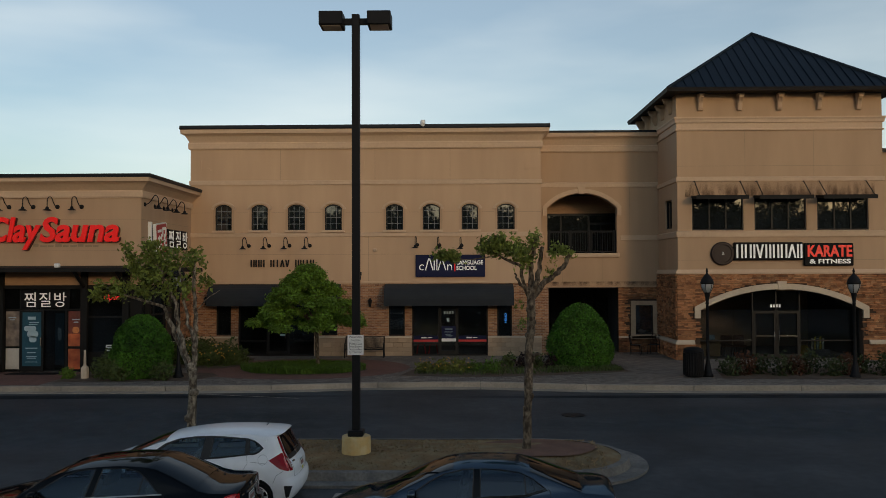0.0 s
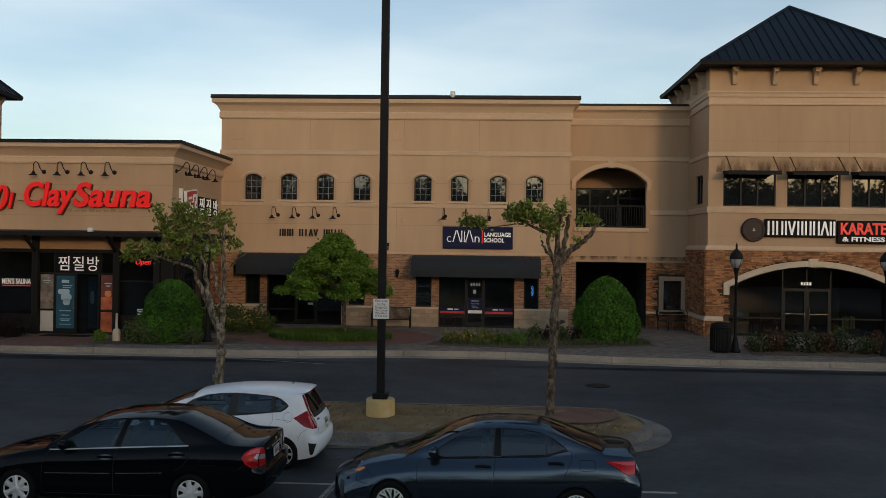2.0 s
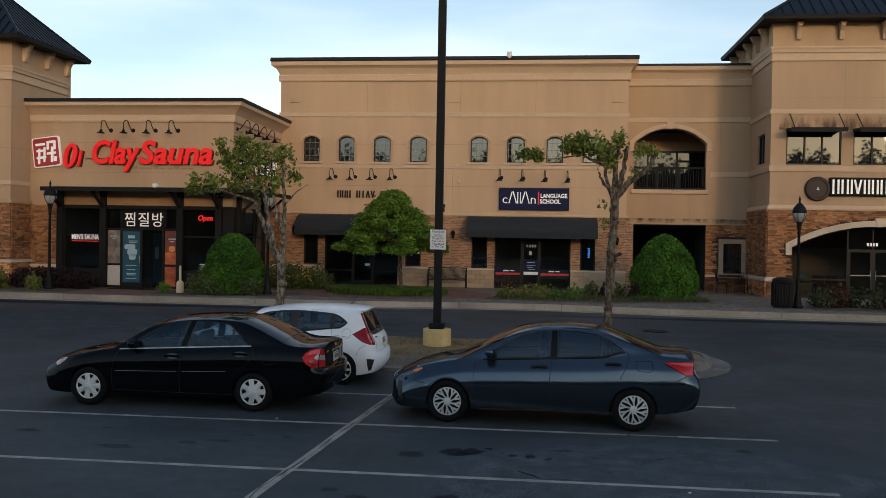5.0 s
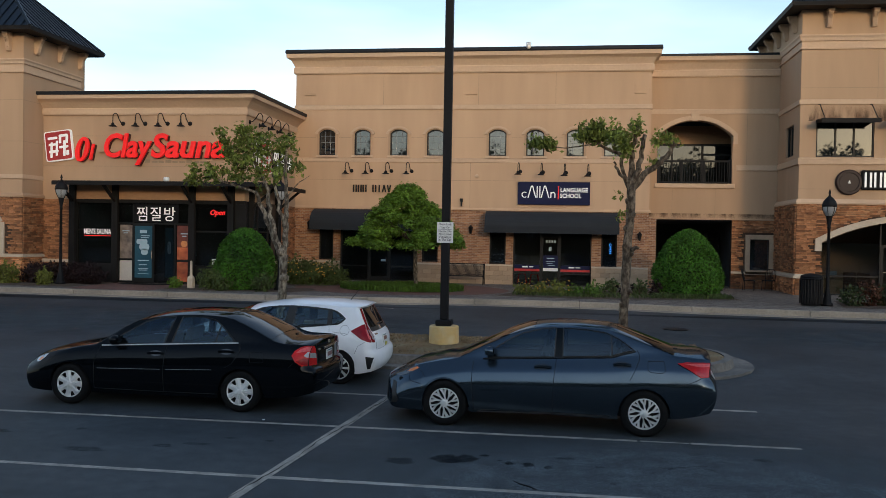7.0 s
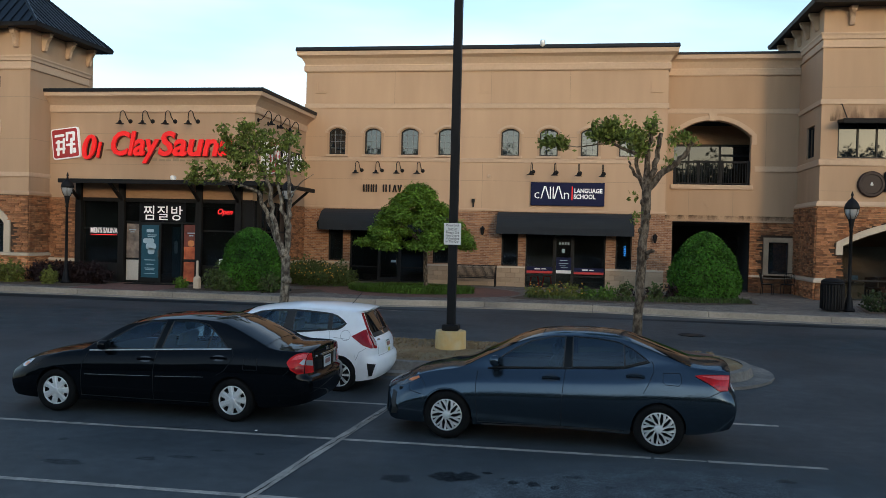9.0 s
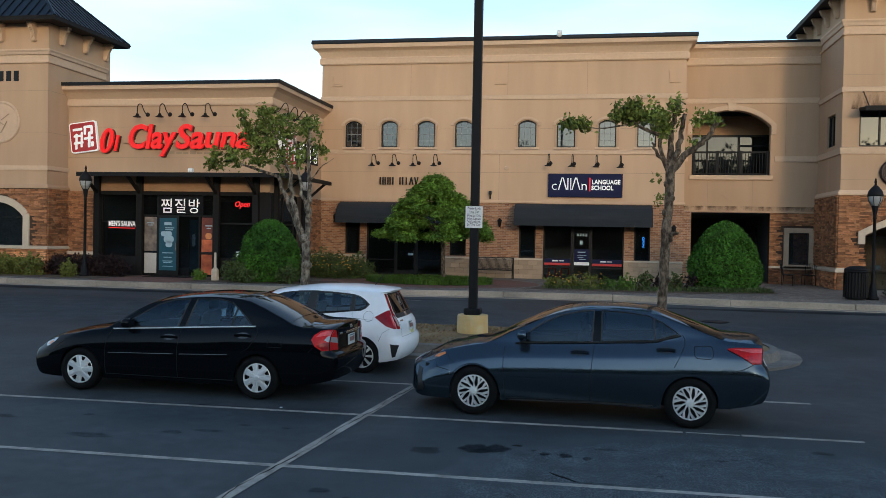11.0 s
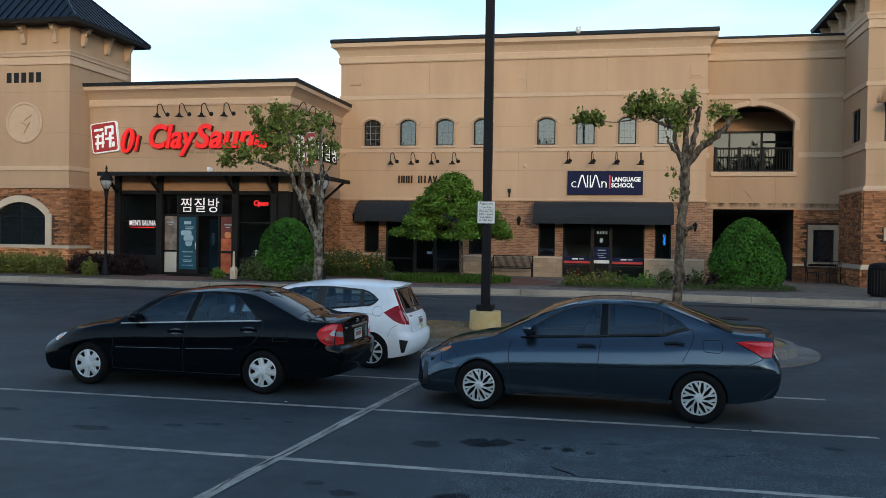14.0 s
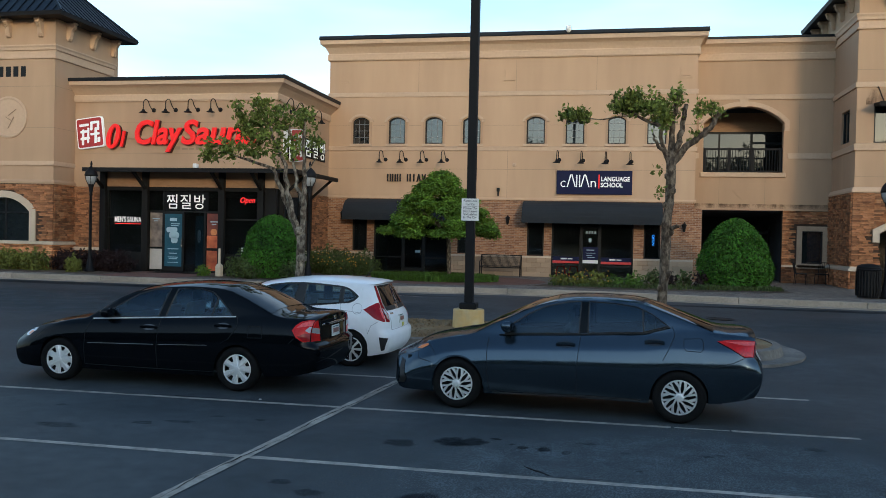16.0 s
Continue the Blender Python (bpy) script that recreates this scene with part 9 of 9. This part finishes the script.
def clipped_bush(c, r, h, n, label, power=1.0):
    t = thing("bush", (c[0], c[1], WALK_Z), label, "bush", "clipped bushes")
    g = np.random.default_rng(int(abs(c[0]) * 10))
    a, u = g.uniform(0, 6.283, n), g.uniform(0.0, 1, n)
    rr = r * np.sqrt(np.clip(1 - np.clip((u - 0.28) / 0.72, 0, 1) ** (2.0 * power), 0, 1)) * np.where(u < 0.28, 0.9 + 0.1 * u / 0.28, 1)
    w = 1 + 0.035 * np.sin(7 * a + 9 * u) + 0.03 * np.sin(13 * u + 3 * a) + g.normal(0, 0.025, n) - 0.16 * g.uniform(0, 1, n) ** 3 + 0.02 * np.sin(31 * a + 5 * np.sin(17 * u)) * np.sin(29 * u + 2 * np.sin(9 * a))
    p = np.stack([c[0] + rr * w * np.cos(a), c[1] + rr * w * np.sin(a), WALK_Z + 0.05 + h * u * (1 + g.normal(0, 0.012, n))], 1)
    d = np.stack([np.cos(a), np.sin(a), 0.4 + u * 0.8], 1)
    d /= np.linalg.norm(d, axis=1)[:, None]
    leaf_mesh("foliage", p, d, 0.06, LEAFBUSH, t, droop=0.3, jitter=0.75)
    # Solid core whose near-black colour gives the shade behind the leaves.
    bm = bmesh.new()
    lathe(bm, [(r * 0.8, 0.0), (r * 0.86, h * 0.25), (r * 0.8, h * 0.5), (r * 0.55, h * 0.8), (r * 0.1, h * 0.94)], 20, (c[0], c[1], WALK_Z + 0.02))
    part("inner_mass", bm, mat("bush core shade", (0.02, 0.03, 0.01), 0.9, var=0.4, scales=(3, 20)), t)


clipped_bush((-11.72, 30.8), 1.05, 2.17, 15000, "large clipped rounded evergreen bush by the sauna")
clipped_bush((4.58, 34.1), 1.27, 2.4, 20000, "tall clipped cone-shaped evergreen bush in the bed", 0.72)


def bed(name, pts, z=0.015, material=MULCH, label="bark mulch planting bed"):
    bm = bmesh.new()
    bm.faces.new([bm.verts.new((x, y, WALK_Z + z)) for x, y in pts])
    return tagged(part(name, bm, material), label, "planting bed", kind="structure")


def oval(cx, cy, rx, ry, n=28):
    return [(cx + rx * math.cos(2 * math.pi * k / n) * (1 + 0.05 * math.sin(5 * k)), cy + ry * math.sin(2 * math.pi * k / n)) for k in range(n)]


def grass_tufts(name, pts, n, blade, material, label, spread=0.7, width=0.012):
    """Arching blades over a plan shape."""
    cx, cy = sum(p[0] for p in pts) / len(pts), sum(p[1] for p in pts) / len(pts)
    g = np.random.default_rng(len(pts) + n)
    k = g.integers(0, len(pts), n)
    f = np.sqrt(g.uniform(0, 1, n))
    q, e = np.array(pts), g.uniform(0, 1, (n, 1))
    q = q[k] * (1 - e) + q[(k + 1) % len(pts)] * e
    b = np.stack([cx + (q[:, 0] - cx) * f, cy + (q[:, 1] - cy) * f, np.full(n, WALK_Z + 0.01)], 1)
    a = g.uniform(0, 6.283, n)
    out = np.stack([np.cos(a), np.sin(a), np.zeros(n)], 1)
    h = blade * g.uniform(0.6, 1.25, (n, 1))
    lean = out * h * spread * g.uniform(0.4, 1.3, (n, 1))
    side = np.stack([-np.sin(a), np.cos(a), np.zeros(n)], 1) * width
    mid, tip = b + lean * 0.4 + [0, 0, 1] * h * 0.75, b + lean * 1.1 + [0, 0, 1] * h * 0.95
    v = np.stack([b - side * 0.6, b + side * 0.6, mid + side, mid - side, tip], 1).reshape(-1, 3)
    i = np.arange(n)[:, None] * 5
    fc = [list(x) for x in (i + [0, 1, 2, 3])] + [list(x) for x in (i + [3, 2, 4])]
    me = bpy.data.meshes.new(name)
    me.from_pydata(v.tolist(), [], [[int(j) for j in x] for x in fc])
    me.materials.append(material)
    return tagged(new(name, me), label, "ground cover", kind="stuff")


def shrub(c, r, n, size, material, label, group):
    t = thing("shrub", (c[0], c[1], WALK_Z), label, "shrub", group)
    p, d = blob((c[0], c[1], WALK_Z + r[2] * 0.72), r, n, 0.35, 0.5, WALK_Z + 0.02, seed=int(abs(c[0] * 37 + c[1])))
    leaf_mesh("foliage", p, d, size, material, t, droop=0.2)
    bm = bmesh.new()
    for k in range(6):
        a = 2 * math.pi * k / 6
        tube(bm, [(c[0], c[1], WALK_Z), (c[0] + 0.55 * r[0] * math.cos(a), c[1] + 0.55 * r[1] * math.sin(a), WALK_Z + r[2] * 1.2)], [0.015, 0.006], 4)
    part("stem", bm, BARK, t)
    return t


bed("planting_bed", oval(-6.2, 33.0, 2.45, 1.7))
grass_tufts("bed_grass", oval(-6.2, 33.0, 2.4, 1.65), 11000, 0.23, LEAFBED, "arching green ground cover round the tree")
bed("planting_bed", [(-2.4, 31.0), (0.5, 30.6), (3.6, 31.2), (6.2, 32.2), (6.0, 35.2), (2.6, 36.2), (-1.6, 34.6)])
grass_tufts("bed_grass", [(-1.9, 31.4), (0.5, 31.0), (3.0, 31.5), (3.2, 33.0), (0.5, 33.2), (-1.8, 33.0)], 1300, 0.13, LEAFOLIVE, "mixed low green planting before the school")
grass_tufts("bed_grass", [(3.0, 31.6), (6.0, 32.4), (5.9, 33.6), (3.2, 33.2)], 1500, 0.15, LEAFOLIVE, "thin low planting round the bush")
for k in range(5):
    shrub((-1.5 + 0.62 * k, 32.0 + 0.25 * (k % 2), 0), (0.36, 0.34, 0.24 + 0.05 * (k % 3)), 420, 0.06, LEAFLIME if k < 3 else LEAFBED, "lime and green low shrub in the bed" if k < 3 else "green low shrub in the bed", "shrubs before the school")
for k in range(4):
    shrub((1.7 + 0.55 * k, 33.4, 0), (0.3, 0.3, 0.34), 220, 0.075, LEAFPURPLE if k % 2 else LEAFOLIVE, "dark reddish low shrub by the wall", "dark shrubs")
bed("planting_bed", [(-14.3, 29.4), (-9.6, 29.6), (-9.0, 31.0), (-9.5, 32.0), (-14.3, 31.9)])
for x, y, r, h in ((-12.9, 30.7, 0.55, 0.5), (-12.5, 30.05, 0.5, 0.42), (-13.1, 31.4, 0.5, 0.5), (-10.7, 29.9, 0.42, 0.4), (-14.2, 30.3, 0.22, 0.24), (-12.1, 29.7, 0.35, 0.3)):
    shrub((x, y), (r, r, h), int(1300 * r), 0.065, LEAFOLIVE if x > -14 else LEAFBED, "low olive-green shrub beside the bush", "low shrubs by the sauna")
bed("planting_bed", [(-12.3, 33.6), (-9.5, 33.4), (-8.7, 35.0), (-9.2, 37.4), (-12.3, 37.4)])
for x, y, r, h in ((-11.8, 35.2, 0.75, 0.9), (-10.9, 34.6, 0.8, 0.85), (-10.0, 34.4, 0.7, 0.75), (-9.3, 34.8, 0.55, 0.7), (-11.3, 36.2, 0.8, 1.0), (-10.2, 35.8, 0.7, 0.85)):
    shrub((x, y), (r, r * 0.8, h * 0.62), int(1700 * r), 0.065, LEAFOLIVE, "rounded flowering shrub by the restaurant door", "shrubs by the restaurant")
FLOWER = mat("yellow flower", (0.6, 0.3, 0.04), 0.6, var=0.2)
bm = bmesh.new()
for k in range(46):
    x, y, z = random.uniform(-11.3, -9.2), random.uniform(33.7, 34.2), random.uniform(0.8, 1.5)
    lathe(bm, [(0.005, -0.02), (0.03, 0), (0.015, 0.02)], 5, (x, y, z))
for k in range(26):
    x, y, z = random.uniform(-1.7, 0.2), random.uniform(31.5, 31.9), random.uniform(0.75, 1.15)
    lathe(bm, [(0.005, -0.02), (0.03, 0), (0.015, 0.02)], 5, (x, y, z))
tagged(part("blossom", bm, FLOWER), "scattered yellow and orange blossoms on the shrubs", "flowers", kind="stuff")
bed("planting_bed", [(-26, 29.3), (-17.7, 29.3), (-17.7, 32.2), (-20.9, 32.2), (-26, 31.0)])
for k in range(9):
    shrub((-25.6 + 0.58 * k, 30.3 + 0.15 * (k % 2)), (0.48, 0.44, 0.46), 900, 0.06, LEAFLIME, "bright yellow-green low shrub before the tower", "lime shrubs")
for k in range(5):
    shrub((-20.3 + 0.58 * k, 31.1 + 0.12 * (k % 2)), (0.52, 0.48, 0.46), 1300, 0.065, LEAFPURPLE, "dark purple-leaved shrub before the sauna window", "purple shrubs")
shrub((-19.15, 29.9), (0.3, 0.28, 0.36), 480, 0.06, LEAFLIME, "small lime-green shrub in mulch", "lime shrubs")
bed("planting_bed", [(9.0, 30.0), (17.8, 30.0), (17.8, 33.2), (9.6, 33.2)])
for k in range(13):
    shrub((9.5 + 0.62 * k, 30.9 + 0.5 * (k % 3) * 0.6), (0.42, 0.4, 0.42 + 0.08 * (k % 2)), 300, 0.08, (LEAFSHADE, LEAFRUST, LEAFSHADE)[k % 3], "low mixed shrub in the mulch bed before the tower", "tower shrubs")
for k in range(5):
    shrub((16.4 + 0.6 * k, 31.4), (0.5, 0.45, 0.42), 420, 0.07, LEAFBED, "low green hedge shrub", "hedge shrubs")

# thin dry grass on the island
g = np.random.default_rng(21)
n = 5200
p = np.stack([g.uniform(-7.4, 2.9, n), IYC + g.uniform(-1.42, 1.42, n), np.zeros(n)], 1)
p = p[~((np.abs(p[:, 0] - 1.5) < 1.3) & (np.abs(p[:, 1] - 19.3) < 0.85))]
f = np.abs(p[:, 1] - IYC) / 1.48
p[:, 2] = 0.305 - 0.08 * f ** 2 + np.array([lift(y) * 0.6 for y in p[:, 1]])
d = np.tile([0.0, -0.9, 0.3], (len(p), 1))
tagged(leaf_mesh("dry_grass", p, d, 0.03, mat("dry grass blade", (0.225, 0.15, 0.075), 0.9, var=0.3, islands=0.3), long=2.2, droop=-2.0), "short dry brown grass on the island", "grass", kind="stuff")

# ---- woods behind the car park ----
rows = []
g = np.random.default_rng(3)
for k in range(70):
    x = -85 + 2.45 * k + g.uniform(-1.5, 1.5)
    h = g.uniform(12.7, 15.2)
    rows.append(((x, -42 + g.uniform(-6, 6), h * 0.55), (g.uniform(2.4, 4.2), 3.0, h * 0.48), 640))
P, D = clumps(rows, 50, 4.6)
P[:, 2] = np.maximum(P[:, 2], 0.1)
tagged(leaf_mesh("woods", P, D, 0.34, LEAFFAR, label="", droop=0.4), "dark belt of woods beyond the car park", "woods", kind="stuff")
# Unseen wavy wall, added to block the sky between the leaves.
bm = bmesh.new()
rows = []
for k in range(90):
    x = -110 + 2.5 * k
    h = 11.6 + 1.2 * math.sin(k * 0.9) + 0.9 * math.sin(k * 2.3 + 1)
    rows.append([bm.verts.new((x, -46 + math.sin(k), z)) for z in (0, h * 0.5, h)])
for a, b in zip(rows, rows[1:]):
    for i in range(2):
        bm.faces.new((a[i], a[i + 1], b[i + 1], b[i]))
tagged(part("far_woods", bm, LEAFFAR), "unseen solid screen behind the woods, added to close gaps", "woods", kind="stuff")

# ---- ledge stone facing, piece by piece ----
stone_shapes = []
for k in range(10):
    bm = bmesh.new()
    vs = box(bm, 0, 1, -1, 0, 0, 1)
    for v in vs:
        if v.co.y < -0.5:
            v.co.x += random.uniform(-0.05, 0.05)
            v.co.z += random.uniform(-0.12, 0.12)
            v.co.y += random.uniform(-0.35, 0.2)
    me = bpy.data.meshes.new("stone")
    bm.normal_update()
    bm.to_mesh(me)
    bm.free()
    me.materials.append(LEDGE)
    stone_shapes.append(me)


def courses(x0, x1, z0, z1, g, holes):
    """Ragged courses of thin stones: (x, z, length, height)."""
    z = z0
    while z < z1 - 0.03:
        h = min(g.choice((0.05, 0.06, 0.075, 0.09)), z1 - z)
        x = x0
        while x < x1 - 0.02:
            w = min(g.uniform(0.14, 0.42), x1 - x)
            if x1 - x - w < 0.08:
                w = x1 - x
            cx, cz = x + w / 2, z + h / 2
            if not any(o[0] - 0.06 - w * 0.3 < cx < o[1] + 0.06 + w * 0.3 and o[2] - 0.05 < cz < arch_top(o, min(max(cx, o[0]), o[1])) + 0.05 for o in holes):
                yield x, z, w, h
            x += w
        z += h


def facing(parent, m, x0, x1, z0, z1, holes, separate, seed):
    g = random.Random(seed)
    rows = list(courses(x0, x1, z0, z1, g, holes))
    if separate:
        for x, z, w, h in rows:
            ob = new("stone", g.choice(stone_shapes))
            ob.parent = parent
            ob.matrix_parent_inverse = Matrix.Translation(-parent.location)
            ob.matrix_basis = m @ Matrix.Translation((x + 0.004, 0, z + 0.004)) @ Matrix.Diagonal((w - 0.008, g.uniform(0.03, 0.075), h - 0.009, 1))
        return
    v, f = [], []
    for x, z, w, h in rows:
        d, i = g.uniform(0.03, 0.075), len(v)
        j = [g.uniform(-0.012, 0.012) for _ in range(8)]
        x, w, z, h = x + 0.004, w - 0.008, z + 0.004, h - 0.009
        v += [m @ Vector(p) for p in ((x, 0, z), (x + w, 0, z), (x + w, 0, z + h), (x, 0, z + h), (x + j[0], -d + j[1], z + j[2] * 0.5), (x + w + j[3], -d + j[4], z + j[5] * 0.5), (x + w + j[6], -d + j[7], z + h), (x + j[1], -d - j[3], z + h + j[4] * 0.5))]
        f += [[i + a for a in q] for q in ((4, 5, 6, 7), (0, 1, 5, 4), (1, 2, 6, 5), (2, 3, 7, 6), (3, 0, 4, 7))]
    me = bpy.data.meshes.new("stone_facing")
    me.from_pydata([tuple(p) for p in v], [], f)
    me.materials.append(LEDGE)
    ob = new("stone_facing", me)
    ob.parent = parent
    ob.matrix_parent_inverse = Matrix.Translation(-parent.location)
    tagged(ob, "brown ledge stone facing", kind="stuff")


facing(sauna, Matrix.Translation((0, A - 0.03, 0)), SL, -19.56, 1.42, 3.82, [], True, 1)
facing(sauna, Matrix.Translation((0, A - 0.03, 0)), SL, -19.56, WALK_Z, 1.3, [], False, 2)
side = Matrix.Translation((SR + 0.03, 0, 0)) @ pose(0, 0, 0, 0, 0, 90)
facing(sauna, side, 36.0, 38.3, 1.42, 3.82, [], True, 3)
facing(sauna, side, 36.0, 38.3, WALK_Z, 1.3, [], False, 4)
CHOLE = [(CARCH[0] - 0.26, CARCH[1] + 0.26, CARCH[2] - 0.1, CARCH[3] + 0.05, CARCH[4] + 0.22)]
facing(clock_tower, Matrix.Translation((0, L - 0.03, 0)), -23.3, CR2 + 0.05, 1.63, 3.84, CHOLE, True, 5)
facing(clock_tower, Matrix.Translation((0, L - 0.03, 0)), CL, -23.3, 1.63, 3.84, CHOLE, False, 6)
facing(clock_tower, Matrix.Translation((0, L - 0.03, 0)), CL, CR2 + 0.05, WALK_Z, 1.5, [], False, 7)
facing(clock_tower, Matrix.Translation((CR2 + 0.05, 0, 0)) @ pose(0, 0, 0, 0, 0, 90), L - 0.03, A, 1.63, 3.84, [], False, 8)
facing(clock_tower, Matrix.Translation((CR2 + 0.05, 0, 0)) @ pose(0, 0, 0, 0, 0, 90), L - 0.03, A, WALK_Z, 1.5, [], False, 9)
THOLE = [(ARCH[0] + 0.1, ARCH[1] - 0.1, 0.0, 2.3, 0), (ARCH[0] - 0.2, ARCH[1] + 0.2, 2.3, ARCH[3] + 0.02, ARCH[4] + 0.22)]
facing(tower, Matrix.Translation((0, T - 0.02, 0)), TL - 0.06, ARCH[0] - 0.2, 1.38, 4.16, THOLE, True, 10)
facing(tower, Matrix.Translation((0, T - 0.02, 0)), ARCH[0] - 0.2, TR + 0.06, 1.38, 4.16, THOLE, False, 11)
facing(tower, Matrix.Translation((0, T - 0.02, 0)), TL - 0.06, ARCH[0] + 0.02, WALK_Z, 1.2, [], False, 12)
facing(tower, Matrix.Translation((0, T - 0.02, 0)), ARCH[1] + 0.02, TR + 0.06, WALK_Z, 1.2, [], False, 13)
tside = Matrix.Translation((TL - 0.06, 0, 0)) @ pose(0, 0, 0, 0, 0, -90)
facing(tower, tside, -B, -T + 0.02, 1.38, 4.16, [], False, 14)
facing(tower, tside, -B, -T + 0.02, WALK_Z, 1.2, [], False, 15)
SHOLE = [(7.76, 9.0, 1.2, 2.94, 0)]
facing(link, Matrix.Translation((0, B + 0.06, 0)), 7.2, TL - 0.06, 1.29, 3.55, SHOLE, False, 16)
facing(link, Matrix.Translation((0, B + 0.06, 0)), 7.2, TL - 0.06, WALK_Z, 1.2, [], False, 17)
